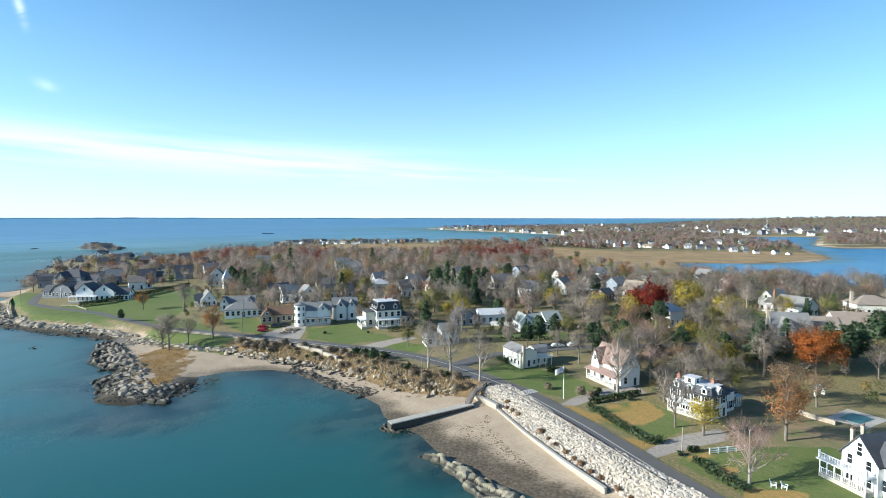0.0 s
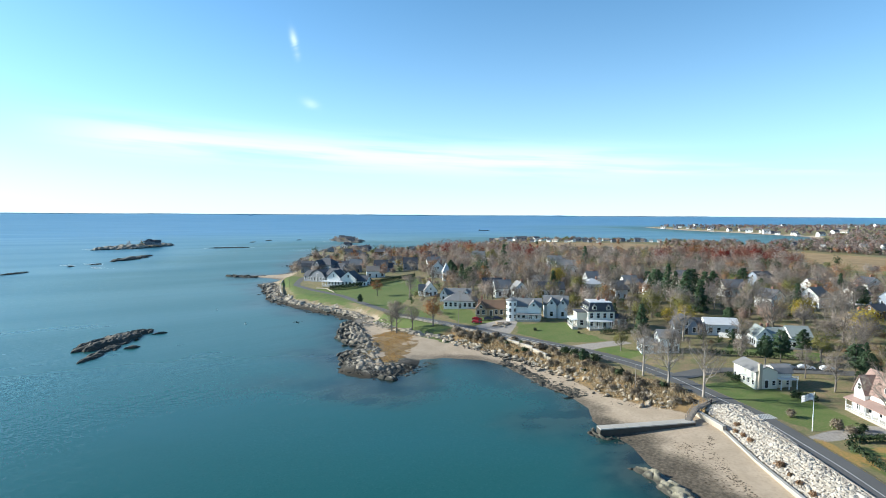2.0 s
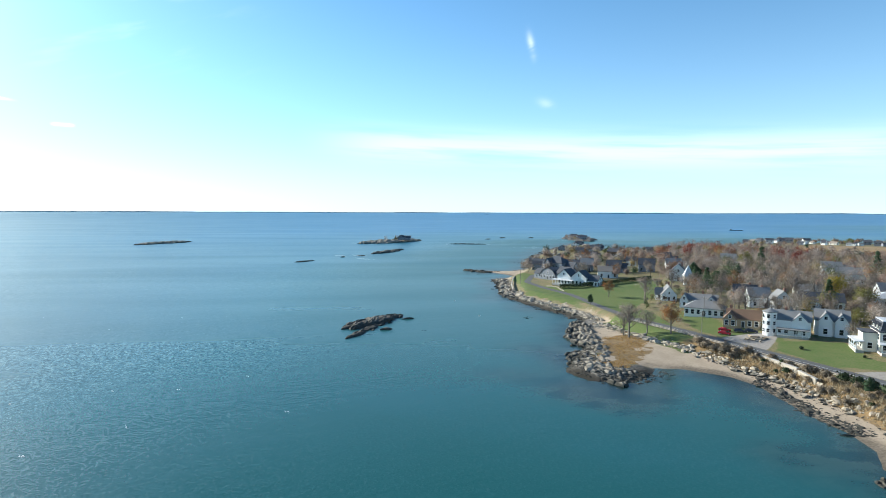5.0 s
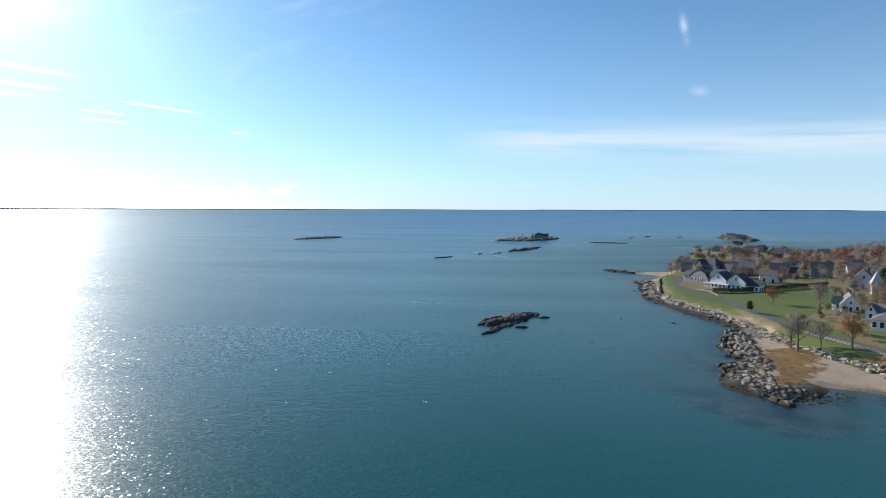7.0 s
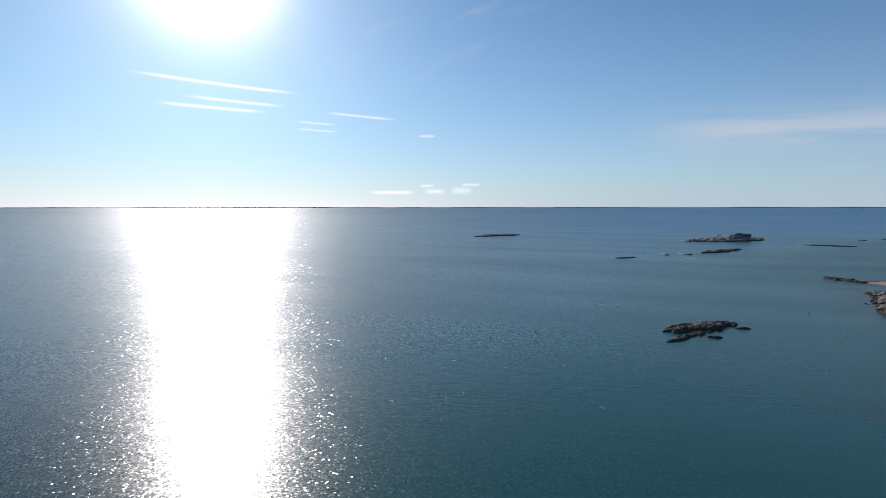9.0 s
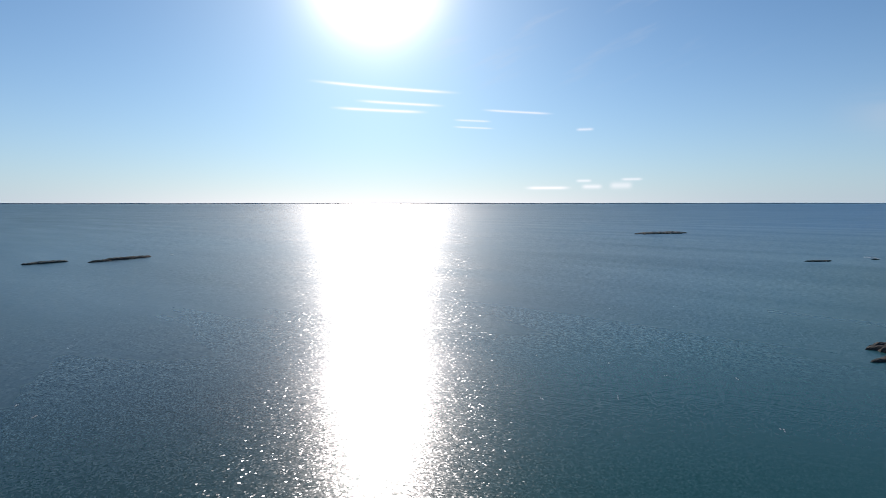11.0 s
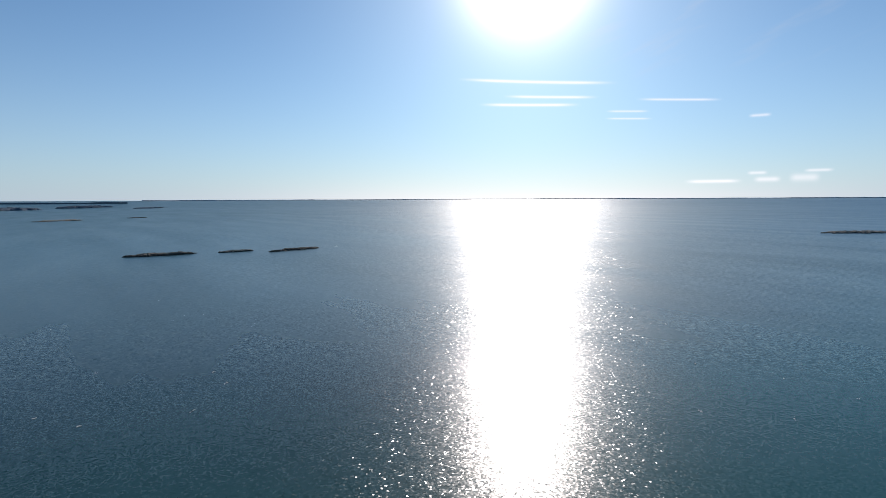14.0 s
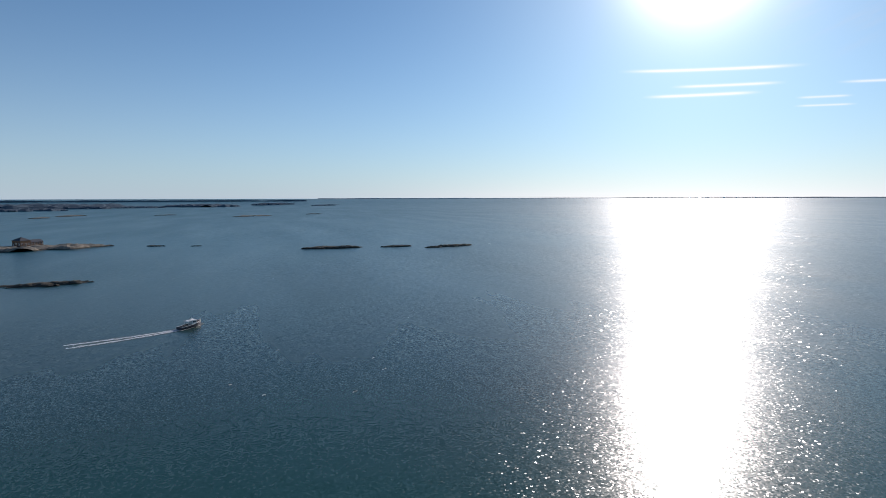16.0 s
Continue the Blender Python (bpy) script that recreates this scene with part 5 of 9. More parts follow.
def near_houses():
    # steep-gabled white house by the bottom of the road
    h = house("large white house with a steep slate gable and chimneys", 66.9, 80.0, 15, [Block(-5.5, 7.5, -2.9, 2.9, 4.9, 8.3, "gable", "x", over=0.4), Block(-4.4, -1.6, -4.3, -2.2, 5.3, 7.7, "gable", "y"), Block(1.4, 4.6, -4.3, -2.2, 4.9, 7.4, "gable", "y"), Block(1, 6, 2.5, 6, 3.6, 5.2, "gable", "y")], "white", "roof_dark", 2.6)
    h.scale = (0.94, 0.94, 0.97)
    for x, y, z in ((-3.2, 3.0, 8.0), (-1.8, 2.4, 8.6), (3.0, 0.3, 9.2)):
        chimney(h, x, y, 5, z, 0.5, "pale_wall")
    porch(h, -2.4, 5.4, -7.2, -5.5, 2.8, posts=7, roof="roof_flat", slope=0.1, flip=True)
    porch(h, -1.4, 1.3, -5.4, -4.4, 2.6, posts=3, roof="roof_flat", slope=0.1)
    g = Geo()
    g.box(-7.24, -2.45, 3.7, -7.08, 5.45, 3.8)
    rail = part("rail", g, M["trim"], h)
    for k in range(18):
        g = Geo()
        g.box(-7.2, -2.4 + k * 0.455, 2.95, -7.12, -2.33 + k * 0.455, 3.7)
        part("baluster", g, M["trim"], rail)
    for y in (-2.4, 1.5, 5.4):
        g = Geo()
        g.box(-7.28, y - 0.13, 2.9, -7.02, y + 0.13, 4.1)
        part("post", g, M["trim"], rail)
    for y in (-1.5, 1.5):
        window(h, -5.5, y, 3.4, -90, 0.8, 1.4)
    window(h, -5.5, 0, 5.9, -90, 0.7, 1.2)
    # three-storey house with a mansard roof and corner tower
    h = house("white and pale blue mansard house with black shutters", 54.2, 111.4, 33, [Block(-4.0, 2.0, -4.8, 5.6, 5.3, 7.1, "mansard"), Block(2.0, 7.0, -3.6, 2.2, 4.8, 5.0, "flat"), Block(7.0, 9.4, -2.6, 1.6, 3.4, 3.6, "flat")],
              "white", "roof_dark", 2.2, True, storey=2.5)
    h.scale = (0.9, 0.9, 0.88)
    for sy in (-2.8, 0.6, 4.0):
        dormer(h, -4.05, sy, 5.5, -90, 1.3, 1.2, 0.9, "white", "roof_flat")
    for sx in (-1.2,):
        dormer(h, sx, -4.85, 5.5, 0, 1.3, 1.2, 0.9, "white", "roof_flat")
    g = Geo()
    g.box(-3.6, -0.2, 6.9, -1.2, 2.2, 8.4)
    part("tower", g, M["white"], h)
    g = Geo()
    g.slab([(-3.9, -0.5, 8.55), (-0.9, -0.5, 8.55), (-0.9, 2.5, 8.55), (-3.9, 2.5, 8.55)], 0.25)
    part("tower_roof", g, M["roof_flat"], h)
    for turn, x, y in ((0, -2.4, -0.2), (-90, -3.6, 1), (90, -1.2, 1)):
        window(h, x, y, 7.3, turn, 0.8, 1.0)
    chimney(h, -2.4, 4.4, 6.6, 8.3)
    chimney(h, 0.6, -2.2, 6.6, 8.1)
    porch(h, -4, 5, -5.9, -4.0, 2.7, posts=5, roof="roof_flat", slope=0.2, flip=True)
    porch(h, 9.4, 11.4, -3.0, -0.6, 2.6, posts=3, roof="roof_flat", slope=0.1, railing=False)
    # long house with a faded red roof behind the big bare tree
    h = house("white house with a faded red gabled roof and veranda", 42.9, 132.6, 23, [Block(-3.4, 3.4, -6, 6, 5.4, 9.6, "gable", "y"), Block(-4.6, -1, 2.0, 5.4, 5.4, 8.8, "gable", "x"), Block(2.6, 5.4, -1, 4, 4.4, 6.8, "gable", "x")],
              "white", "roof_pink", 2.6)
    h.scale = (0.84, 0.84, 0.90)
    chimney(h, 0.2, 1.0, 8, 11.2, 1.0)
    dormer(h, -2.9, -2.2, 6.0, -90, 1.4, 1.3, 2.2, "white", "roof_pink")
    porch(h, -6.2, 6.2, -6.0, -3.4, 2.9, posts=7, roof="roof_pink", slope=0.9, flip=True)
    # small two-storey house behind the crossing
    h = house("cream two-storey house with a low grey roof and balconies", 21.4, 148, 25, [Block(-3.2, 3.4, -5.0, 6.0, 4.6, 6.0, "gable", "y"), Block(3.4, 8.2, -4.4, 1.4, 4.2, 5.8, "gambrel", "x")],
              "cream", "roof_grey", 2.0, storey=2.25, win=(0.9, 1.2))
    h.scale = (0.80, 0.80, 0.86)
    chimney(h, -2.2, -5.4, 0, 6.9, 0.9, "pale_wall")
    for sy in (-1.5, 2.0):
        g = Geo()
        g.box(-4.3, sy - 1.1, 2.35, -3.2, sy + 1.1, 2.5)
        floor_part = part("balcony", g, M["trim"], h)
        for k in range(8):
            g = Geo()
            g.box(-4.28, sy - 1.05 + k * 0.3, 2.5, -4.23, sy - 1.0 + k * 0.3, 3.3)
            part("baluster", g, M["trim"], floor_part)
        g = Geo()
        g.box(-4.3, sy - 1.1, 3.3, -4.2, sy + 1.1, 3.4)
        part("rail", g, M["trim"], floor_part)
    g = Geo()
    g.box(3.4, -6.6, 2.6, 8.7, -4.6, 2.8)
    floor_part = part("balcony", g, M["trim"], h)
    for k in range(16):
        g = Geo()
        g.box(3.45 + k * 0.34, -6.58, 2.8, 3.52 + k * 0.34, -6.52, 3.66)
        part("baluster", g, M["trim"], floor_part)
    g = Geo()
    g.box(3.4, -6.62, 3.66, 8.7, -6.5, 3.75)
    part("rail", g, M["trim"], floor_part)
    for k in range(3):
        g = Geo()
        g.box(3.5 + k * 2.4, -6.55, -0.3, 3.7 + k * 2.4, -6.35, 2.6)
        part("post", g, M["trim"], h)
    # two white gabled houses joined by a lower link
    h = house("white house with two green-grey gabled wings", 33, 190, 12, [Block(-9, -3.5, -4.5, 4.5, 4.0, 6.8, "gable", "y"), Block(2.4, 9.4, -5, 4.5, 4.6, 7.4, "gable", "x"), Block(-3.5, 2.4, -2.5, 4, 3.6, 6.4, "gable", "x")],
              "white", "roof_green", 2.2)
    h.scale = (0.82, 0.82, 0.86)
    porch(h, -8.8, -4.5, -6.3, -4.5, 2.4, posts=4, roof="roof_flat", slope=0.4, railing=False)
    chimney(h, -3.0, 2, 5, 7.6)
    chimney(h, -5.5, 1, 5, 7.6)
    h = house("white outbuilding with a pale low roof", 18, 203, 12, [Block(-5, 5, -4, 4, 3.6, 5.2, "gable", "x")], "white", "roof_flat", 2.2)
    # tall cream mansard house with porches
    h = house("tall cream house with a dark mansard roof and porches", -21.0, 198.0, 22, [Block(-4.6, 4.6, -4.2, 4.8, 6.2, 9.0, "mansard"), Block(4.6, 9.5, -1.6, 4.2, 3.2, 4.4, "hip"), Block(-8.0, -4.6, -2.0, 3.0, 5.4, 5.6, "flat")],
              "cream", "roof_dark", 1.9)
    for sx in (-2.4, 2.4):
        dormer(h, sx, -4.2, 6.5, 0, 1.4, 1.3, 0.9, "cream", "roof_dark")
    for sy in (-2.2, 0.3, 2.8):
        dormer(h, -4.6, sy, 6.5, -90, 1.4, 1.3, 0.9, "cream", "roof_dark")
    chimney(h, 0.5, 2.0, 8.8, 10.2)
    chimney(h, 3.0, 0.5, 8.8, 10.0)
    porch(h, -4.6, 3.0, -6.4, -4.2, 3.0, posts=6, roof="roof_flat", slope=0.2)
    porch(h, -4.0, 3.4, -10.0, -8.0, 3.0, posts=4, roof="roof_flat", slope=0.2, flip=True)
    # house with a round corner tower
    h = house("white house with a round corner turret and grey roofs", -48, 203, 14, [Block(-6.5, 6.0, -3.8, 4.6, 5.8, 8.6, "gable", "x"), Block(0.5, 5.0, -5.2, 1, 5.8, 8.2, "gable", "y")], "white", "roof_grey", 2.0)
    h.scale = (0.9, 0.9, 0.9)
    g = Geo()
    g.tube((-6.4, -3.4, -0.6), (-6.4, -3.4, 8.0), 2.2, 2.2, 14)
    part("turret", g, M["white"], h)
    g = Geo()
    g.tube((-6.4, -3.4, 8.0), (-6.4, -3.4, 8.35), 2.5, 2.5, 14)
    g.tube((-6.4, -3.4, 8.35), (-6.4, -3.4, 9.4), 2.3, 0.1, 14)
    part("turret_roof", g, M["roof_grey"], h)
    for lev in (0.9, 3.6, 6.1):
        for a in (-150, -100, -50):
            window(h, -6.4 + 2.2 * math.cos(radians(a)), -3.4 + 2.2 * math.sin(radians(a)), lev, a + 90, 0.9, 1.3)
    porch(h, -4, 5.5, -6.8, -5.2, 2.8, posts=6, roof="roof_grey", slope=0.3)
    chimney(h, -1.5, 0.5, 8, 9.6)
    h = house("white gabled house with grey roof beside the turreted one", -38.5, 211, 14, [Block(-4.5, 4.5, -3.5, 3.5, 5.2, 8.0, "gable", "x"), Block(-3.5, 0, -4.8, 0, 5.2, 7.6, "gable", "y"), Block(0.8, 4, -4.6, 0, 5.2, 7.4, "gable", "y")], "white", "roof_grey", 2.0)
    # blue cottage and the white house behind bare trees
    h = house("small blue cottage with a gambrel roof", 7, 199, 15, [Block(-3.6, 3.6, -3, 3, 3.0, 6.0, "gambrel", "y"), Block(0, 5, -2.4, 2.6, 3.0, 5.2, "gable", "x")], "blue_wall", "roof_dark", 2.0)
    h = house("white house with a low roof behind bare trees", -1, 170, 15, [Block(-6, 0, -3.5, 3.5, 3.2, 5.2, "hip", "x"), Block(0, 6.5, -3, 4, 5.2, 7.4, "gable", "x")], "white", "roof_grey", 2.1)
    h.scale = (0.85, 0.85, 0.85)
    # bright white hip-roofed house in the trees
    h = house("white hip-roofed house among trees", 82, 196, 30, [Block(-4, 4, -4, 4, 5.6, 8.2, "hip")], "white", "roof_flat", 2.2)
    # the cluster on the right by the river
    h = house("long white house with a pale grey gabled roof", 137, 214, 25, [Block(-4.5, 4.5, -9, 6, 4.6, 7.6, "gable", "y"), Block(-2, 8, 4, 11, 5.4, 8.8, "gable", "x")], "white", "roof_grey", 2.6)
    chimney(h, -2, 4, 6, 9.4)
    h = house("grey gabled house with white trim", 113, 176, -12, [Block(-5.5, 5.5, -4, 4, 4.4, 8.0, "gable", "x"), Block(-4.6, 0, -6, 0, 4.0, 7.0, "gable", "y")], "grey_shingle", "roof_grey", 2.4)
    chimney(h, -5.8, 0.5, 0, 8.6, 0.9, "pale_wall")
    h = house("low house with broad tan roofs", 130, 178, -12, [Block(-8, 0, -4, 4, 3.4, 6.0, "gable", "x"), Block(0, 8, -3, 5, 3.6, 6.2, "gable", "x")], "cream", "roof_tan", 2.4)
    h = house("low house with broad tan roofs", 142, 186, -14, [Block(-7, 7, -4, 4, 3.4, 6.0, "gable", "x")], "white", "roof_tan", 2.4)
    h = house("wide cream house with tan roofs by the river", 168, 212, -10, [Block(-7, 7, -5, 5, 4.6, 7.6, "hip", "x"), Block(5, 12, -6, 2, 4.4, 7.0, "gable", "x")], "cream", "roof_tan", 2.6)
    chimney(h, -6.5, 0, 0, 9.0, 0.9, "pale_wall")
    # the west side
    h = house("large white house with two steep gables and porches", -167.5, 258.5, 4, [Block(-6, 2, -4, 4, 5.0, 8.6, "gable", "y"), Block(2, 11, -3, 4, 4.8, 8.2, "gable", "y"), Block(11, 17, -2, 4, 3.4, 6.0, "gable", "x")], "white", "roof_dark", 1.9)
    porch(h, -8, 4, -6.5, -4, 2.8, posts=7, roof="roof_flat", slope=0.3)
    h = house("grey-shingled house with a broad gambrel roof", -192, 276, -8, [Block(-6, 6, -4, 4, 3.2, 7.0, "gambrel", "y"), Block(-12, -6, -3, 4, 3, 5.6, "gable", "x"), Block(6, 16, -3, 5, 4.4, 8, "gable", "x")], "grey_shingle", "roof_dark", 2.2)
    h = house("tall dark-shingled house with a hipped slate roof", -204, 300, -6, [Block(-9, 7, -5, 5, 7.4, 11.2, "hip", "x"), Block(7, 14, -3, 4, 5.0, 8.2, "gable", "x"), Block(-6, -1, -7, 0, 7.0, 10.2, "gable", "y")], "grey_shingle", "roof_dark", 2.4)
    chimney(h, 2, 1, 9.5, 12.4)
    porch(h, -9, 0, -7.4, -5, 2.8, posts=5, roof="roof_dark", slope=0.4)
    h = house("white house with a steep grey roof", -106, 243, 30, [Block(-4, 4, -5.5, 5.5, 3.4, 8.0, "gable", "y"), Block(-7, -3, -1.5, 2.5, 3.2, 6.4, "gable", "x")], "white", "roof_grey", 2.2)
    h.scale = (0.78, 0.78, 0.82)
    chimney(h, 0.5, 3, 7, 9.4, 0.9)
    h = house("white house with long grey-blue roofs", -88, 233, 15, [Block(-7, 8, -4, 4, 3.6, 6.4, "gable", "x"), Block(3, 8, -6, 0, 3.6, 6.2, "gable", "y"), Block(-9, -5, -5, 1, 3.6, 6.6, "gable", "y")], "white", "roof_grey", 2.2)
    h.scale = (0.82, 0.82, 0.85)
    chimney(h, 1, 0.5, 6, 7.8)
    h = house("low white house with a pale hipped roof", -80, 217, 15, [Block(-7, 7, -4, 4, 3.2, 5.8, "hip", "x")], "white", "roof_grey", 2.0)
    h = house("brown-shingled bungalow with a brown gabled roof", -64, 206, 15, [Block(-4, 6, -3.5, 3.5, 3.2, 5.8, "gable", "x"), Block(-5, -1, -5, 1, 3.0, 5.4, "gable", "y")], "tan_wall", "brown_wall", 2.0)
    chimney(h, -3, 1.5, 5, 7.0)


near_houses()

# houses among the trees: x, y, turn, width, depth, eaves, ridge, roof kind, wall, roof
MANY = (
    (-128, 306, 10, 9, 8, 5, 9.5, "gable", "white", "roof_dark"), (-117, 292, 20, 4, 4, 5, 10.5, "hip", "white", "roof_flat"), (-163, 340, 15, 10, 8, 5, 8.6, "gable", "grey_shingle", "roof_dark"),
    (-72, 252, 20, 8, 8, 4.6, 8, "gable", "white", "roof_grey"), (-63, 250, 20, 7, 7, 4.6, 8, "gable", "white", "roof_grey"), (-80, 262, 10, 9, 7, 4, 7.4, "gable", "cream", "roof_dark"),
    (-52, 263, 12, 15, 7, 3.6, 6.6, "gable", "white", "roof_dark"), (-62, 293, 10, 13, 8, 3.4, 6, "gable", "cream", "roof_grey"), (-34, 288, 15, 12, 8, 3.8, 6.4, "hip", "white", "roof_flat"),
    (-36, 302, 20, 7, 7, 5.2, 8.4, "gable", "white", "roof_grey"), (-20, 268, 25, 6, 8, 4.6, 8.2, "gable", "white", "roof_tan"), (-16, 290, 15, 7, 8, 5, 8.6, "gable", "cream", "roof_grey"),
    (-5, 285, 25, 6, 7, 4.4, 7.6, "gable", "white", "roof_grey"), (22, 306, 15, 9, 7, 4, 7, "gable", "white", "roof_tan"), (31, 296, 15, 11, 8, 4.6, 7.8, "gable", "cream", "roof_grey"),
    (50, 345, 20, 9, 8, 4.5, 8, "gambrel", "blue_wall", "roof_dark"), (42, 262, 30, 8, 8, 4.6, 7.8, "gable", "white", "roof_dark"), (60, 272, 30, 7, 9, 4.6, 8.2, "gable", "white", "roof_tan"),
    (79, 290, 25, 8, 9, 4.4, 7.4, "gable", "white", "roof_dark"), (92, 286, 20, 8, 8, 4.2, 7.2, "gable", "blue_wall", "roof_grey"), (90, 253, 30, 6, 9, 5, 8.6, "gable", "cream", "roof_tan"),
    (118, 310, 20, 8, 8, 4.2, 7, "gable", "white", "roof_dark"), (128, 305, 20, 8, 7, 4.2, 7.2, "gable", "blue_wall", "roof_dark"), (143, 300, 20, 8, 7, 4.2, 7.2, "gable", "white", "roof_tan"),
    (100, 347, 20, 9, 8, 4.2, 7.4, "gable", "white", "roof_dark"), (62, 225, 30, 8, 8, 3.6, 6.2, "gable", "tan_wall", "roof_tan"), (-60, 364, 10, 14, 9, 5.4, 8.6, "gable", "white", "roof_grey"),
    (-75, 402, 10, 10, 8, 5.4, 8.8, "gable", "white", "roof_grey"), (-215, 402, 20, 12, 9, 5, 8.6, "gable", "grey_shingle", "roof_dark"), (-213, 330, 10, 12, 8, 3.6, 6.6, "gable", "white", "roof_dark"),
    (-196, 322, 15, 8, 8, 4.8, 8.4, "gable", "grey_shingle", "roof_grey"), (-178, 325, 15, 9, 8, 4.6, 8, "gable", "blue_wall", "roof_dark"), (-258, 380, 20, 10, 9, 5, 9, "gable", "grey_shingle", "roof_dark"),
    (-168, 296, 20, 8, 8, 4.2, 7, "gable", "white", "roof_tan"), (-232, 335, -5, 14, 10, 6, 9.6, "hip", "grey_shingle", "roof_dark"), (-245, 410, 10, 11, 9, 5, 8.6, "gable", "grey_shingle", "roof_dark"),
    (-232, 372, 10, 11, 9, 5, 8.4, "gable", "white", "roof_dark"), (-276, 440, 15, 11, 9, 6, 9.6, "gable", "grey_shingle", "roof_dark"), (-250, 455, 0, 12, 9, 5.6, 9, "gable", "brown_wall", "roof_dark"),
    (-300, 500, 10, 12, 9, 6, 9.6, "gable", "grey_shingle", "roof_dark"), (-270, 510, 20, 12, 9, 5.6, 9, "gable", "white", "roof_dark"), (-320, 545, 15, 12, 10, 6, 9.6, "hip", "grey_shingle", "roof_dark"),
    (-190, 372, 15, 9, 8, 5, 8.6, "gable", "white", "roof_dark"), (-150, 350, 20, 9, 8, 5, 8.6, "gable", "white", "roof_grey"), (-372, 582, 10, 11, 9, 5, 8.5, "gable", "white", "roof_dark"),
    (-140, 420, 10, 10, 9, 5, 8.6, "gable", "cream", "roof_grey"), (10, 330, 20, 8, 8, 4.5, 8, "gable", "white", "roof_grey"), (70, 320, 20, 8, 8, 4.5, 7.6, "gable", "white", "roof_grey"),
    (160, 330, 20, 9, 8, 4.5, 7.6, "gable", "cream", "roof_grey"), (150, 285, 20, 9, 8, 4.5, 7.6, "gable", "white", "roof_tan"), (75, 250, 20, 6, 6, 3, 5.2, "gable", "brown_wall", "roof_dark"),
    (-262, 352, 15, 10, 8, 4.4, 8, "gambrel", "grey_shingle", "roof_dark"),     (-346, 515, 18, 10, 8, 4.6, 8, "gable", "grey_shingle", "roof_dark"),
    (-392, 622, 20, 10, 8, 4.4, 7.6, "gable", "grey_shingle", "roof_dark"), (-330, 570, 8, 11, 8, 4.6, 8, "hip", "grey_shingle", "roof_dark"),
    (-262, 552, 10, 10, 8, 4.8, 8.2, "gable", "white", "roof_dark"), (-236, 500, 12, 10, 8, 4.8, 8.2, "gable", "grey_shingle", "roof_dark"),     (-192, 436, 18, 10, 8, 4.8, 8.4, "gable", "white", "roof_dark"), (-172, 400, 14, 9, 8, 4.8, 8.4, "gable", "grey_shingle", "roof_dark"),     (-232, 318, 8, 9, 8, 4.6, 8, "gambrel", "grey_shingle", "roof_dark"),
)
WALL_WORD = {"white": "white", "cream": "cream", "grey_shingle": "grey-shingled", "blue_wall": "blue-grey", "tan_wall": "tan", "brown_wall": "brown-shingled"}
ROOF_WORD = {"roof_dark": "dark", "roof_grey": "grey", "roof_tan": "tan", "roof_flat": "pale", "roof_green": "green", "roof_pink": "red"}
for i, (x, y, turn, w, d, eave, ridge, kind, wall, roof) in enumerate(MANY):
    blocks = [Block(-w / 2, w / 2, -d / 2, d / 2, eave, ridge, kind, "x" if i % 4 else "y")]
    if i % 2 and w > 6:
        blocks.append(Block(w / 2 - 0.2, w / 2 + 3.4, -d / 2 + 1, d / 2 - 1, eave * 0.72, ridge * 0.78, "gable", "x"))
    h = house(f"{WALL_WORD[wall]} house with a {ROOF_WORD[roof]} {'hipped' if kind == 'hip' else 'gabled'} roof among trees", x, y, turn + 12, blocks, wall, roof, 3.0, panes=1, skip=(2,))
    if x < -170 and y > 330:
        h.scale = (0.76, 0.76, 0.76)
    if w > 6:
        chimney(h, w * 0.2, 0.3, ridge - 1.4, ridge + 0.8)

# ---- shore rocks, sea wall, pier ----
def tidal_rock(name, dry, dry2, wet_level, vary=0.15):
    """Rock that is dark with weed up to the tide mark and pale above it."""
    m = material(name, dry, 0.9, dry2, 0.35, 2.5, 0.7, 0.5, 1.5, vary=vary, island=0.15)
    nt = m.node_tree
    b = nt.nodes["Principled BSDF"]
    src = b.inputs["Base Color"].links[0].from_socket
    geo = nt.nodes.new("ShaderNodeNewGeometry")
    sep = nt.nodes.new("ShaderNodeSeparateXYZ")
    nt.links.new(geo.outputs["Position"], sep.inputs[0])
    n = nt.nodes.new("ShaderNodeTexNoise")
    n.inputs["Scale"].default_value = 0.5
    nt.links.new(geo.outputs["Position"], n.inputs["Vector"])
    ad = nt.nodes.new("ShaderNodeMath")
    ad.operation = "MULTIPLY_ADD"
    nt.links.new(n.outputs[0], ad.inputs[0])
    ad.inputs[1].default_value = -1.1
    nt.links.new(sep.outputs[2], ad.inputs[2])
    mr = nt.nodes.new("ShaderNodeMapRange")
    mr.inputs[1].default_value, mr.inputs[2].default_value, mr.inputs[3].default_value, mr.inputs[4].default_value = wet_level - 0.75, wet_level - 0.25, 1.0, 0.0
    nt.links.new(ad.outputs[0], mr.inputs[0])
    mx = nt.nodes.new("ShaderNodeMix")
    mx.data_type = "RGBA"
    nt.links.new(mr.outputs[0], mx.inputs[0])
    nt.links.new(src, mx.inputs[6])
    mx.inputs[7].default_value = (0.055, 0.05, 0.038, 1)
    nt.links.new(mx.outputs[2], b.inputs["Base Color"])
    return m


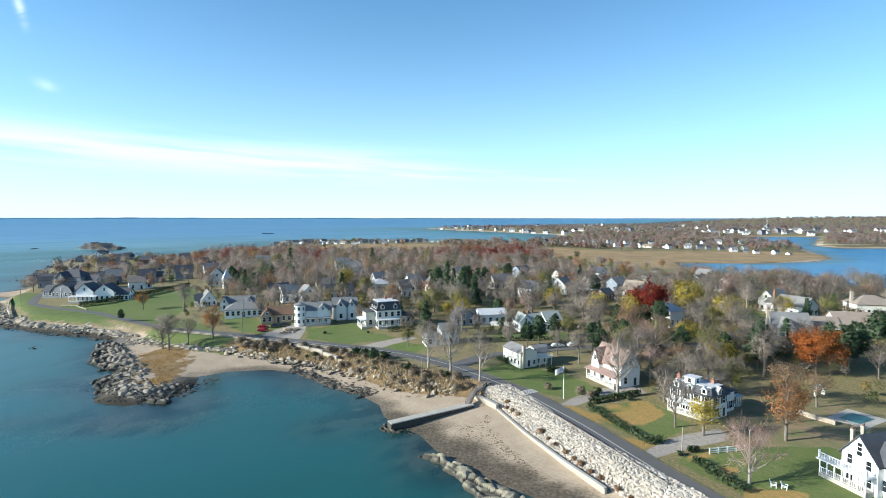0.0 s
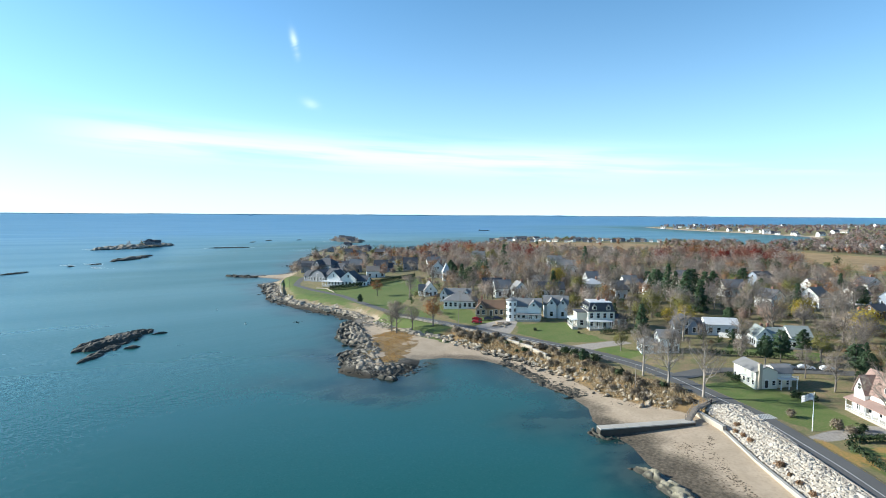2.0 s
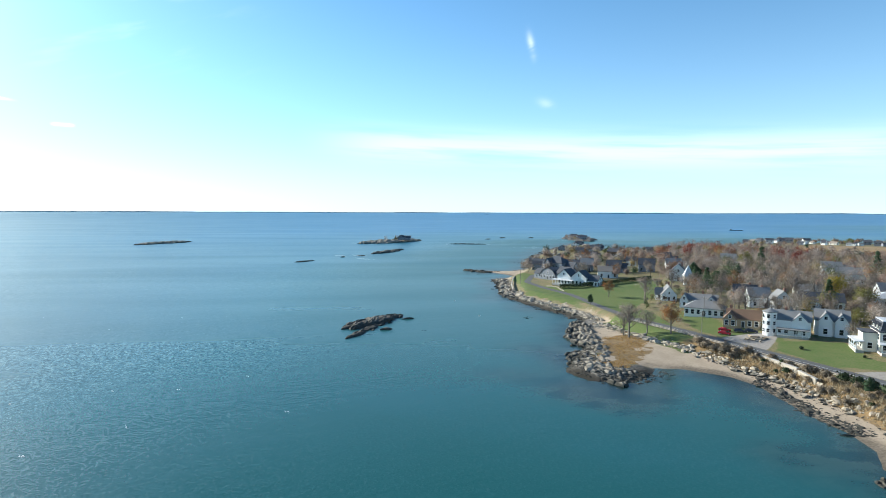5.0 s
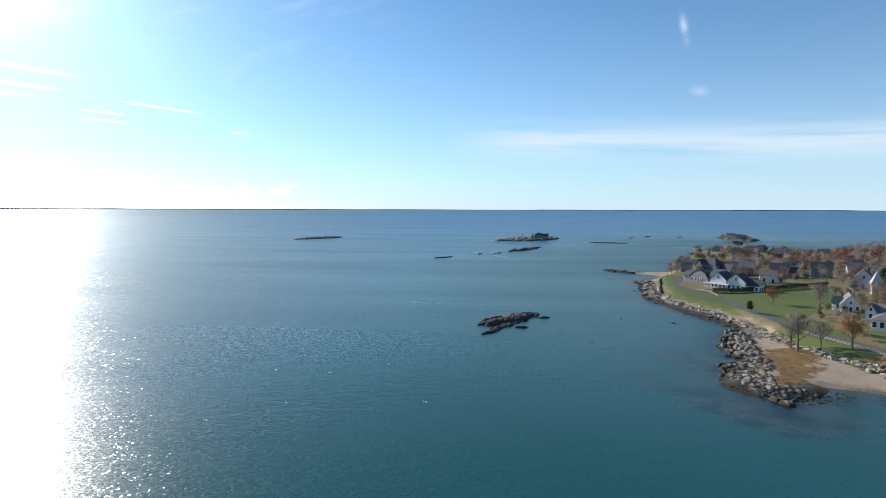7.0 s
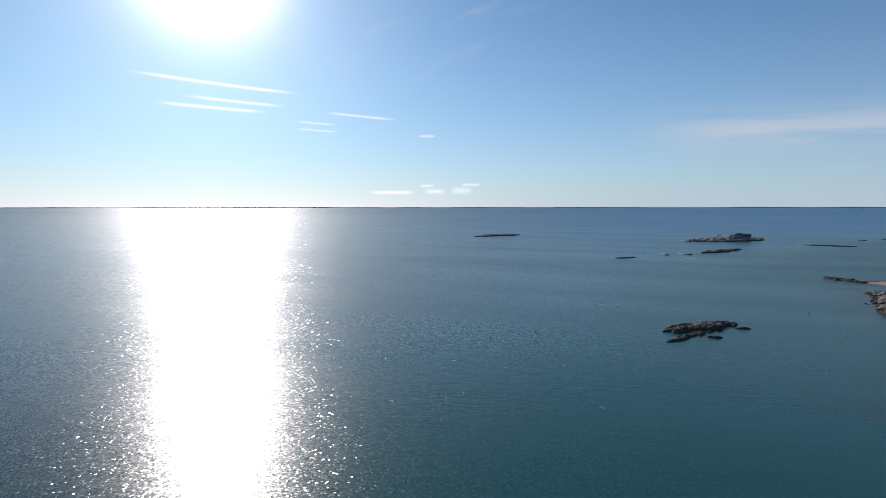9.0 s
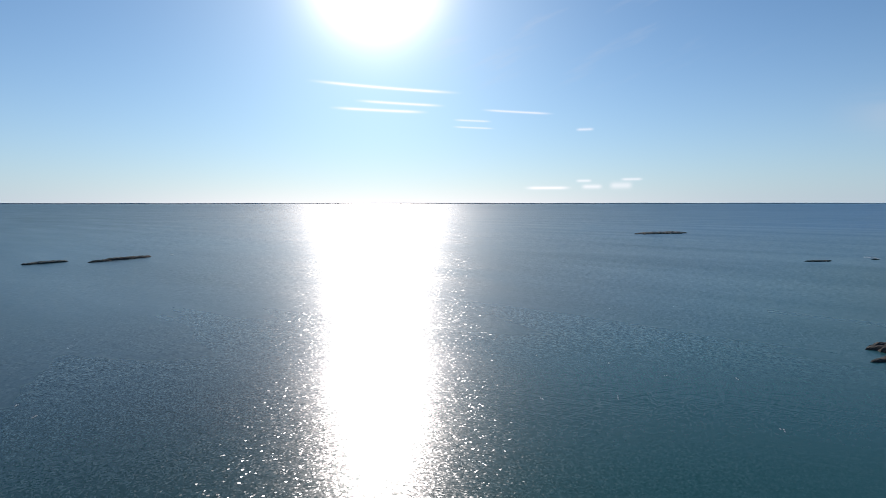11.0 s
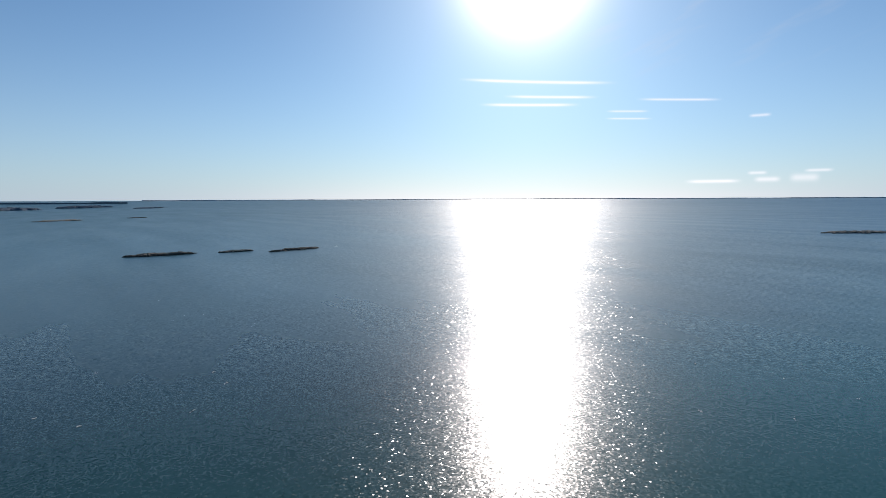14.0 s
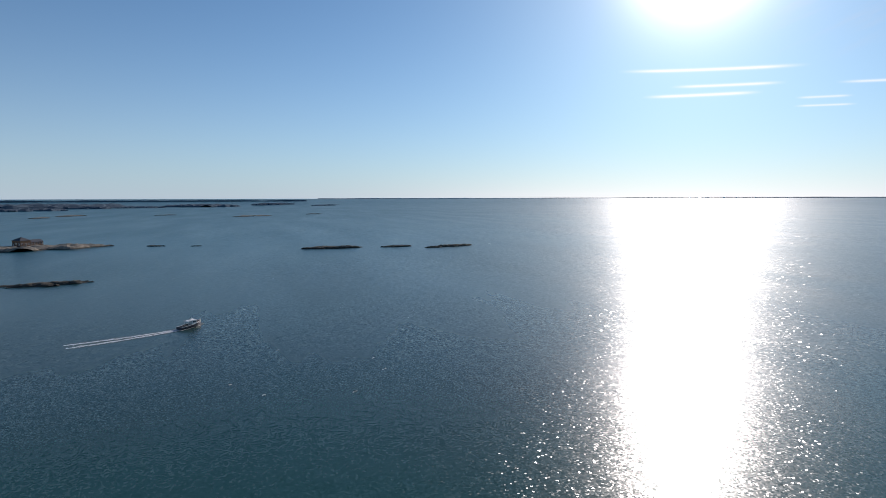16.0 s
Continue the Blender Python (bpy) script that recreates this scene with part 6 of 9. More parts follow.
M["tidal"] = tidal_rock("tidal_ledge", (0.37, 0.315, 0.24), (0.11, 0.092, 0.07), 0.75)
M["tidal_dark"] = tidal_rock("weedy_tidal_rock", (0.235, 0.195, 0.145), (0.095, 0.08, 0.062), 1.3)
M["tidal_olive"] = tidal_rock("olive_weeded_rock", (0.30, 0.265, 0.195), (0.115, 0.106, 0.058), 0.4)
M["tidal_pale"] = tidal_rock("pale_ledge", (0.43, 0.36, 0.27), (0.20, 0.165, 0.12), 0.8)


def stone_mesh(seed, mat, rough=0.28, sub=1, flat=1.0):
    """An angular boulder about 1 m across."""
    bm = bmesh.new()
    bmesh.ops.create_icosphere(bm, subdivisions=sub, radius=0.5)
    rng = random.Random(seed)
    cuts = [Vector((rng.gauss(0, 1), rng.gauss(0, 1), rng.gauss(0, 0.8))).normalized() for _ in range(8)]
    for v in bm.verts:
        for c in cuts:
            over = v.co.dot(c) - 0.27
            if over > 0:
                v.co -= c * over
        v.co += Vector((rng.gauss(0, 1), rng.gauss(0, 1), rng.gauss(0, 1))) * 0.05 * rough / 0.28
        v.co.z *= flat
    me = bpy.data.meshes.new("stone")
    bm.to_mesh(me)
    bm.free()
    me.materials.append(M[mat])
    return me


STONES = {k: [stone_mesh(i * 3 + 1, k, sub=2 if k != "riprap" else 1) for i in range(6)] for k in ("riprap", "tidal", "tidal_dark", "tidal_pale")}
CHIPS = [stone_mesh(i * 5 + 2, "tidal", sub=1) for i in range(5)]
rock_rng = random.Random(12)


def stone(parent, kind, x, y, z, s, squash=0.6, stretch_by=1.3, turn=None):
    ob = new("stone", rock_rng.choice(STONES[kind]))
    ob.parent = parent
    turn = rock_rng.uniform(0, 6.28) if turn is None else turn
    ob.matrix_local = Matrix.LocRotScale((x, y, z), Euler((rock_rng.gauss(0, 0.2), rock_rng.gauss(0, 0.2), turn)), (s * stretch_by, s, s * squash))
    return ob


def on_line(line, f):
    lens = [math.hypot(b[0] - a[0], b[1] - a[1]) for a, b in zip(line, line[1:])]
    d = f * sum(lens)
    for (a, b), n in zip(zip(line, line[1:]), lens):
        if d <= n or (a, b) == (line[-2], line[-1]):
            t = d / n
            return a[0] + (b[0] - a[0]) * t, a[1] + (b[1] - a[1]) * t, (b[0] - a[0]) / n, (b[1] - a[1]) / n
        d -= n


def ledge(label, line, n, width, kind, small, large, squash=0.55, sink=0.15, name="rock_ledge", grain=None, bed=0.2):
    """A run of separate stones along a line, up to width to either side of it."""
    root = thing(name, label, "rocks")
    for k in range(n):
        x, y, tx, ty = on_line(line, rock_rng.random())
        o = rock_rng.gauss(0, 0.45) * width
        x, y = x - ty * o, y + tx * o
        s = small + (large - small) * rock_rng.random() ** 2.2
        z = max(ground_z(x, y), -0.3 + bed)
        turn = None if grain is None else grain + rock_rng.gauss(0, 0.35)
        stone(root, kind, x, y, z - sink * s, s, squash * rock_rng.uniform(0.7, 1.3), rock_rng.uniform(1.0, 1.9), turn)
    # broken rubble between the larger stones
    bits = [], []
    for k in range(int(n * 3.2)):
        x, y, tx, ty = on_line(line, rock_rng.random())
        o = rock_rng.gauss(0, 0.5) * width
        x, y = x - ty * o, y + tx * o
        s = small * rock_rng.uniform(0.35, 1.1)
        turn = rock_rng.uniform(0, 6.28) if grain is None else grain + rock_rng.gauss(0, 0.4)
        m = Matrix.LocRotScale((x, y, max(ground_z(x, y), bed - 0.3) - 0.05 * s), Euler((rock_rng.gauss(0, 0.25), rock_rng.gauss(0, 0.25), turn)), (s * rock_rng.uniform(1.1, 2.4), s, s * 0.5))
        me = rock_rng.choice(CHIPS)
        base = len(bits[0])
        bits[0].extend(tuple(m @ v.co) for v in me.vertices)
        bits[1].extend(tuple(base + i for i in p.vertices) for p in me.polygons)
    g = Geo()
    g.v, g.f = bits
    tagged(part("rubble", g, M[kind], root), kind="stuff")
    return root


ledge("weed-dark boulders on the sand at the water's edge", [(17, 76), (9, 84), (2, 90), (-4, 98)], 34, 2.2, "tidal_dark", 0.4, 1.1, squash=0.45, grain=-0.75)
ledge("dark rocks round the end of the stone pier", [(-13, 112), (-11, 114), (-8, 108), (-5, 110)], 26, 1.6, "tidal_dark", 0.6, 1.8)
ledge("dark weedy rocks below the bluff", [(-18, 132), (-28, 141), (-38, 150), (-44, 156)], 120, 3.0, "tidal_dark", 0.8, 2.6)
ledge("pale boulders scattered on the bluff", [(4, 130), (-10, 136), (-26, 150), (-40, 160)], 250, 4.5, "tidal_pale", 0.4, 1.7, squash=0.85, sink=-0.1)
ledge("pale ledge rocks above the sandy cove", [(-38, 158), (-55, 166), (-70, 172), (-88, 178)], 140, 2.4, "tidal_pale", 0.9, 2.6, squash=0.7, sink=-0.05)
ledge("broken grey ledges of the rocky point", [(-64, 139), (-67, 131), (-74, 129), (-81, 132), (-86, 141), (-90, 151), (-99, 163)], 230, 5.0, "tidal_dark", 0.8, 3.2, squash=0.42, grain=0.9)
ledge("grey rocks on the inner side of the point", [(-63, 147), (-64, 140), (-68, 135), (-76, 134)], 80, 5.0, "tidal_dark", 0.8, 2.6, squash=0.45)
ledge("broken grey ledges of the rocky point", [(-100, 165), (-106, 174), (-112, 186), (-104, 184)], 120, 5.0, "tidal", 0.8, 3.2, squash=0.45, grain=0.9)
ledge("pale boulders along the edge of the lawn", [(-88, 178), (-98, 182), (-108, 192)], 70, 3.0, "tidal_pale", 0.7, 2.2, squash=0.7, sink=-0.05)
ledge("cream sloping ledges under the lawn", [(-112, 194), (-126, 203), (-150, 210), (-180, 222)], 150, 3.4, "tidal_pale", 0.9, 3.2, squash=0.55, sink=0.0, grain=0.25)
ledge("dark wet rocks along the waterline", [(-119, 190), (-130, 198), (-150, 204), (-176, 214)], 120, 2.6, "tidal_dark", 0.8, 3.0, squash=0.45)
ledge("brown ledges below the coast road", [(-180, 221), (-195, 234), (-214, 256), (-228, 268)], 170, 4.5, "tidal", 1.0, 3.4, squash=0.55, sink=0.0)
ledge("low jetty of dark rocks by the sand spit", [(-285, 298), (-274, 302), (-262, 310)], 60, 3.0, "tidal_dark", 1.0, 3.0)
ledge("dark rocks off the western shore", [(-290, 370), (-315, 412), (-350, 480), (-372, 520), (-390, 590)], 55, 6.0, "tidal_dark", 1.5, 5.0)
ledge("dark rocks just off the point", [(-137, 180), (-141, 184)], 14, 1.6, "tidal_dark", 0.8, 2.6, name="offshore_rocks")
ledge("half-sunken dark rocks off the point", [(-128, 180), (-126, 182)], 7, 1.5, "tidal_dark", 0.6, 1.6, name="offshore_rocks", bed=0.05)


def crag(label, poly, mat, top, cell=1.6, grain=0.9, seed=0, step=0.38, rag=1.6, foot=1.6, name="rock_outcrop", crack=0.9):
    """Bedrock that breaks into tilted blocks along its grain, with open joints, inside an outline."""
    xs, ys = np.arange(min(p[0] for p in poly) - 2, max(p[0] for p in poly) + 2, step), np.arange(min(p[1] for p in poly) - 2, max(p[1] for p in poly) + 2, step)
    X, Y = np.meshgrid(xs, ys)
    u = (X * math.cos(grain) + Y * math.sin(grain)) / (cell * 1.6) + (value_noise(X, Y, 4.0, seed + 1) - 0.5) * 0.7
    v = (-X * math.sin(grain) + Y * math.cos(grain)) / cell + (value_noise(X, Y, 3.0, seed + 2) - 0.5) * 0.7
    table = np.random.RandomState(seed + 70).rand(64, 64, 5)
    best, second, who = np.full(X.shape, 9.0), np.full(X.shape, 9.0), np.zeros(X.shape + (5,))
    du, dv = np.zeros(X.shape), np.zeros(X.shape)
    for i in (-1, 0, 1):
        for j in (-1, 0, 1):
            iu, iv = np.floor(u).astype(int) + i, np.floor(v).astype(int) + j
            t = table[iu % 64, iv % 64]
            a, b = u - iu - t[..., 0], v - iv - t[..., 1]
            d = np.hypot(a, b)
            near = d < best
            second = np.where(near, best, np.minimum(second, d))
            who, du, dv, best = np.where(near[..., None], t, who), np.where(near, a, du), np.where(near, b, dv), np.where(near, d, best)
    d = inside(poly, X, Y) + (value_noise(X, Y, 2.2, seed + 3) - 0.5) * rag * 2 + (who[..., 3] - 0.5) * rag
    body = smooth(0, foot, d)
    joint = smooth(0.20, 0.03, second - best)
    Z = -0.5 + body * (0.5 + top * (0.35 + 0.65 * who[..., 2]) + (who[..., 4] - 0.5) * 0.7 * dv * cell + (who[..., 3] - 0.5) * 0.3 * du * cell - crack * joint * min(1.0, top))
    Z[1:-1, 1:-1] = Z[1:-1, 1:-1] * 0.5 + (Z[:-2, 1:-1] + Z[2:, 1:-1] + Z[1:-1, :-2] + Z[1:-1, 2:]) * 0.125
    Z += (value_noise(X, Y, 0.8, seed + 5) - 0.5) * 0.30 * body
    Z += np.where(body > 0.02, np.maximum(0, heights(X, Y)[0] - 0.35) * 0.85, 0)
    me = grid_mesh(name, xs, ys, Z, M[mat])
    bm = bmesh.new()
    bm.from_mesh(me)
    bmesh.ops.delete(bm, geom=[p for p in bm.verts if p.co.z < -0.42], context="VERTS")
    for f in bm.faces:
        f.smooth = False
    bm.to_mesh(me)
    bm.free()
    return tagged(new(name, me), label, "rocks")


crag("weedy bedrock outcrop lying on the wet sand", [(-5.8, 97.7), (-3.5, 99.4), (0.6, 97.6), (5.1, 93.3), (9.1, 88.5), (13.2, 84.2), (15.5, 77), (11, 72), (5.6, 79.6), (3.3, 85.3), (0.6, 89.9), (-2.4, 95.6)], "tidal_olive", 1.0, 1.5, -0.75, 1, 0.26, 0.55, 1.3, crack=0.35)
crag("pale bedrock shelf at the root of the point", [(-119.5, 180.7), (-120.5, 191.8), (-105.5, 179.7), (-97.5, 168.8), (-84.4, 153.3), (-80, 147), (-96.4, 153.6), (-107.2, 163.3)], "tidal", 1.3, 2.0, 2.2, 2)
crag("dark jointed bedrock of the rocky point", [(-92.5, 139.3), (-94.5, 146), (-94, 153.0), (-85.1, 154.7), (-78.4, 144.8), (-74.3, 139.6), (-71, 141), (-67, 141.5), (-66, 136), (-65.8, 126.8), (-71.3, 125.3), (-79.2, 127.5), (-87, 133)], "tidal", 1.0, 1.7, 2.3, 3)
crag("low dark bedrock inside the point", [(-80, 150), (-75, 152), (-70, 149), (-67.5, 144), (-70, 140), (-75, 143)], "tidal_dark", 0.35, 1.3, 2.0, 11, 0.36, 0.8)
crag("low jetty of dark blocks by the sand spit", [(-289, 297), (-278, 294), (-264, 297), (-262, 303), (-274, 305), (-288, 303)], "tidal_dark", 1.3, 2.2, 0.3, 12, 0.6, 0.8)
crag("cream sloping bedrock under the lawn", [(-159.9, 220.0), (-158.3, 224.3), (-137.2, 213.5), (-127.4, 211.6), (-117.5, 203.0), (-113.0, 196.2), (-123.2, 197.0), (-131.5, 199.8), (-145.9, 207.0)], "tidal_pale", 0.9, 2.8, 2.7, 4, 0.5)
crag("dark weedy bedrock along the waterline", [(-159.6, 213.9), (-149.7, 208.4), (-134.9, 201.0), (-126.4, 199.1), (-120.2, 196.6), (-119.8, 190.4), (-130.1, 196.6), (-144.4, 203.3), (-156.5, 207.9)], "tidal_dark", 0.5, 1.9, 2.7, 5, 0.5)
crag("brown broken bedrock below the shore path", [(-230.3, 265.5), (-230.6, 276.1), (-222.8, 270.7), (-188.9, 234.5), (-169.7, 226.4), (-156.2, 219.4), (-150.2, 207.9), (-163.2, 212.5), (-181.7, 217.0), (-202.3, 236.7)], "tidal", 1.2, 2.6, 2.4, 6, 0.6)
crag("dark bedrock ledge below the bluff", [(-41.7, 156.2), (-36.4, 153.6), (-23.8, 140.3), (-13.9, 136.3), (-14.4, 131.4), (-21.9, 134.1), (-28.4, 138.1), (-35.9, 144.5)], "tidal", 0.55, 1.5, 2.45, 7, 0.34)
crag("pale bedrock ledge at the top of the small beach", [(-16, 135.4), (-10.0, 133.4), (-4.8, 130.0), (-1.0, 127.0), (-7.5, 127.6), (-13.2, 131.0)], "tidal_pale", 0.5, 1.2, 2.6, 8, 0.3, 0.6)
crag("pale bedrock above the sandy cove", [(-50.1, 167.8), (-41.0, 163.3), (-30.4, 156.7), (-28.0, 152.2), (-34.7, 153.8), (-41.4, 157.0), (-47.1, 161.6)], "tidal_pale", 0.6, 1.6, 2.5, 9, 0.36, 0.8)
crag("weed-hung rocks at the foot of the pier", [(-13.2, 119), (-11.5, 117), (-11.6, 114.2), (-10.2, 110.6), (-6.1, 112.7), (-5.8, 109.8), (-10.1, 107.8), (-13.3, 111.3)], "tidal_olive", 0.6, 0.9, 2.0, 10, 0.24, 0.8, 1.0)


def build_riprap():
    """The bank of dumped pale granite between the sea wall and the road."""
    foot = [(9.5, 128), (13, 119.5), (17, 106.5), (22, 93.5), (27, 83.5), (33, 72)]
    root = thing("riprap_bank", "bank of dumped pale granite blocks below the road", "rock bank")
    rest = []
    cells = []
    for k in range(185):
        for j in range(16):
            x, y, tx, ty = on_line(foot, (k + rock_rng.uniform(0.1, 0.9)) / 185)
            o = (j + rock_rng.uniform(0.1, 0.9)) * 0.45
            cells.append((x - ty * o, y + tx * o))
    for i, (x, y) in enumerate(sorted(cells, key=lambda c: c[1])):
        s, z = rock_rng.uniform(0.5, 0.95) * (1.35 if rock_rng.random() < 0.12 else 1.0), ground_z(x, y)
        if i < 290:
            stone(root, "riprap", x, y, z + 0.06, s, 0.75, 1.2)
        else:
            rest.append(Matrix.LocRotScale((x, y, z + 0.06), Euler((rock_rng.gauss(0, 0.3), rock_rng.gauss(0, 0.3), rock_rng.uniform(0, 6.28))), (s * 1.2, s, s * 0.75)))
    g = Geo()
    for m in rest:
        me = rock_rng.choice(STONES["riprap"])
        n = len(g.v)
        g.v += [tuple(m @ v.co) for v in me.vertices]
        g.f += [tuple(n + i for i in p.vertices) for p in me.polygons]
    tagged(part("rubble", g, M["riprap"], root), kind="stuff")


build_riprap()


def wall_run(name, line, thick, top, bottom, mat, label, cap=None):
    g = Geo()
    for (ax, ay), (bx, by) in zip(line, line[1:]):
        n = Vector((-(by - ay), bx - ax)).normalized() * thick / 2
        g.slab([(ax - n.x, ay - n.y, top), (bx - n.x, by - n.y, top), (bx + n.x, by + n.y, top), (ax + n.x, ay + n.y, top)], top - bottom)
    ob = tagged(part(name, g, M[mat]), label, "wall", kind="structure")
    if cap:
        g = Geo()
        for (ax, ay), (bx, by) in zip(line, line[1:]):
            n = Vector((-(by - ay), bx - ax)).normalized() * (thick / 2 + 0.08)
            g.slab([(ax - n.x, ay - n.y, top + cap), (bx - n.x, by - n.y, top + cap), (bx + n.x, by + n.y, top + cap), (ax + n.x, ay + n.y, top + cap)], cap)
        part("coping", g, M["concrete"], ob)
    return ob


wall_run("sea_wall", [(7.2, 127.5), (12.2, 119)], 0.7, 2.3, 0.2, "pale_wall", "pale concrete sea wall at the head of the beach", 0.2)
wall_run("sea_wall", [(12.2, 118.6), (16.2, 105.8), (21.2, 92.8), (25.6, 83)], 0.45, 1.6, 0.2, "pale_wall", "low pale concrete sea wall along the beach", 0.15)
wall_run("retaining_wall", [(-49, 171.5), (-42, 167), (-36.5, 163)], 0.6, 3.9, 1.2, "pale_wall", "white retaining wall above the cove", 0.12)
wall_run("retaining_wall", [(-36, 162.4), (-31, 157)], 0.6, 3.5, 1.2, "pale_wall", "white retaining wall above the cove", 0.12)
wall_run("shore_wall", [(-186, 231), (-200, 247), (-216, 268), (-224, 280)], 0.5, 2.9, 2.0, "pale_wall", "pale stone wall along the lawn's seaward edge")


wall_run("causeway", [(612, 885), (660, 862), (730, 856)], 12, 2.6, -0.5, "pale_wall", "low beige causeway wall across the river mouth")


def build_pier():
    a, b = Vector((-11.2, 111.2)), Vector((6.6, 121.4))
    t = (b - a).normalized()
    n = Vector((-t.y, t.x)) * 0.95
    root = thing("stone_pier", "low stone pier with a pale concrete top", "pier")
    g = Geo()
    g.slab([(*(a - n), 1.24), (*(b - n), 1.79), (*(b + n), 1.79), (*(a + n), 1.24)], 2.3)
    part("wall", g, M["pier_stone"], root)
    for k in range(7):
        p, q = a + (b - a) * (k / 7 + 0.002), a + (b - a) * ((k + 1) / 7 - 0.002)
        z0, z1 = 1.42 + 0.55 * k / 7, 1.42 + 0.55 * (k + 1) / 7
        m = n * 1.06
        g = Geo()
        g.slab([(*(p - m), z0), (*(q - m), z1), (*(q + m), z1), (*(p + m), z0)], 0.22)
        part("slab", g, M["concrete"], root)


build_pier()


def build_ramp():
    """The footway that climbs from the pier to the road."""
    root = thing("beach_ramp", "narrow weathered timber footway with rails above the pier", "ramp")
    line = [Vector((5.6, 120.9, 2.02)), Vector((7.4, 126.6, 3.1)), Vector((11.2, 131.6, 3.75))]
    for a, b in zip(line, line[1:]):
        n = Vector((-(b.y - a.y), b.x - a.x, 0)).normalized()
        g = Geo()
        g.slab([a - n * 0.55, b - n * 0.55, b + n * 0.55, a + n * 0.55], 0.5)
        part("footway", g, M["wood"], root)
        for side in (-0.5, 0.5):
            for h in (0.5, 0.95):
                g = Geo()
                g.tube(a + n * side + Vector((0, 0, h)), b + n * side + Vector((0, 0, h)), 0.045, 0.045, 6)
                part("rail", g, M["wood"], root)
            for k in range(5):
                p = a.lerp(b, k / 4) + n * side
                g = Geo()
                g.box(p.x - 0.05, p.y - 0.05, p.z - 0.1, p.x + 0.05, p.y + 0.05, p.z + 1.0)
                part("post", g, M["wood"], root)


build_ramp()


def wrack_line():
    """Dried weed and small stones left by the tide along the beach."""
    rng = np.random.RandomState(61)
    tris = []
    for line, n, wide in (([(9.5, 116), (9, 109), (11.5, 100), (16, 90), (20.5, 80)], 420, 0.55), ([(5.5, 112), (5, 105), (9, 96), (13.5, 88)], 420, 1.7)):
        for k in range(n):
            x, y, tx, ty = on_line(line, rng.rand())
            o = rng.normal(0, wide)
            x, y = x - ty * o, y + tx * o
            z, r, an = ground_z(x, y) + 0.02, rng.uniform(0.05, 0.17), rng.uniform(0, 6.28)
            ring = [(x + r * 1.5 * math.cos(an + b), y + r * math.sin(an + b), z) for b in (0, 2.1, 4.2)]
            top = (x, y, z + r * 0.6)
            tris += [[ring[i], ring[(i + 1) % 3], top] for i in range(3)]
    M["wrack"] = material("dry_weed", (0.16, 0.12, 0.08), 0.95, (0.07, 0.055, 0.04), 2.0, 9.0, 0.6, island=0.4)
    tagged(new("wrack_line", tri_mesh("wrack_line", np.array(tris), M["wrack"])), "dark dried weed and pebbles strewn along the sand", "seaweed", kind="stuff")


wrack_line()


# ---- islets ----
def islet(name, label, a, b, width, height, mat="tidal", seed=0, bulge=0.5):
    """A low rocky islet from a to b."""
    a, b = Vector(a), Vector(b)
    t = b - a
    L = t.length
    t.normalize()
    nx, ny = (max(20, int(L / 0.9)), 26) if L < 60 else (max(14, int(L / 2.2) if L < 160 else 60), 18)
    rng = np.random.RandomState(seed + 40)
    us, vs = np.linspace(-0.05, 1.05, nx), np.linspace(-1.1, 1.1, ny)
    U, V = np.meshgrid(us, vs)
    prof = np.clip(1 - (2 * np.abs(U - 0.5)) ** 2.2, 0, 1)
    wob = value_noise(U * L, V * width + seed * 31, max(3.0, L / 9), seed) - 0.5
    body = np.clip(prof * (0.75 + 0.8 * wob) - np.abs(V + 0.35 * wob) ** 1.4 * 0.85, -0.35, 1)
    fine = (value_noise(U * L, V * width, max(1.3, L / 40), seed + 3) - 0.5) * 1.0 + (value_noise(U * L, V * width, max(3, L / 16), seed + 6) - 0.5) * 0.6
    Z = height * np.sign(body) * np.abs(body) ** bulge + np.where(body > 0, fine * height * 0.55, 0) - 0.1
    me = grid_mesh(name, us, vs, Z, M[mat])
    co = np.stack([a.x + t.x * U * L - t.y * V * width / 2, a.y + t.y * U * L + t.x * V * width / 2, Z + lift(math.hypot(a.x, a.y))], -1)
    me.vertices.foreach_set("co", co.reshape(-1, 3).astype(np.float32).ravel())
    me.polygons.foreach_set("use_smooth", np.zeros(len(me.polygons), bool))
    me.update()
    return tagged(new(name, me), label, "islet")


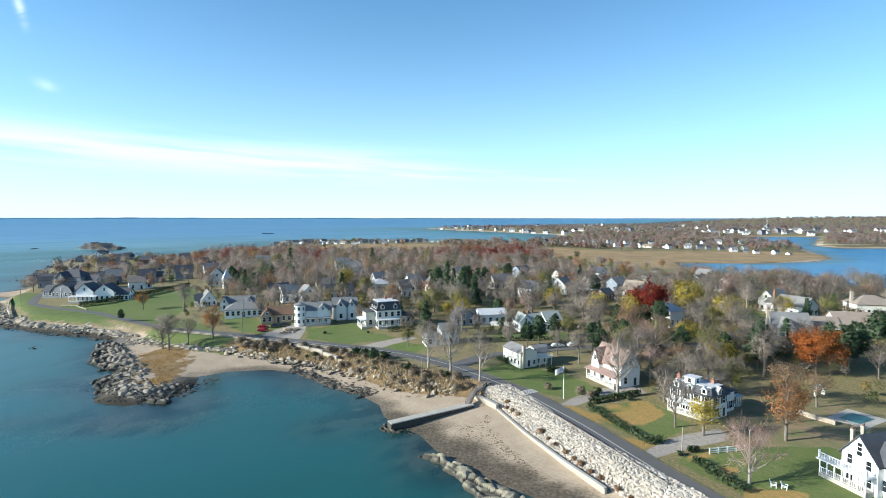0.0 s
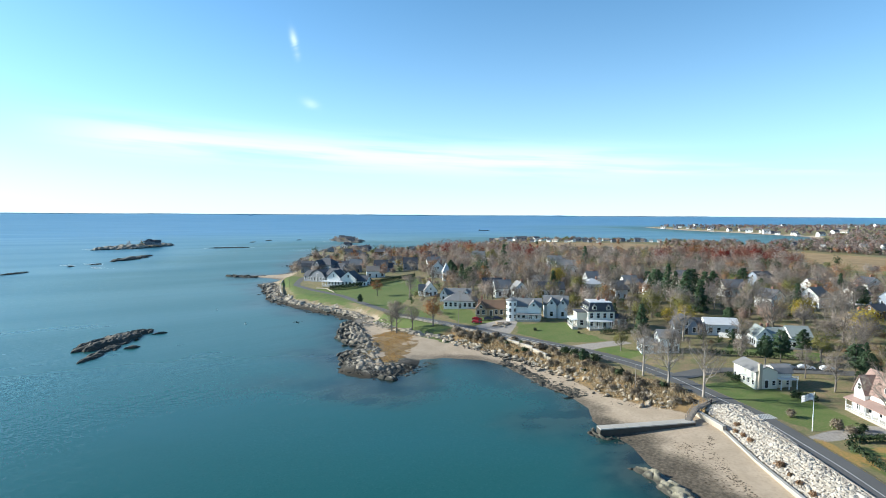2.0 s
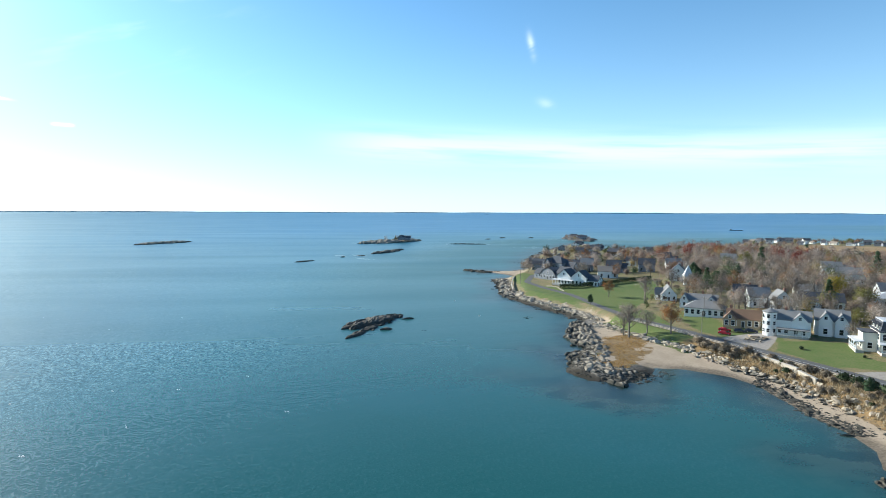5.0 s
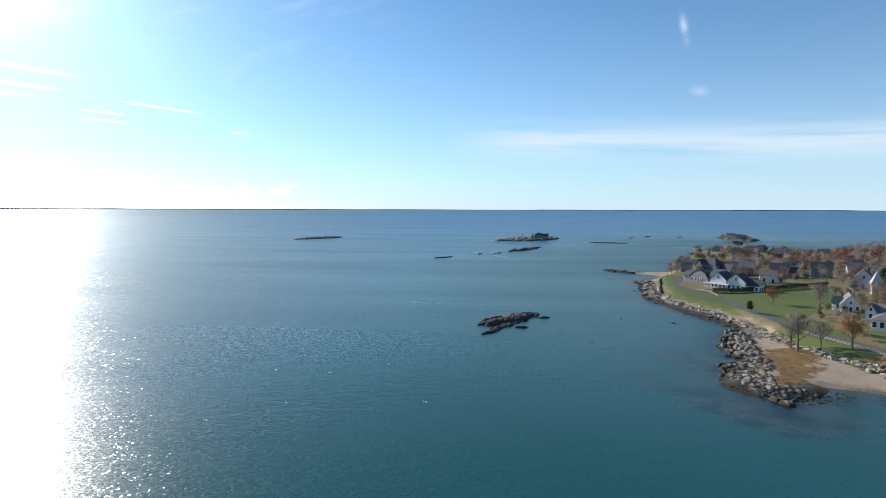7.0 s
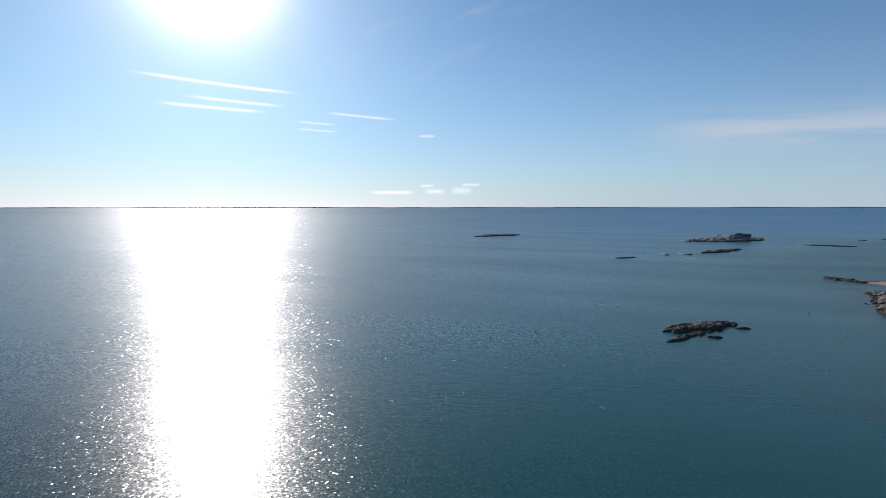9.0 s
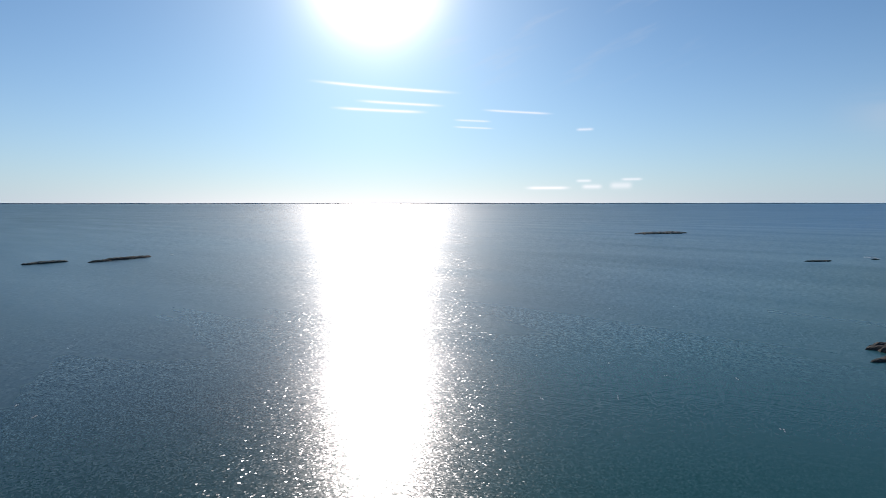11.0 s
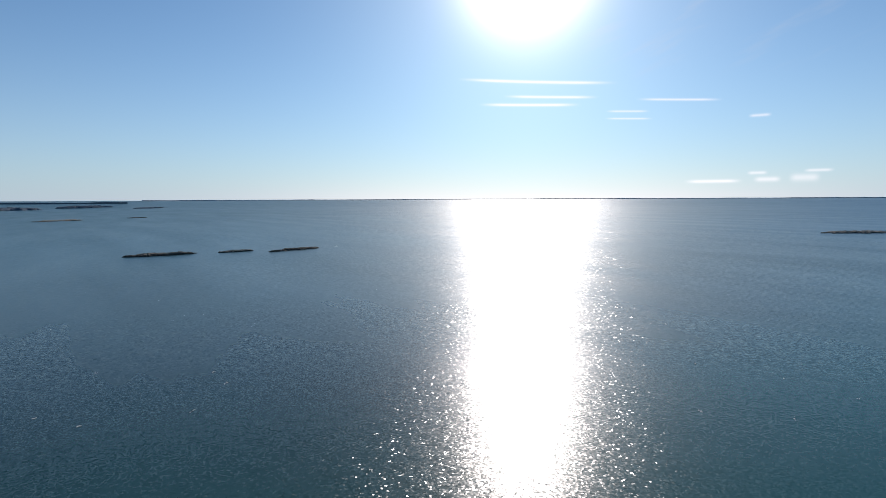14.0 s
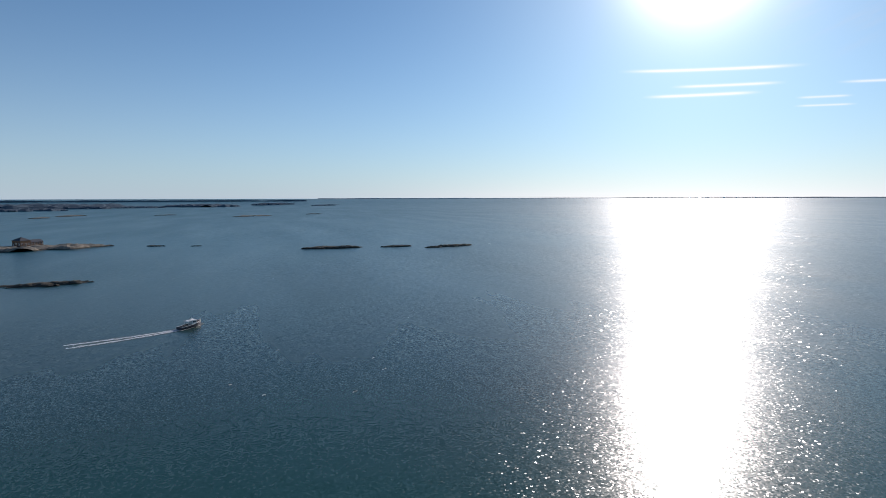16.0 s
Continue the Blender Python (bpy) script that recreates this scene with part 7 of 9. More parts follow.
# blue haze is painted over the green of these distant trees
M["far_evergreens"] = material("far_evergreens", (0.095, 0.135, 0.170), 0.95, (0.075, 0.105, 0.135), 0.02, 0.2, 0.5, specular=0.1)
ROCKY = "low dark rocky islet in the sea"
islet("rocky_islet", "near rocky islet with weed-dark ledges", (-172, 112), (-180, 147), 13, 1.7, "tidal_dark", 1)
islet("rocky_islet", "narrow dark ledge beside the near islet", (-158, 104), (-171, 131), 5, 1.0, "tidal_dark", 2)
for p, q, w, h, s in (((-162, 122), (-160, 127), 3, 0.9, 3), ((-172, 141), (-170, 146), 2.5, 0.7, 4), ((-466, 340), (-502, 414), 16, 2.4, 5), ((-454, 314), (-456, 326), 5, 1.0, 6),
                      ((-453, 294), (-456, 302), 4, 0.8, 7), ((-548, 532), (-508, 570), 8, 1.2, 8), ((-604, 676), (-608, 690), 8, 1.2, 9), ((-619, 730), (-622, 748), 8, 1.2, 10),
                      ((-587, 770), (-588, 784), 8, 1.2, 11), ((-802, 198), (-840, 286), 26, 3.2, 12), ((-434, 234), (-440, 258), 6, 1.0, 13), ((-82, -336), (-118, -322), 13, 1.8, 14),
                      ((-238, -526), (-249, -512), 6, 1.3, 15), ((-262, -493), (-270, -486), 4, 0.8, 16), ((-303, -386), (-349, -353), 15, 2.3, 17), ((-358, -340), (-384, -325), 8, 1.8, 18),
                      ((-376, -303), (-428, -286), 11, 1.8, 19), ((-505, -1600), (-592, -1650), 30, 3, 20), ((-757, -1218), (-872, -1217), 22, 3, 21), ((-60, -346), (-95, -340), 6, 0.8, 22),
                      ((-700, -1500), (-760, -1490), 20, 2, 23), ((-420, -1500), (-470, -1520), 20, 2.4, 24), ((-1000, -1240), (-1050, -1230), 14, 2, 25)):
    islet("rocky_islet", ROCKY, p, q, w, h, "tidal_dark" if s % 3 else "tidal", s)
islet("house_islet", "rocky islet that carries a large dark house", (-632, 440), (-655, 575), 46, 4.6, "tidal", 30)
islet("house_islet", "low rocky islet with a dark house on it", (-80, -606), (-222, -555), 40, 4.2, "tidal", 31)
islet("house_islet", "low dark islet crowded with trees and houses", (-450, 745), (-560, 850), 50, 3.6, "dark_rock", 32)
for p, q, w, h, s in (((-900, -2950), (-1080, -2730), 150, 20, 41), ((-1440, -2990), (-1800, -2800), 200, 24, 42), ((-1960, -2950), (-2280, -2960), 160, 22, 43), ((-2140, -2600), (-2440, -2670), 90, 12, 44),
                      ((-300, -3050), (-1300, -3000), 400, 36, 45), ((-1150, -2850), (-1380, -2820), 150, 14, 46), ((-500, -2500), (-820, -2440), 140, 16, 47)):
    islet("wooded_islet", "far low wooded islet with blue haze in its colour", p, q, w, h * 0.62, "far_evergreens", s, 0.35)

# ---- far houses ----
def far_house(label, wall, roof, w, d, eave, ridge, kind="gable"):
    root = thing("far_house", label, "house", group="houses along the far shores")
    b = Block(-w / 2, w / 2, -d / 2, d / 2, eave, ridge, kind, "x")
    g = Geo()
    b.walls(g)
    part("wall", g, M[wall], root)
    g = Geo()
    b.roof(g)
    part("roof", g, M[roof], root)
    for k in range(2):
        local(part("window", box_mesh("window", "pane", (-0.7, -0.05, 0, 0.7, 0.05, 1.6)), None, root), -w / 4 + k * w / 2, -d / 2, eave - 2.3)
    return root


FAR_KINDS = [far_house("white two-storey shore house with a grey roof", "white", "roof_grey", 12, 9, 5.6, 8.8), far_house("white shore house with a dark roof", "white", "roof_dark", 11, 9, 5.2, 8.4),
             far_house("low cream shore house with a tan roof", "cream", "roof_tan", 13, 9, 3.4, 6.4), far_house("grey shore house with a dark roof", "grey_shingle", "roof_dark", 11, 9, 5.4, 8.6)]
far_rng = random.Random(7)
spots = []
for (ax, ay), (bx, by), n, wide in (((-300, 800), (-255, 900), 6, 10), ((-262, 868), (-110, 930), 24, 62), ((-110, 945), (0, 955), 9, 34), ((250, 800), (410, 715), 12, 26), ((360, 720), (420, 640), 6, 8),
                                    ((140, 960), (330, 860), 9, 25), ((330, 880), (540, 850), 8, 30), ((330, 1440), (230, 1680), 8, 20), ((225, 1700), (0, 2150), 12, 25), ((650, 1330), (1050, 1580), 30, 70),
                                    ((620, 1000), (900, 1330), 8, 30), ((800, 1350), (1300, 1600), 16, 90), ((300, 1600), (1200, 2200), 22, 250), ((-40, 2300), (900, 2700), 12, 200), ((920, 830), (1150, 1000), 10, 30)):
    for k in range(n):
        f = (k + far_rng.uniform(0.2, 0.8)) / n
        o = far_rng.gauss(0, 0.5) * wide
        L = math.hypot(bx - ax, by - ay)
        spots.append((ax + (bx - ax) * f - (by - ay) / L * o, ay + (by - ay) * f + (bx - ax) / L * o))
used, FAR_HOMES = set(), []
for x, y in spots:
    z, d, *_ = heights(np.array([x]), np.array([y]))
    if d[0] < 3:
        continue
    FAR_HOMES.append((x, y))
    i = far_rng.choice((0, 0, 1, 1, 2, 3, 3))
    s = far_rng.uniform(0.42, 0.9) * (1.0 if y < 1200 else 1.7)
    m = Matrix.Translation((x, y, float(z[0]))) @ Matrix.Rotation(radians(far_rng.uniform(-35, 35)), 4, "Z")
    ob = copy_thing(FAR_KINDS[i], m) if i in used else FAR_KINDS[i]
    ob.matrix_world = m
    ob.scale = (s, s, s)
    used.add(i)
for i, ob in enumerate(FAR_KINDS):
    if i not in used:
        ob.matrix_world = Matrix.Translation((-200, 940, ground_z(-200, 940)))




# ---- woods and garden trees ----
HOMES = [(o.matrix_world.translation.x, o.matrix_world.translation.y) for o in scene.collection.objects if o.get("category") == "house" and o.name[:3] != "far"]
HOMES_AT = np.array(HOMES + FAR_HOMES)


def open_ground(x, y, home=7.5, road=5.5, clear=24):
    """Where a tree may stand: 0 no, 1 yes, for arrays of points."""
    _, d, u, marsh, _ = heights(x, y)
    ok = (d > 10) & (u > 7) & (marsh < 0.2)
    ok &= (along(ROAD, x, y) > road) & (along(BACK_ROAD, x, y) > road - 1)
    ok &= np.min(np.hypot(x[:, None] - HOMES_AT[:, 0], y[:, None] - HOMES_AT[:, 1]), 1) > home
    # gardens stay open on the seaward side of each house
    for hx, hy in HOMES + FAR_HOMES:
        n = math.hypot(hx, hy)
        ux, uy = -hx / n, -hy / n
        t, o = (x - hx) * ux + (y - hy) * uy, np.abs((x - hx) * uy - (y - hy) * ux)
        ok &= ~((t > 0) & (t < (clear if n < 600 else 90)) & (o < (5.5 if n < 1200 else 9)))
    for poly in LAWNS + GRAVEL:
        ok &= inside(poly, x, y) < -0.5
    return ok


def jittered(x0, x1, y0, y1, step, seed):
    rng = np.random.RandomState(seed)
    X, Y = np.meshgrid(np.arange(x0, x1, step), np.arange(y0, y1, step))
    X, Y = X.ravel() + rng.uniform(0, step, X.size), Y.ravel() + rng.uniform(0, step, X.size)
    return X, Y, rng


def garden_trees():
    X, Y, rng = jittered(-250, 190, 92, 312, 11.5, 3)
    X2, Y2, _ = jittered(48, 190, 92, 225, 8.0, 6)
    X, Y = np.concatenate([X, X2]), np.concatenate([Y, Y2])
    ok = open_ground(X, Y, 8.0, clear=13)
    placed = [(o.location.x, o.location.y) for o in scene.collection.objects if o.get("category") == "tree"]
    for x, y in zip(X[ok], Y[ok]):
        r = math.hypot(x, y)
        if r > 325 or x / y > 0.86 or min(math.hypot(px - x, py - y) for px, py in placed) < 5.0:
            continue
        placed.append((x, y))
        # few trees over the western lawns and by the coast
        if x < -90 and rng.rand() < 0.30 or (x < -150 and y < 285):
            continue
        if x < 15 and y < 172 and rng.rand() < 0.7:
            continue
        k = rng.rand()
        kind = ("bare" if k < 0.54 else "pale" if k < 0.70 else "brown" if k < 0.76 else "reddish" if k < 0.80 else "russet" if k < 0.84 else "olive" if k < 0.89 else
                "yellow" if k < 0.91 else "pine" if k < 0.96 else "spruce")
        if 66 < x < 112 and 84 < y < 131 and rng.rand() < 0.85:
            continue
        if x > 100 and y < 222 and rng.rand() < 0.55:
            continue
        if math.hypot(x - 91, y - 129) < 9 or (x < 74 and 48 < x and y < 112):
            continue
        if x > 50 and y < 225:
            k = rng.rand()
            kind = "pine" if k < 0.08 else "spruce" if k < 0.10 else "bare" if k < 0.66 else "brown" if k < 0.76 else "olive" if k < 0.84 else "reddish" if k < 0.92 else "yellow"
        near_house = np.min(np.hypot(HOMES_AT[:, 0] - x, HOMES_AT[:, 1] - y)) < 12
        plant(kind, x, y, rng.uniform(6, 9) if near_house and y < 250 else rng.uniform(8, 12.5))


garden_trees()


def woods(name, label, X, Y, rng, per, size, tall, palette, trunks=True, thin=0.30, shorter=None):
    """Far trees as one body of foliage: each tree a loose crown of many small sprays, tinted tree by tree."""
    n = len(X)
    Z = heights(X, Y)[0]
    H = tall * rng.uniform(0.55, 1.15, n) * (0.7 + 0.55 * value_noise(X, Y, 45, 51))
    if shorter is not None:
        H = H * shorter
    R = H * rng.uniform(0.36, 0.54, n)
    tint = rng.rand(n)
    u = rng.normal(0, 1, (n, per, 3))
    u /= np.linalg.norm(u, axis=2)[..., None]
    rad = rng.rand(n, per, 1) ** 0.45
    lump = 0.72 + 0.4 * np.sin(u[..., :1] * 3.7 + tint[:, None, None] * 40) * np.cos(u[..., 1:2] * 4.3 + tint[:, None, None] * 23)
    c = u * rad * lump * np.stack([R, R, H * 0.42], -1)[:, None, :] + np.stack([X, Y, Z + H * 0.60], -1)[:, None, :]
    ways = u.reshape(-1, 3) * 0.35 + [0, 0, 0.2]
    tris = leaf_tris(rng, c.reshape(-1, 3), ways, 1, size, thin, scatter=0.1)
    tcol = np.repeat(tint, per)
    mids = np.repeat(np.stack([X, Y, Z + H * 0.5], -1), per, 0)
    if trunks:
        e = np.stack([X, Y, Z - 0.3], -1)
        t = np.stack([e + [-0.16, 0, 0], e + [0.16, 0, 0], e + np.stack([0 * H, 0 * H, H * 0.8], -1)], 1)
        t2 = np.stack([e + [0, -0.16, 0], e + [0, 0.16, 0], e + np.stack([0 * H, 0 * H, H * 0.8], -1)], 1)
        tris, tcol, mids = np.concatenate([tris, t, t2]), np.concatenate([tcol, np.full(2 * n, -1.0)]), np.concatenate([mids, e, e])
    me = tri_mesh(name, tris, palette, mids)
    at = me.attributes.new("tint", "FLOAT", "FACE")
    at.data.foreach_set("value", tcol.astype(np.float32))
    return tagged(new(name, me), label, "woods", kind="stuff")


def woods_material(stops):
    m = material("autumn_woods", (0.2, 0.16, 0.13), 0.9, (0.12, 0.1, 0.08), 0.05, 0.6, 0.5, island=0.06, specular=0.1)
    nt = m.node_tree
    b = nt.nodes["Principled BSDF"]
    at = nt.nodes.new("ShaderNodeAttribute")
    at.attribute_name = "tint"
    ramp = nt.nodes.new("ShaderNodeValToRGB")
    ramp.color_ramp.interpolation = "CONSTANT"
    while len(ramp.color_ramp.elements) < len(stops):
        ramp.color_ramp.elements.new(1.0)
    for el, (pos, col) in zip(ramp.color_ramp.elements, stops):
        el.position, el.color = pos, (*col, 1)
    nt.links.new(at.outputs["Fac"], ramp.inputs[0])
    old = b.inputs["Base Color"].links[0].from_socket
    sc = nt.nodes.new("ShaderNodeVectorMath")
    sc.operation = "MULTIPLY"
    nt.links.new(ramp.outputs[0], sc.inputs[0])
    div = nt.nodes.new("ShaderNodeVectorMath")
    div.operation = "DIVIDE"
    nt.links.new(old, div.inputs[0])
    div.inputs[1].default_value = (0.16, 0.13, 0.105)
    nt.links.new(div.outputs[0], sc.inputs[1])
    nt.links.new(sc.outputs[0], b.inputs["Base Color"])
    return let_through(m, 0.32)


WOODS = woods_material([(0.0, (0.284, 0.232, 0.195)), (0.16, (0.327, 0.280, 0.242)), (0.32, (0.251, 0.195, 0.160)), (0.48, (0.355, 0.303, 0.260)), (0.62, (0.293, 0.213, 0.171)), (0.74, (0.317, 0.180, 0.104)),
                        (0.81, (0.313, 0.247, 0.123)), (0.86, (0.190, 0.195, 0.089)), (0.90, (0.071, 0.100, 0.054))])
RED_WOODS = woods_material([(0.0, (0.215, 0.050, 0.040)), (0.22, (0.235, 0.105, 0.075)), (0.5, (0.270, 0.190, 0.150)), (0.75, (0.320, 0.262, 0.222))])
# aerial haze is mixed into these crown colours, greyer and more mauve
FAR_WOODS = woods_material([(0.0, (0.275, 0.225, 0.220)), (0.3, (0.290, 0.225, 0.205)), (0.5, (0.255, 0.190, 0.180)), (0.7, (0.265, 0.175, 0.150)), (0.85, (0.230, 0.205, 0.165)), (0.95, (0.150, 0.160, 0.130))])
MID_WOODS = woods_material([(0.0, (0.300, 0.240, 0.212)), (0.3, (0.265, 0.200, 0.176)), (0.55, (0.330, 0.275, 0.240)), (0.72, (0.300, 0.165, 0.125)), (0.82, (0.260, 0.225, 0.150)), (0.91, (0.110, 0.130, 0.080))])


THICKET = woods_material([(0.0, (0.26, 0.22, 0.18)), (0.35, (0.22, 0.15, 0.09)), (0.5, (0.16, 0.16, 0.07)), (0.68, (0.10, 0.13, 0.05)), (0.80, (0.30, 0.23, 0.08)), (0.88, (0.07, 0.10, 0.05))])


def build_woods():
    X, Y, rng = jittered(-420, 330, 215, 1000, 8.2, 8)
    r = np.hypot(X, Y)
    keep = open_ground(X, Y, 8.0) & (X / Y < 0.9)
    west = smooth(-0.42, -0.52, X / Y)
    back = smooth(520, 600, r)
    chance = 0.8 * (1 - 0.42 * west) * (1 - 0.55 * back) * np.where((X > 95) & (r > 375), 0.12, 1.0)
    chance = np.where(r > 780, 0.75, chance)
    chance = np.where(inside(FIELD, X, Y) > 0, 0.03, chance)
    keep &= (rng.rand(len(X)) < chance) & ((r > 322) | ((Y > 212) & (X > -95) & (rng.rand(len(X)) < np.where(Y > 240, 0.75, 0.4))))
    keep &= ~((X < -130) & (Y < 285))
    short = (1 - 0.28 * west) * (1 - 0.45 * back) * np.where((X > 100) & (Y > 285), 0.7, 1.0)
    red = (np.abs(X - 45) < 50) & (np.abs(Y - 490) < 50)
    rust = (np.abs(X + 165) < 70) & (np.abs(Y - 480) < 80) & (rng.rand(len(X)) < 0.45)
    a = keep & ~red & ~rust
    label = "late autumn woods, mostly bare grey-brown trees"
    front = a & (r < 470)
    woods("woods", label, X[front], Y[front], rng, 620, 0.95, 13.5, WOODS, thin=0.15, shorter=short[front])
    front = a & (r >= 470)
    woods("woods", label, X[front], Y[front], rng, 240, 1.5, 13.0, WOODS, thin=0.22, shorter=short[front])
    a = keep & (red | rust)
    woods("woods", "patch of woods in dark red and russet leaf", X[a], Y[a], rng, 200, 1.6, 14, RED_WOODS, thin=0.2, shorter=short[a])
    X, Y, rng = jittered(80, 900, 640, 1320, 11, 9)
    keep = open_ground(X, Y, 9) & (X / Y < 0.9) & (rng.rand(len(X)) < 0.75)
    woods("woods", "autumn trees round the far side of the marsh", X[keep], Y[keep], rng, 90, 2.2, 12, MID_WOODS)
    X, Y, rng = jittered(-150, 3200, 1300, 3600, 42, 10)
    keep = open_ground(X, Y, 9) & (X / Y < 0.9) & (rng.rand(len(X)) < 0.8)
    woods("woods", "distant autumn woods with haze in their colours", X[keep], Y[keep], rng, 60, 4.5, 10, FAR_WOODS, False)
    X, Y, rng = jittered(200, 4400, 3400, 5400, 85, 11)
    keep = open_ground(X, Y, 9) & (X / Y < 0.9)
    woods("woods", "distant autumn woods with haze in their colours", X[keep], Y[keep], rng, 40, 9, 9, FAR_WOODS, False)
    # thickets between the gardens
    X, Y, rng = jittered(46, 175, 108, 222, 4.6, 14)
    keep = open_ground(X, Y, 6.5, clear=12) & (X / Y < 0.9) & (value_noise(X, Y, 16, 33) + 0.3 * rng.rand(len(X)) > 0.48)
    keep &= ~((X > 66) & (X < 112) & (Y < 114))
    woods("thicket", "tangled thickets of bare and half-green shrubs between gardens", X[keep], Y[keep], rng, 170, 0.75, 5.0, THICKET, False, thin=0.16)
    X, Y, rng = jittered(-130, 60, 160, 330, 5.4, 15)
    keep = open_ground(X, Y, 6.5, clear=9) & (value_noise(X, Y, 18, 36) + 0.3 * rng.rand(len(X)) > 0.66) & ~((X > -62) & (Y < 176))
    woods("thicket", "dark garden shrubs and bare thickets among the houses", X[keep], Y[keep], rng, 150, 0.7, 4.2, THICKET, False, thin=0.2)
    # trees on the inhabited islets
    rng = np.random.RandomState(3)
    for cx, cy, dx, dy, sy, n, base in ((-508, 800, -96, 92, 0.05, 30, 0.2), (-650, 530, -23, 70, 0.06, 10, 2.0)):
        f, o = np.clip(rng.normal(0, 0.22, n), -0.42, 0.42), rng.normal(0, 1, n) * sy
        X, Y = cx + dx * f - dy * o, cy + dy * f + dx * o
        per = 60
        u = rng.normal(0, 1, (n, per, 3))
        c = u * 1.4 + np.stack([X, Y, np.full(n, base + 3.5)], -1)[:, None]
        me = tri_mesh("islet_trees", leaf_tris(rng, c.reshape(-1, 3), u.reshape(-1, 3), 1, 1.6, 0.5), WOODS)
        at = me.attributes.new("tint", "FLOAT", "FACE")
        at.data.foreach_set("value", np.repeat(rng.rand(n) * 1.0, per).astype(np.float32))
        tagged(new("islet_trees", me), "dark scrubby trees on the islet", "trees", kind="stuff")


build_woods()


# houses on the islets
h = house("large dark-shingled house on a rocky islet", -634, 520, 50, [Block(-8, 8, -5, 5, 5.2, 9, "hip"), Block(8, 18, -4, 4, 3.6, 7, "gable", "x"), Block(-4, 2, -7, 0, 5.2, 8.4, "gable", "y")], "grey_shingle", "roof_dark", 3.0, base=3.4, panes=1)
h.scale = (0.74, 0.74, 0.8)
h = house("dark house with a bright end wall on a low islet", -160, -588, -160, [Block(-6, 3, -5, 5, 4.8, 7.8, "hip"), Block(3, 15, -4, 4, 3.0, 4.8, "gable", "x")], "brown_wall", "roof_dark", 3.0, base=3.0, panes=1)
for x, y in ((-492, 785), (-522, 812), (-476, 770)):
    house("dark shingled cottage on a wooded islet", x, y, 30, [Block(-5, 5, -4, 4, 3.4, 6, "gable")], "grey_shingle", "roof_dark", 3.0, base=2.4, panes=1)

# ---- grass and brush on the banks ----
def tufts(name, label, X, Y, rng, per, size, mat, spread=0.5, sink=0.05):
    """Standing dry grass as one body of thin blades."""
    z = np.array([ground_z(x, y) for x, y in zip(X, Y)])
    c = np.repeat(np.stack([X, Y, z - sink], -1), per, 0) + rng.normal(0, spread, (len(X) * per, 3)) * [1, 1, 0]
    d = rng.normal(0, 0.45, c.shape) + [0, 0, 1]
    d /= np.linalg.norm(d, axis=1)[:, None]
    s = np.cross(d, rng.normal(0, 1, c.shape))
    s /= np.linalg.norm(s, axis=1)[:, None]
    ln = size * rng.uniform(0.5, 1.4, (len(c), 1))
    tris = np.stack([c - s * 0.05 - s * ln * 0.06, c + s * 0.05 + s * ln * 0.06, c + d * ln], 1)
    tagged(new(name, tri_mesh(name, tris, M[mat])), label, "grass", kind="stuff")


def bank_cover():
    rng = np.random.RandomState(17)
    X, Y, _ = jittered(-95, 12, 125, 195, 0.85, 18)
    _, d, u, _, rocky = heights(X, Y)
    edge = along(UPLAND[6:15], X, Y)
    thick = value_noise(X, Y, 5, 41) + 0.4 * value_noise(X, Y, 1.8, 42)
    ok = (u > 0.8) & (u < 11) & (edge < 12) & (thick > 0.5) & (along(ROAD, X, Y) > 4.2) & (X > -62)
    tufts("dry_grass", "tall dead tan grass on the bluff", X[ok], Y[ok], rng, 12, 0.75, "dead_grass")
    ok = (inside(DRY_SPIT, X, Y) + (thick - 0.8) * 9 > 0.5) & (value_noise(X, Y, 2.2, 47) + rng.rand(len(X)) * 0.5 > 0.62)
    tufts("salt_grass", "golden brown salt grass on the point", X[ok], Y[ok], rng, 11, 0.35, "gold_grass")
    # brush along the top of the bank
    for k in range(75):
        f = rng.rand()
        x, y, tx, ty = on_line(UPLAND[6:13], f)
        o = rng.uniform(1.5, 9.5)
        x, y = x - ty * -o, y + tx * -o
        x, y = x + rng.normal(0, 0.8), y + rng.normal(0, 0.8)
        if along(ROAD, np.array([x]), np.array([y]))[0] < 4.4:
            continue
        green = rng.rand() < 0.12
        plant("bush" if green else "brush", x, y, rng.uniform(0.9, 2.0), rng.uniform(0.9, 1.4))
    for x, y in ((-60, 171), (-57, 170), (-63, 173), (-54, 171), (-66, 175), (-58, 174), (-51, 172.5), (-44, 169.5), (-39, 166), (-34, 163), (-30, 161)):
        plant("brush", x, y, rng.uniform(1.8, 2.8), 1.3)
    for x, y in ((-20, 157), (-23, 159), (-26, 160.5), (-17, 155)):
        plant("bush", x, y, 2.4, 1.2)
    for x, y in ((13.6, 118), (14.6, 116), (15.6, 113.5), (14, 120), (18.8, 104), (19.6, 101), (20.4, 98.5), (21.6, 95.5), (22.6, 93), (23.4, 91), (24.4, 88.5), (25.4, 86.5), (27, 83), (28.2, 80.5)):
        plant("redbush", x + 0.5, y + 0.2, rng.uniform(0.7, 1.1), rng.uniform(0.8, 1.1))


bank_cover()


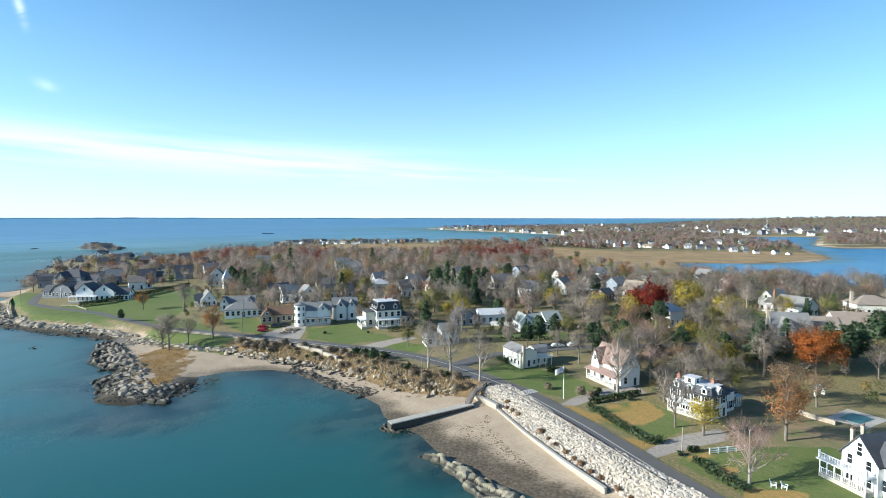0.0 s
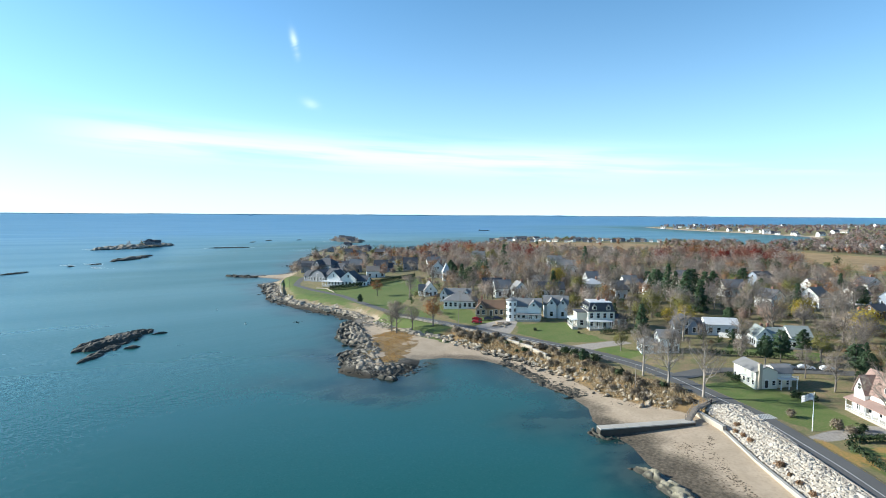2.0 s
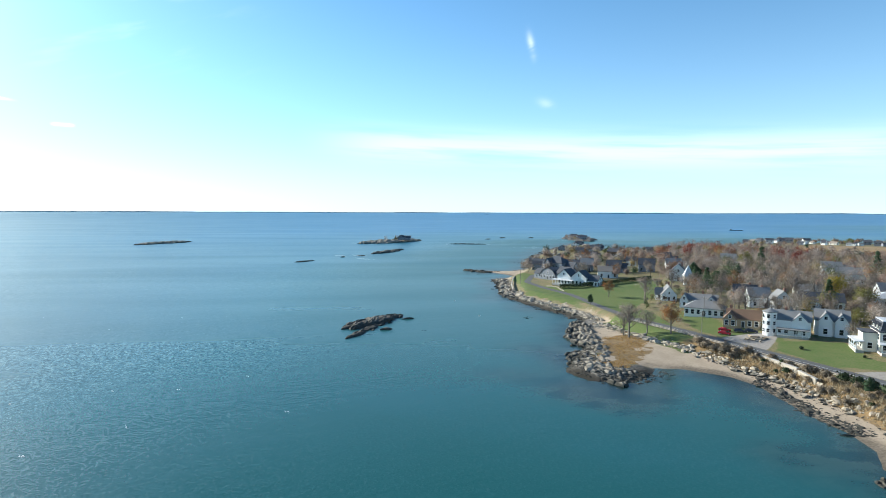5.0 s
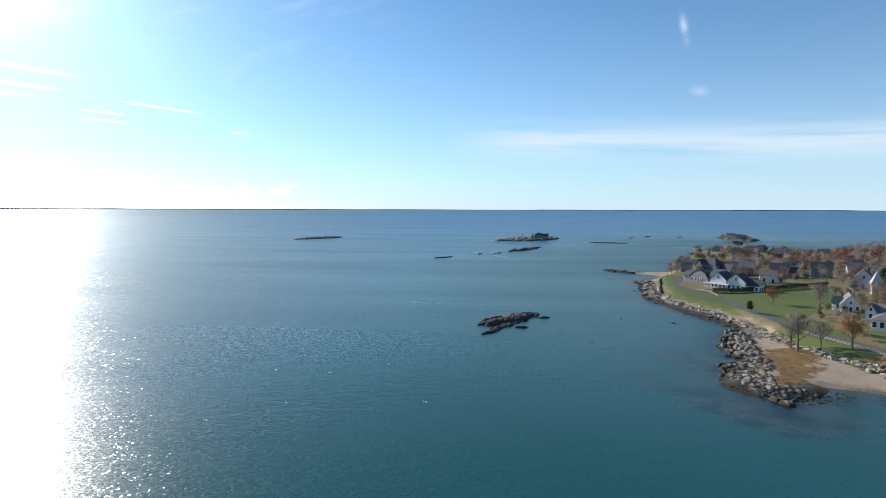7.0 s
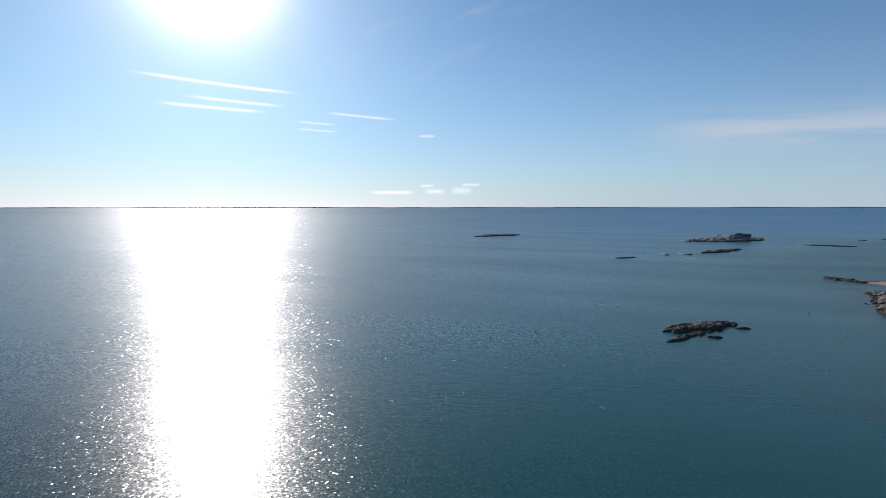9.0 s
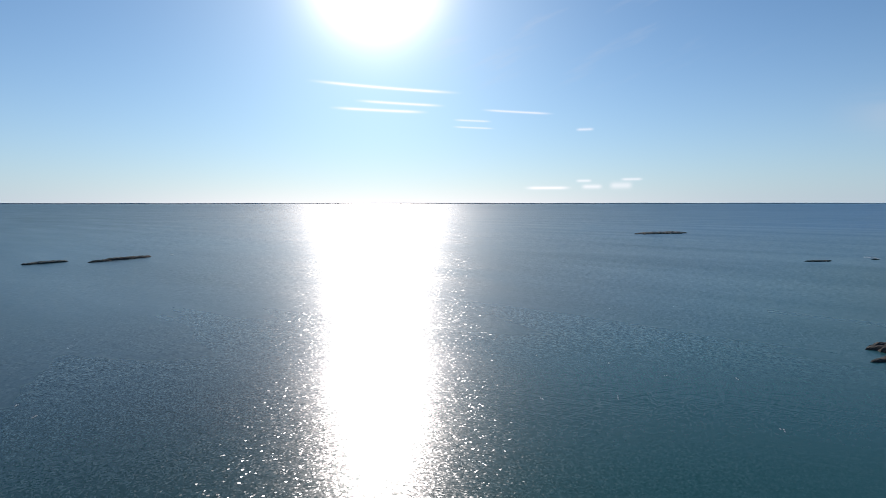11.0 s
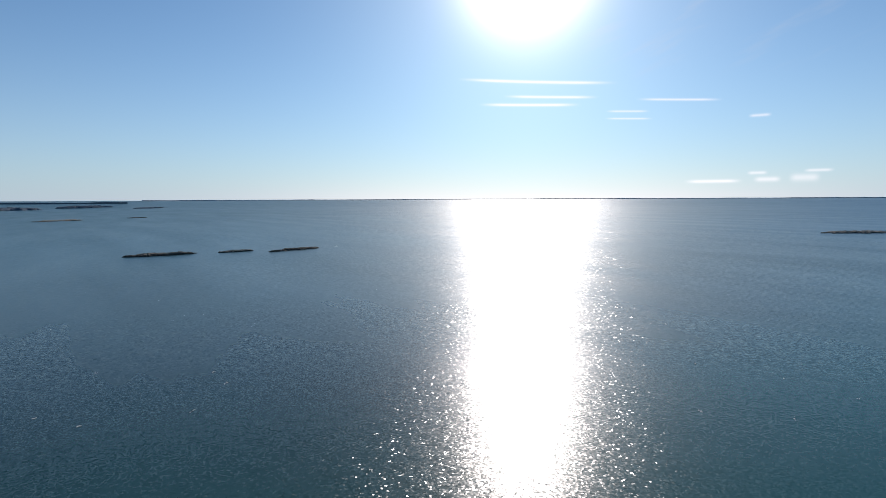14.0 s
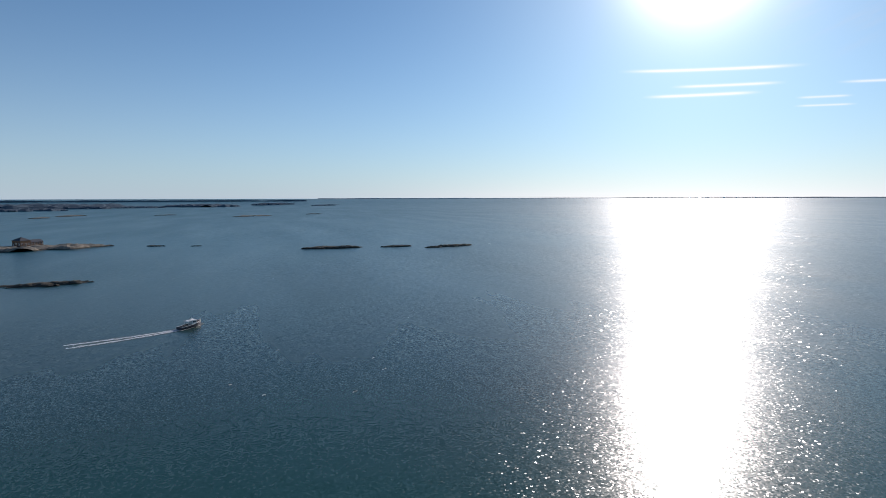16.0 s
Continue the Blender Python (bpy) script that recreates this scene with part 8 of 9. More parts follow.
# ---- hedges, fences, poles ----
def hedge(label, line, width, height, n, clumps=False):
    root = thing("hedge", label, "hedge")
    rng = np.random.RandomState(int(abs(line[0][0]) * 10))
    g = Geo()
    pts = []
    for k in range(n):
        x, y, tx, ty = on_line(line, (k + rng.rand()) / n)
        o, h = rng.uniform(-0.5, 0.5) * width, height * rng.rand() ** 0.5
        pts.append((x - ty * o, y + tx * o, ground_z(x, y) + h))
        if k % 40 == 0:
            g.tube((x, y, ground_z(x, y) - 0.1), (x, y, ground_z(x, y) + height * 0.8), 0.04, 0.02, 4)
    c = np.array(pts)
    part("branchwork", g, M["bark"], root)
    part("foliage", tri_mesh("foliage", leaf_tris(rng, c, np.zeros_like(c) + [0, 0, 1], 1, 0.42, 0.8, scatter=0.1), M["hedge"]), M["hedge"], root)


hedge("clipped dark green hedge round a lawn", [(32, 116.5), (38, 119), (45, 122)], 1.0, 1.2, 900)
hedge("clipped dark green hedge along the road", [(31.2, 114.5), (33.5, 105.5), (37.2, 95.5), (40, 96.5)], 1.1, 1.2, 1300)
hedge("long dark clipped hedge along the lawn", [(-165, 244), (-157, 249), (-150, 266), (-141, 300)], 2.0, 2.2, 6500)
hedge("dark hedge beside the big house", [(-19, 186), (-9, 191.5)], 1.4, 1.6, 700)
hedge("low dark hedge in front of the house", [(27.5, 140.5), (32, 139)], 1.2, 1.3, 500)
hedge("low dark hedge in front of the house", [(15.5, 151), (18, 148)], 1.2, 1.2, 400)
hedge("loose hedge of shrubs beside the road", [(42, 88.5), (43, 83), (44.5, 78)], 1.6, 1.2, 700)
hedge("dark hedge behind the lawn", [(12, 170), (24, 171.5), (36, 173)], 1.2, 1.3, 1000)
for x, y, h in ((36, 123.5, 1.6), (33.5, 121, 1.8), (34.8, 121.5, 1.3), (31.8, 123, 2.2), (41.5, 118.5, 1.3), (43, 92.2, 1.2), (44.3, 92.4, 1.1), (40.6, 90.8, 1.0), (-41, 186, 1.2), (-26, 186, 0.9), (25, 127, 1.8)):
    plant("bush" if h != 1.8 and h != 2.2 else "brush", x, y, h)


def fence(label, line, spacing, height, mat, rails=2, name="fence"):
    root = thing(name, label, "fence")
    lens = sum(math.hypot(b[0] - a[0], b[1] - a[1]) for a, b in zip(line, line[1:]))
    n = max(2, int(lens / spacing) + 1)
    pts = [on_line(line, k / (n - 1))[:2] for k in range(n)]
    for x, y in pts:
        g = Geo()
        z = ground_z(x, y)
        g.box(x - 0.08, y - 0.08, z - 0.2, x + 0.08, y + 0.08, z + height)
        part("post", g, M[mat], root)
    for (ax, ay), (bx, by) in zip(pts, pts[1:]):
        for r in range(rails):
            z = height * (r + 1) / (rails + 0.15)
            g = Geo()
            nrm = Vector((-(by - ay), bx - ax)).normalized() * 0.04
            za, zb = ground_z(ax, ay) + z, ground_z(bx, by) + z
            g.slab([(ax - nrm.x, ay - nrm.y, za), (bx - nrm.x, by - nrm.y, zb), (bx + nrm.x, by + nrm.y, zb), (ax + nrm.x, ay + nrm.y, za)], 0.16)
            part("rail", g, M[mat], root)


fence("pale timber guard rail along the coast road", [(-98, 192), (-76, 184.2), (-60, 177.6), (-46, 171.6), (-33, 166), (-19, 159.6)], 5.0, 0.85, "pale_wall", 2, "guard_rail")
fence("dark metal hand rail beside the beach steps", [(8.6, 128.6), (10.6, 129.8)], 1.2, 1.0, "dark_metal", 2, "hand_rail")
fence("thin grey rail along the top of the rock bank", [(14, 127.4), (19, 118), (24, 106.5), (29, 93.5), (34, 80)], 4.0, 0.7, "wood", 1, "guard_rail")
fence("short white board fence beside the drive", [(45.9, 91.2), (52.5, 92.2)], 1.6, 1.1, "trim", 3)
fence("grey stone-edged fence by the western road", [(-176, 248), (-168, 246), (-158, 238)], 3.0, 0.7, "pale_wall", 2)


def pole(label, x, y, height, r=0.11, mat="wood", arms=False, name="utility_pole"):
    z = ground_z(x, y)
    root = thing(name, label, "pole", Matrix.Translation((x, y, z)))
    g = Geo()
    g.tube((0, 0, -0.3), (0, 0, height), r, r * 0.7, 9)
    part("shaft", g, M[mat], root)
    if arms:
        g = Geo()
        g.box(-1.1, -0.06, height - 0.7, 1.1, 0.06, height - 0.55)
        part("crossarm", g, M["wood"], root)
        for k in (-0.9, -0.3, 0.3, 0.9):
            g = Geo()
            g.tube((k, 0, height - 0.55), (k, 0, height - 0.35), 0.05, 0.04, 7)
            part("insulator", g, M["trim"], root)
    else:
        g = Geo()
        g.tube((0, 0, height), (0, 0, height + 0.16), r * 1.1, r * 0.4, 9)
        part("cap", g, M[mat], root)
    return root


pole("pale wooden pole standing by the drive", 41.3, 91.5, 4.6, 0.14, "bark_pale")
pole("thin grey pole on the bank", -5.4, 137, 5.5, 0.1, "wood")
pole("wooden utility pole by the side road", 40.5, 237, 9, 0.14, "wood", True)
pole("wooden utility pole among the houses", -70, 187.5, 8, 0.12, "wood", True)
pole("wooden utility pole among the houses", -79, 213, 8, 0.12, "wood", True)
pole("wooden utility pole on the lawn by the shore", -196, 250, 8, 0.12, "wood")
pole("wooden utility pole among the trees", -24, 243, 10, 0.14, "wood", True)


def radio_mast(x, y, height):
    """A slender lattice mast on the far shore."""
    z = float(heights(np.array([x]), np.array([y]))[0][0])
    root = thing("radio_mast", "slender pale lattice mast rising above the far woods", "mast", Matrix.Translation((x, y, z)))
    feet = [Vector((math.cos(a), math.sin(a), 0)) for a in (0.5, 2.6, 4.7)]
    for f in feet:
        g = Geo()
        g.tube(f * 1.3 - Vector((0, 0, 1)), f * 0.5 + Vector((0, 0, height)), 0.28, 0.2, 5)
        part("leg", g, M["trim"], root)
    for k in range(12):
        g = Geo()
        for i in range(3):
            w0, w1 = 1.3 - 0.8 * k / 12, 1.3 - 0.8 * (k + 1) / 12
            g.tube(feet[i] * w0 + Vector((0, 0, height * k / 12)), feet[(i + 1) % 3] * w1 + Vector((0, 0, height * (k + 1) / 12)), 0.12, 0.12, 4)
        part("bracing", g, M["trim"], root)


radio_mast(1096, 1836, 36)


def board_fence(label, a, b, height, mat):
    """A close-boarded fence: posts with a panel of upright boards between."""
    root = thing("board_fence", label, "fence")
    a, b = Vector(a), Vector(b)
    n = int((b - a).length / 0.24)
    side = Vector((-(b - a).y, (b - a).x)).normalized() * 0.02
    for k in range(n):
        p, q = a.lerp(b, k / n), a.lerp(b, (k + 0.94) / n)
        z = ground_z(p.x, p.y)
        g = Geo()
        g.slab([(*(p - side), z + height), (*(q - side), z + height), (*(q + side), z + height), (*(p + side), z + height)], height + 0.1)
        part("board", g, M[mat], root)
    for k in range(4):
        p = a.lerp(b, k / 3)
        z = ground_z(p.x, p.y)
        g = Geo()
        g.box(p.x - 0.07, p.y + 0.04, z - 0.2, p.x + 0.07, p.y + 0.18, z + height + 0.12)
        part("post", g, M[mat], root)


board_fence("white close-boarded fence beside the outbuilding", (17.5, 196.6), (25.5, 195.4), 1.6, "trim")


def flagpole():
    x, y = 27.2, 120.2
    root = thing("flagpole", "white flagpole flying a pale flag on the lawn", "flagpole", Matrix.Translation((x, y, ground_z(x, y))))
    g = Geo()
    g.tube((0, 0, -0.3), (0, 0, 7.6), 0.10, 0.05, 9)
    part("shaft", g, M["trim"], root)
    g = Geo()
    g.tube((0, 0, 7.6), (0, 0, 7.8), 0.1, 0.06, 9)
    part("finial", g, M["yellow"], root)
    M["flag_pale"] = material("pale_cloth", (0.70, 0.64, 0.62), 0.8, (0.62, 0.56, 0.54), 3)
    M["flag_grey"] = material("grey_cloth", (0.45, 0.48, 0.55), 0.8, (0.38, 0.40, 0.48), 3)

    def cloth(a0, a1, b0, b1, mat, lift_by=0.0):
        g = Geo()
        for i in range(8):
            pts = []
            for f, h in ((i, 0), (i + 1, 0), (i + 1, 1), (i, 1)):
                u = a0 + (a1 - a0) * f / 8
                v = b0 + (b1 - b0) * h
                pts.append((-0.1 - u * 2.0, -0.6 * u + 0.16 * math.sin(u * 7) - lift_by, 7.3 - 1.3 * v - 0.55 * u * u))
            g.slab(pts, 0.02, (0, 1, 0))
        return part("flag_stripe" if mat != "flag_grey" else "flag_canton", g, M[mat], root)

    for k in range(7):
        cloth(0, 1, k / 7, (k + 1) / 7, "flag_pale" if k % 2 == 0 else "trim")
    cloth(0, 0.42, 0, 4 / 7, "flag_grey", 0.03)


flagpole()


# ---- cars ----
def car(label, x, y, turn, paint):
    root = thing("car", label, "car", Matrix.Translation((x, y, ground_z(x, y) + 0.08)) @ Matrix.Rotation(radians(turn), 4, "Z"))
    root.scale = (0.86, 0.86, 0.86)
    prof = [(-2.2, 0.35), (2.2, 0.35), (2.25, 0.65), (2.1, 0.85), (1.1, 0.95), (0.45, 1.42), (-1.3, 1.45), (-1.95, 1.0), (-2.25, 0.9)]
    g = Geo()
    n, k = 0, len(prof)
    g.v = [(px, s * (0.85 if pz < 1.1 else 0.68), pz) for s in (-1, 1) for px, pz in prof]
    g.f = [tuple(range(k)), tuple(range(2 * k - 1, k - 1, -1))] + [(i, k + i, k + (i + 1) % k, (i + 1) % k) for i in range(k)]
    part("body", g, M[paint], root)
    for pts in ([(1.02, 0.97), (0.5, 1.36), (0.5, 1.36), (1.02, 0.97)],):
        g = Geo()
        g.slab([(1.06, -0.7, 0.99), (1.06, 0.7, 0.99), (0.5, 0.6, 1.40), (0.5, -0.6, 1.40)], 0.03, (-0.6, 0, -0.8))
        part("windscreen", g, M["pane"], root)
    for s in (-1, 1):
        g = Geo()
        g.slab([(0.85, s * 0.8, 1.0), (-1.5, s * 0.8, 1.02), (-1.2, s * 0.705, 1.38), (0.4, s * 0.705, 1.36)], 0.02, (0, -s, 0))
        part("side_window", g, M["pane"], root)
    for wx in (-1.4, 1.4):
        for s in (-1, 1):
            g = Geo()
            g.tube((wx, s * 0.70, 0.33), (wx, s * 0.90, 0.33), 0.33, 0.33, 14)
            w = part("wheel", g, M["dark_metal"], root)
            g = Geo()
            g.tube((wx, s * 0.90, 0.33), (wx, s * 0.92, 0.33), 0.18, 0.17, 10)
            part("rim", g, M["concrete"], w)
    return root


for key, col in (("car_red", (0.42, 0.03, 0.04)), ("car_dark", (0.03, 0.035, 0.05)), ("car_white", (0.75, 0.75, 0.75)), ("car_grey", (0.25, 0.26, 0.28))):
    M[key] = material(key + "_paint", col, 0.25, tuple(c * 0.9 for c in col), 1.0, 5.0, 0.2)
car("red car parked on the gravel", -64, 191, 10, "car_red")
car("dark car parked on the gravel", -61, 196.5, 20, "car_dark")
car("dark blue car parked on the gravel", -58, 198, 20, "car_dark")
car("dark red car parked beside the others", -65.5, 195.5, 15, "car_red")
car("white car parked beside the garage", -168, 306, 20, "car_grey")
car("white car parked on the side road", 35, 163.5, 10, "car_white")
car("white car parked by the side road", 40, 164, 12, "car_white")
car("grey car parked on the side road", 31, 162.5, 10, "car_grey")
car("dark car parked among the houses", -190, 313, 30, "car_dark")
car("white car parked among the houses", -176, 312, 30, "car_white")


# ---- garden things ----
def garden_chair(x, y, turn):
    root = thing("garden_chair", "white slatted wooden garden chair on the lawn", "chair", Matrix.Translation((x, y, ground_z(x, y))) @ Matrix.Rotation(radians(turn), 4, "Z"), "pair of chairs on the lawn")
    for k in range(5):
        g = Geo()
        a = -0.30 + k * 0.13
        g.slab([(a, 0.22, 0.32), (a + 0.11, 0.22, 0.32), (a + 0.11, 0.50, 1.05), (a, 0.50, 1.05)], 0.03, (0, 0.9, -0.4))
        part("back_slat", g, M["trim"], root)
    g = Geo()
    g.slab([(-0.32, -0.35, 0.42), (0.35, -0.35, 0.42), (0.35, 0.25, 0.30), (-0.32, 0.25, 0.30)], 0.04)
    part("seat", g, M["trim"], root)
    for s in (-0.38, 0.36):
        g = Geo()
        g.box(s, -0.4, 0.0, s + 0.06, -0.3, 0.58)
        part("leg", g, M["trim"], root)
        g = Geo()
        g.box(s, 0.25, 0.0, s + 0.06, 0.35, 0.58)
        part("leg", g, M["trim"], root)
        g = Geo()
        g.box(s - 0.04, -0.42, 0.58, s + 0.10, 0.42, 0.62)
        part("armrest", g, M["trim"], root)


garden_chair(50.0, 79.9, 60)
garden_chair(51.3, 79.3, 50)


def pool_garden():
    M["pool_water"] = material("pool_cover", (0.05, 0.16, 0.15), 0.35, (0.04, 0.12, 0.12), 0.6)
    root = thing("swimming_pool", "small covered swimming pool with pale paving", "pool")
    z = max(ground_z(80, 105), ground_z(85, 109), ground_z(82, 108)) + 0.08
    g = Geo()
    g.slab([(77.5, 107.5, z), (81, 101.5, z), (89, 106, z), (85.5, 112.5, z)], 0.5)
    part("paving", g, M["concrete"], root)
    g = Geo()
    g.slab([(79.8, 107.2, z + 0.06), (81.6, 103.8, z + 0.06), (86.4, 106.4, z + 0.06), (84.6, 110, z + 0.06)], 0.05)
    part("cover", g, M["pool_water"], root)
    wall_run("garden_wall", [(72.5, 113), (73.8, 108.5), (76.5, 103.5)], 0.5, ground_z(74, 108) + 0.9, ground_z(74, 108) - 0.5, "pale_wall", "pale stone garden wall beside the pool")
    root = thing("garden_arch", "white wooden garden arch", "arch", Matrix.Translation((86, 121.8, ground_z(86, 121.8))) @ Matrix.Rotation(radians(28), 4, "Z"))
    for s in (-1.6, 1.6):
        g = Geo()
        g.box(s - 0.12, -0.35, -0.1, s + 0.12, 0.35, 1.6)
        part("post", g, M["trim"], root)
    g = Geo()
    for k in range(10):
        a0, a1 = math.pi * k / 10, math.pi * (k + 1) / 10
        p, q = (1.72 * math.cos(a0), 1.6 + 0.9 * math.sin(a0)), (1.72 * math.cos(a1), 1.6 + 0.9 * math.sin(a1))
        g.slab([(p[0], -0.35, p[1]), (p[0], 0.35, p[1]), (q[0], 0.35, q[1]), (q[0], -0.35, q[1])], 0.14)
    part("arch_top", g, M["trim"], root)


pool_garden()


def log_pile(x, y):
    root = thing("log_pile", "heap of cut brown logs on the gravel", "logs")
    rng = random.Random(2)
    for k in range(22):
        g = Geo()
        px, py = x + rng.uniform(-2.5, 2.5), y + rng.uniform(-2.5, 2.5)
        a, L = rng.uniform(0, 3.1), rng.uniform(0.8, 2.0)
        z = ground_z(px, py) + rng.uniform(0.15, 0.5)
        g.tube((px, py, z), (px + L * math.cos(a), py + L * math.sin(a), z + 0.05), 0.22, 0.2, 8)
        part("log", g, M["tan_wall"], root)


log_pile(-54.5, 190)


# ---- the boat ----
def boat():
    """A white-topped lobster boat under way."""
    root = thing("motor_boat", "dark-hulled motor boat with a small white wheelhouse", "boat", Matrix.Translation((-94.5, -180.5, 0.0)) @ Matrix.Rotation(radians(195), 4, "Z"))
    root.scale = (0.82, 0.82, 0.82)
    M["hull"] = material("dark_hull", (0.04, 0.045, 0.06), 0.35, (0.03, 0.03, 0.04), 0.8, 4, 0.4)
    ribs = [(-5.6, 1.55, 1.0, -0.3), (-3, 1.75, 1.0, -0.4), (0, 1.75, 1.15, -0.45), (2.5, 1.45, 1.45, -0.45), (4.4, 0.8, 1.8, -0.4), (5.8, 0.06, 2.1, 0.1)]
    g = Geo()
    for x, w, top, low in ribs:
        g.v += [(x, -w, top), (x, -w * 0.75, low), (x, w * 0.75, low), (x, w, top)]
    for i in range(len(ribs) - 1):
        for j in range(3):
            g.f.append((i * 4 + j, i * 4 + j + 1, i * 4 + j + 5, i * 4 + j + 4))
    g.f.append((3, 2, 1, 0))
    part("hull", g, M["hull"], root)
    g = Geo()
    for i in range(len(ribs) - 1):
        (x0, w0, t0, _), (x1, w1, t1, _) = ribs[i], ribs[i + 1]
        dz = -0.35 if x1 < 1 else -0.05
        g.slab([(x0, -w0, t0 + dz), (x1, -w1, t1 + dz), (x1, w1, t1 + dz), (x0, w0, t0 + dz)], 0.08)
    part("deck", g, M["wood"], root)
    for s in (-1, 1):
        g = Geo()
        for i in range(len(ribs) - 1):
            (x0, w0, t0, _), (x1, w1, t1, _) = ribs[i], ribs[i + 1]
            pts = [(x0, s * w0 - 0.1, t0 + 0.12), (x1, s * w1 - 0.1, t1 + 0.12), (x1, s * w1 + 0.1, t1 + 0.12), (x0, s * w0 + 0.1, t0 + 0.12)]
            g.slab(pts, 0.16)
        part("gunwale", g, M["trim"], root)
    g = Geo()
    g.box(0.2, -1.1, 0.9, 2.6, 1.1, 2.7)
    house_part = part("wheelhouse", g, M["trim"], root)
    for s in (-1, 1):
        g = Geo()
        g.box(0.6, s * 1.1 - 0.03, 1.8, 2.2, s * 1.1 + 0.03, 2.45)
        part("side_window", g, M["pane"], house_part)
    g = Geo()
    g.box(2.57, -0.95, 1.85, 2.64, 0.95, 2.5)
    part("windscreen", g, M["pane"], house_part)
    g = Geo()
    g.box(-1.9, -1.25, 2.7, 2.9, 1.25, 2.85)
    part("roof", g, M["trim"], root)
    for s in (-1.1, 1.1):
        g = Geo()
        g.tube((-1.7, s, 0.8), (-1.7, s, 2.7), 0.05, 0.05, 6)
        part("post", g, M["trim"], root)
    g = Geo()
    g.tube((1.2, 0, 2.85), (1.2, 0, 4.2), 0.05, 0.03, 6)
    g.box(1.0, -0.5, 3.3, 1.4, 0.5, 3.42)
    part("mast", g, M["trim"], root)


boat()


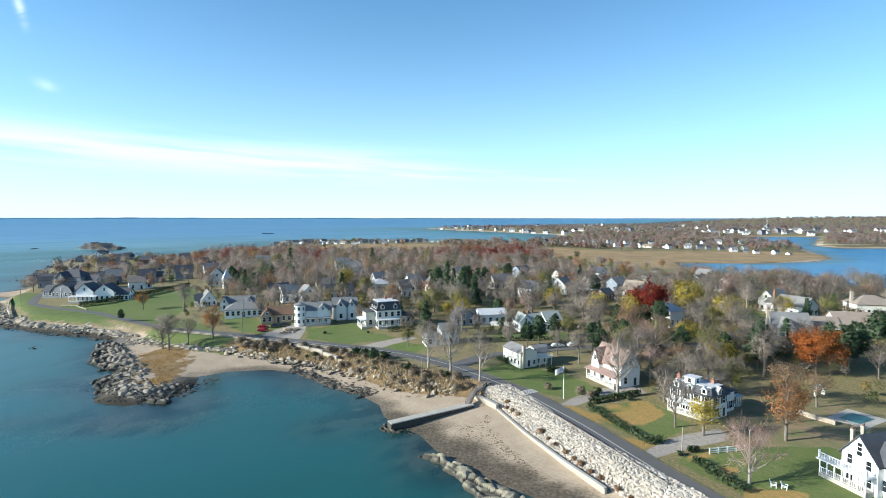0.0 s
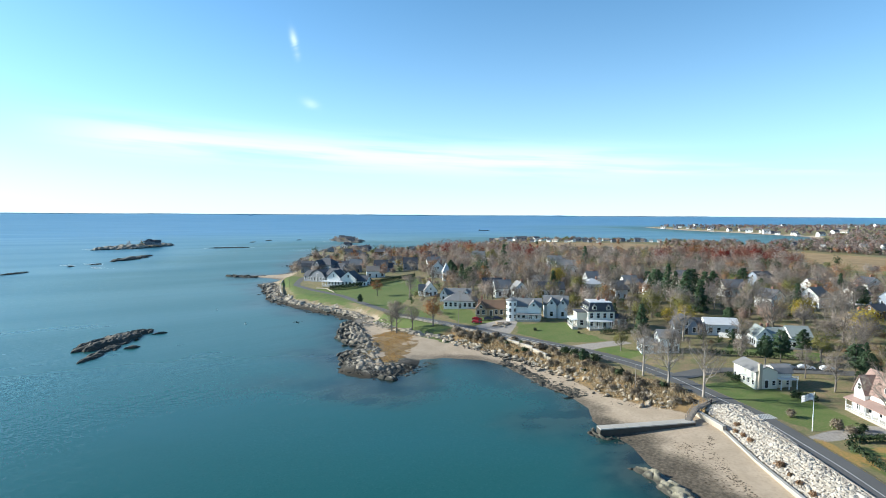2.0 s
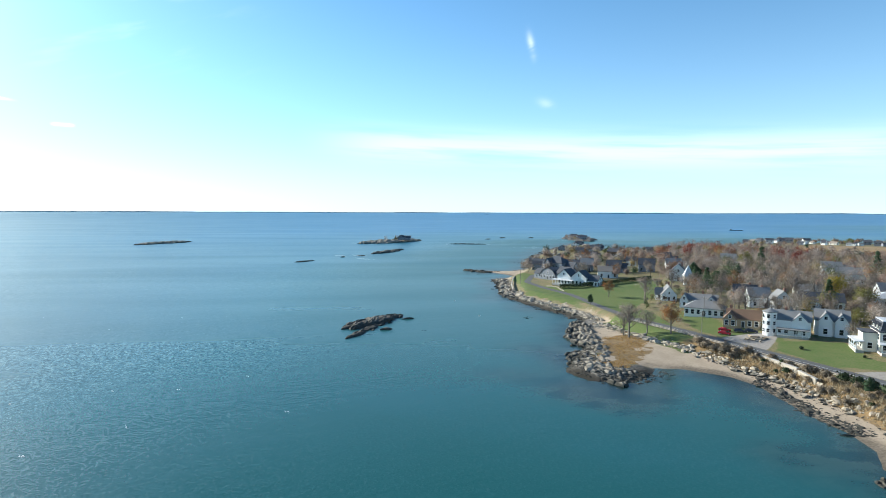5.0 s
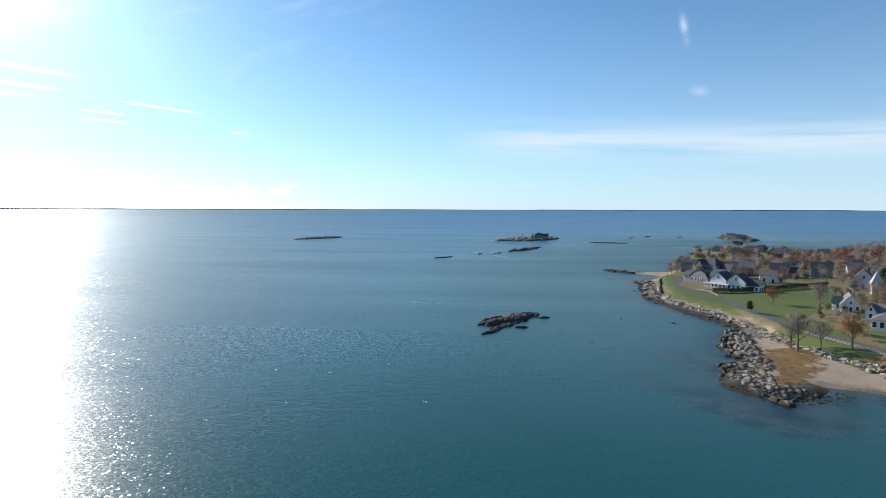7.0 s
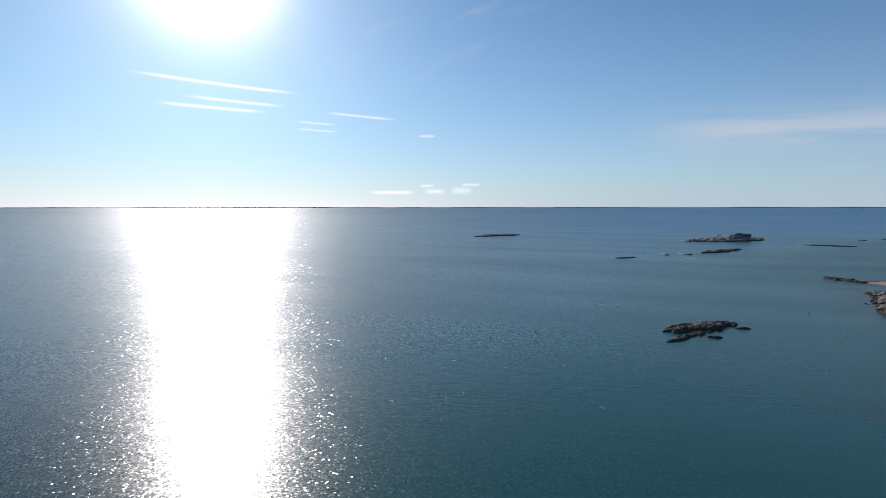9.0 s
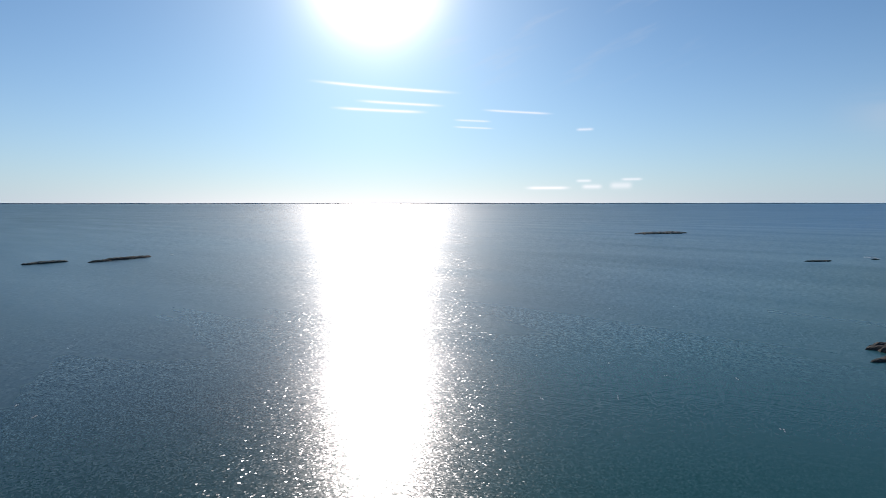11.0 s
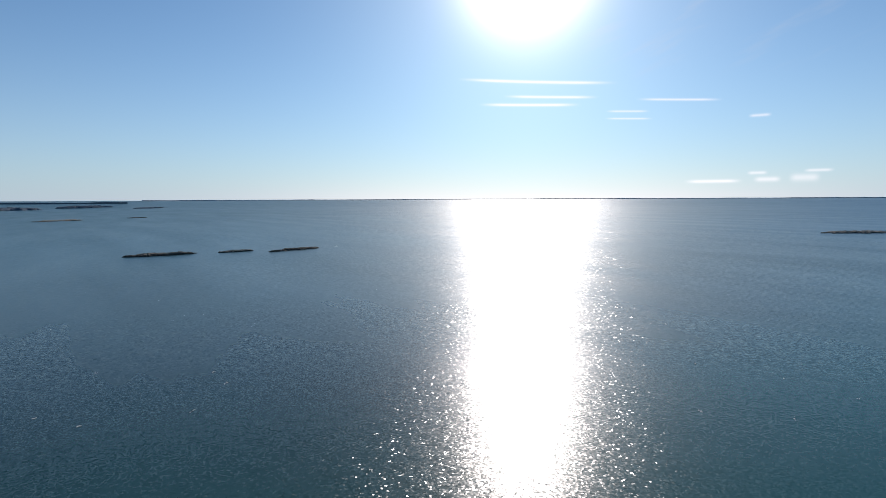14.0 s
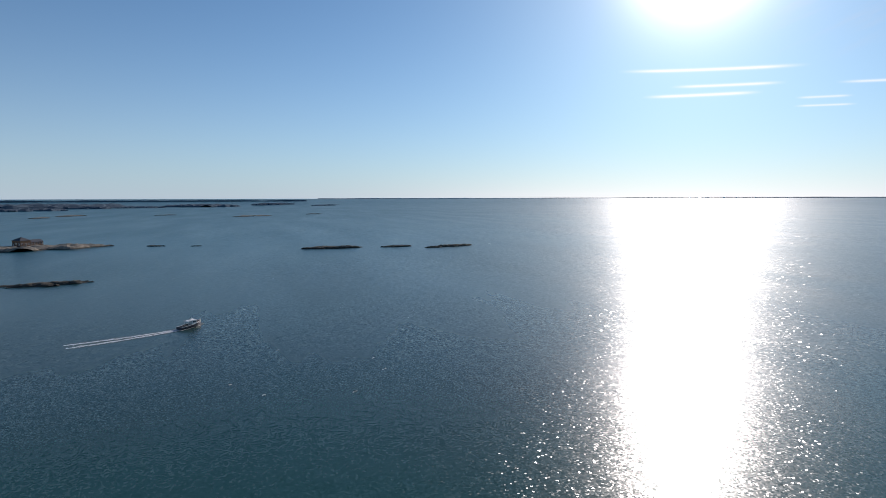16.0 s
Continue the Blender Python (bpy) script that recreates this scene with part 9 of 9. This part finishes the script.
def wake():
    """Foam trailing behind the boat, two arms that drift apart, lying on the water."""
    M["foam"] = material("sea_foam", (0.78, 0.80, 0.80), 0.9, (0.55, 0.60, 0.62), 0.8, 4.0, 0.7)
    rng = np.random.RandomState(9)
    tris = []
    a, t = Vector((-89.2, -179.2)), Vector((0.985, -0.10)).normalized()
    for side in (-1, 1):
        for k in range(1500):
            s = rng.rand() ** 1.5 * 31
            wide = 0.75 + 0.045 * s
            sag = -0.0035 * s * s
            o = side * wide + rng.normal(0, 0.22 + 0.006 * s)
            p = a + t * s + Vector((-t.y, t.x)) * (o + sag)
            if rng.rand() < s / 62:
                continue
            r = rng.uniform(0.10, 0.30)
            an = rng.uniform(0, 6.28)
            tris.append([(p.x + r * 2.2 * math.cos(an + b) * (1.8 if b == 0 else 1), p.y + r * math.sin(an + b), 0.03 + 0.02 * rng.rand()) for b in (0, 2.1, 4.2)])
    for k in range(500):
        s = rng.rand() * 6 - 1
        p = a + t * s + Vector((-t.y, t.x)) * rng.normal(0, 0.6)
        an, r = rng.uniform(0, 6.28), rng.uniform(0.1, 0.3)
        tris.append([(p.x + r * math.cos(an + b), p.y + r * math.sin(an + b), 0.04) for b in (0, 2.1, 4.2)])
    for side in (-1, 1):
        for k in range(260):
            s = rng.rand() * 11.5
            p = Vector((-100.2, -182.2)) + t * -0 + Vector((0.966, 0.259)) * s + Vector((-0.259, 0.966)) * side * (0.35 + min(1.6, s * 0.45) + rng.normal(0, 0.12))
            an, r = rng.uniform(0, 6.28), rng.uniform(0.08, 0.22)
            tris.append([(p.x + r * math.cos(an + b), p.y + r * math.sin(an + b), 0.05) for b in (0, 2.1, 4.2)])
    tagged(new("boat_wake", tri_mesh("boat_wake", np.array(tris), M["foam"])), "white foam wake trailing behind the boat", "wake", kind="stuff")
    # surf on the outer reefs and small whitecaps
    tris = []
    for cx, cy, sx, sy, n in ((-520, 572, 14, 4, 160), (-548, 534, 6, 3, 50), (-470, 305, 8, 4, 60), (-460, 320, 12, 5, 90), (-640, 448, 22, 6, 120), (-500, 760, 40, 10, 120), (-540, 840, 30, 10, 120), (-420, 560, 18, 30, 60), (-445, -279, 3, 1, 24), (-425, 300, 12, 4, 40)):
        for k in range(n):
            x, y, r, an = rng.normal(cx, sx * 0.5), rng.normal(cy, sy * 0.5), rng.uniform(0.3, 0.9), rng.uniform(0, 6.28)
            tris.append([(x + r * 2 * math.cos(an + b), y + r * math.sin(an + b), 0.05) for b in (0, 2.1, 4.2)])
    for k in range(40):
        an, rr = radians(rng.uniform(60, 150)), rng.uniform(120, 330)
        x, y = -math.sin(an) * rr, math.cos(an) * rr
        for j in range(4):
            r, b0 = rng.uniform(0.08, 0.2), rng.uniform(0, 6.28)
            px, py = x + rng.normal(0, 0.5), y + rng.normal(0, 0.2)
            tris.append([(px + r * 2 * math.cos(b0 + b), py + r * math.sin(b0 + b), 0.04) for b in (0, 2.1, 4.2)])
    tagged(new("surf", tri_mesh("surf", np.array(tris), M["foam"])), "white surf round the outer rocks and small whitecaps", "surf", kind="stuff")


wake()


def buoy(x, y, label):
    root = thing("buoy", label, "buoy", Matrix.Translation((x, y, 0)))
    g = Geo()
    g.tube((0, 0, -0.2), (0, 0, 0.35), 0.45, 0.3, 10)
    part("float", g, M["trim"], root)
    g = Geo()
    g.tube((0, 0, 0.35), (0, 0, 0.6), 0.06, 0.05, 6)
    part("post", g, M["dark_metal"], root)


for x, y in ((-155, 170), (-140, 240), (-190, 190)):
    buoy(x, y, "small white mooring buoy on the water")


def barge(x, y, turn):
    root = thing("barge", "long low dark cargo barge far out at sea", "ship", Matrix.Translation((x, y, lift(math.hypot(x, y)))) @ Matrix.Rotation(radians(turn), 4, "Z"))
    root.scale = (0.6, 0.6, 0.45)
    g = Geo()
    g.slab([(-24, -6, 3), (24, -6, 3), (28, 0, 3), (24, 6, 3), (-24, 6, 3)], 4)
    part("hull", g, M["dark_metal"], root)
    g = Geo()
    g.box(-22, -4, 3, -16, 4, 7)
    part("deckhouse", g, M["roof_grey"], root)


barge(-2927, 3285, 40)
barge(-498, 1540, 15)

# bare garden trees among the western houses
west_rng = random.Random(21)
for x, y in ((-205, 292), (-182, 296), (-176, 282), (-204, 312), (-150, 318), (-188, 340), (-222, 352), (-240, 392), (-206, 360), (-224, 420), (-262, 420), (-228, 300), (-172, 318), (-158, 330), (-240, 355),
             (-180, 355), (-200, 385), (-255, 470), (-285, 470), (-300, 455), (-230, 440), (-205, 430), (-185, 400), (-160, 380), (-140, 332), (-137, 318), (-122, 320), (-104, 302), (-90, 262), (-98, 254), (-120, 262), (-60, 232), (-74, 236)):
    plant(west_rng.choice(("bare", "bare", "bare", "pale", "brown", "russet")), x, y, west_rng.uniform(6.5, 10.5), west_rng.uniform(0.9, 1.2))
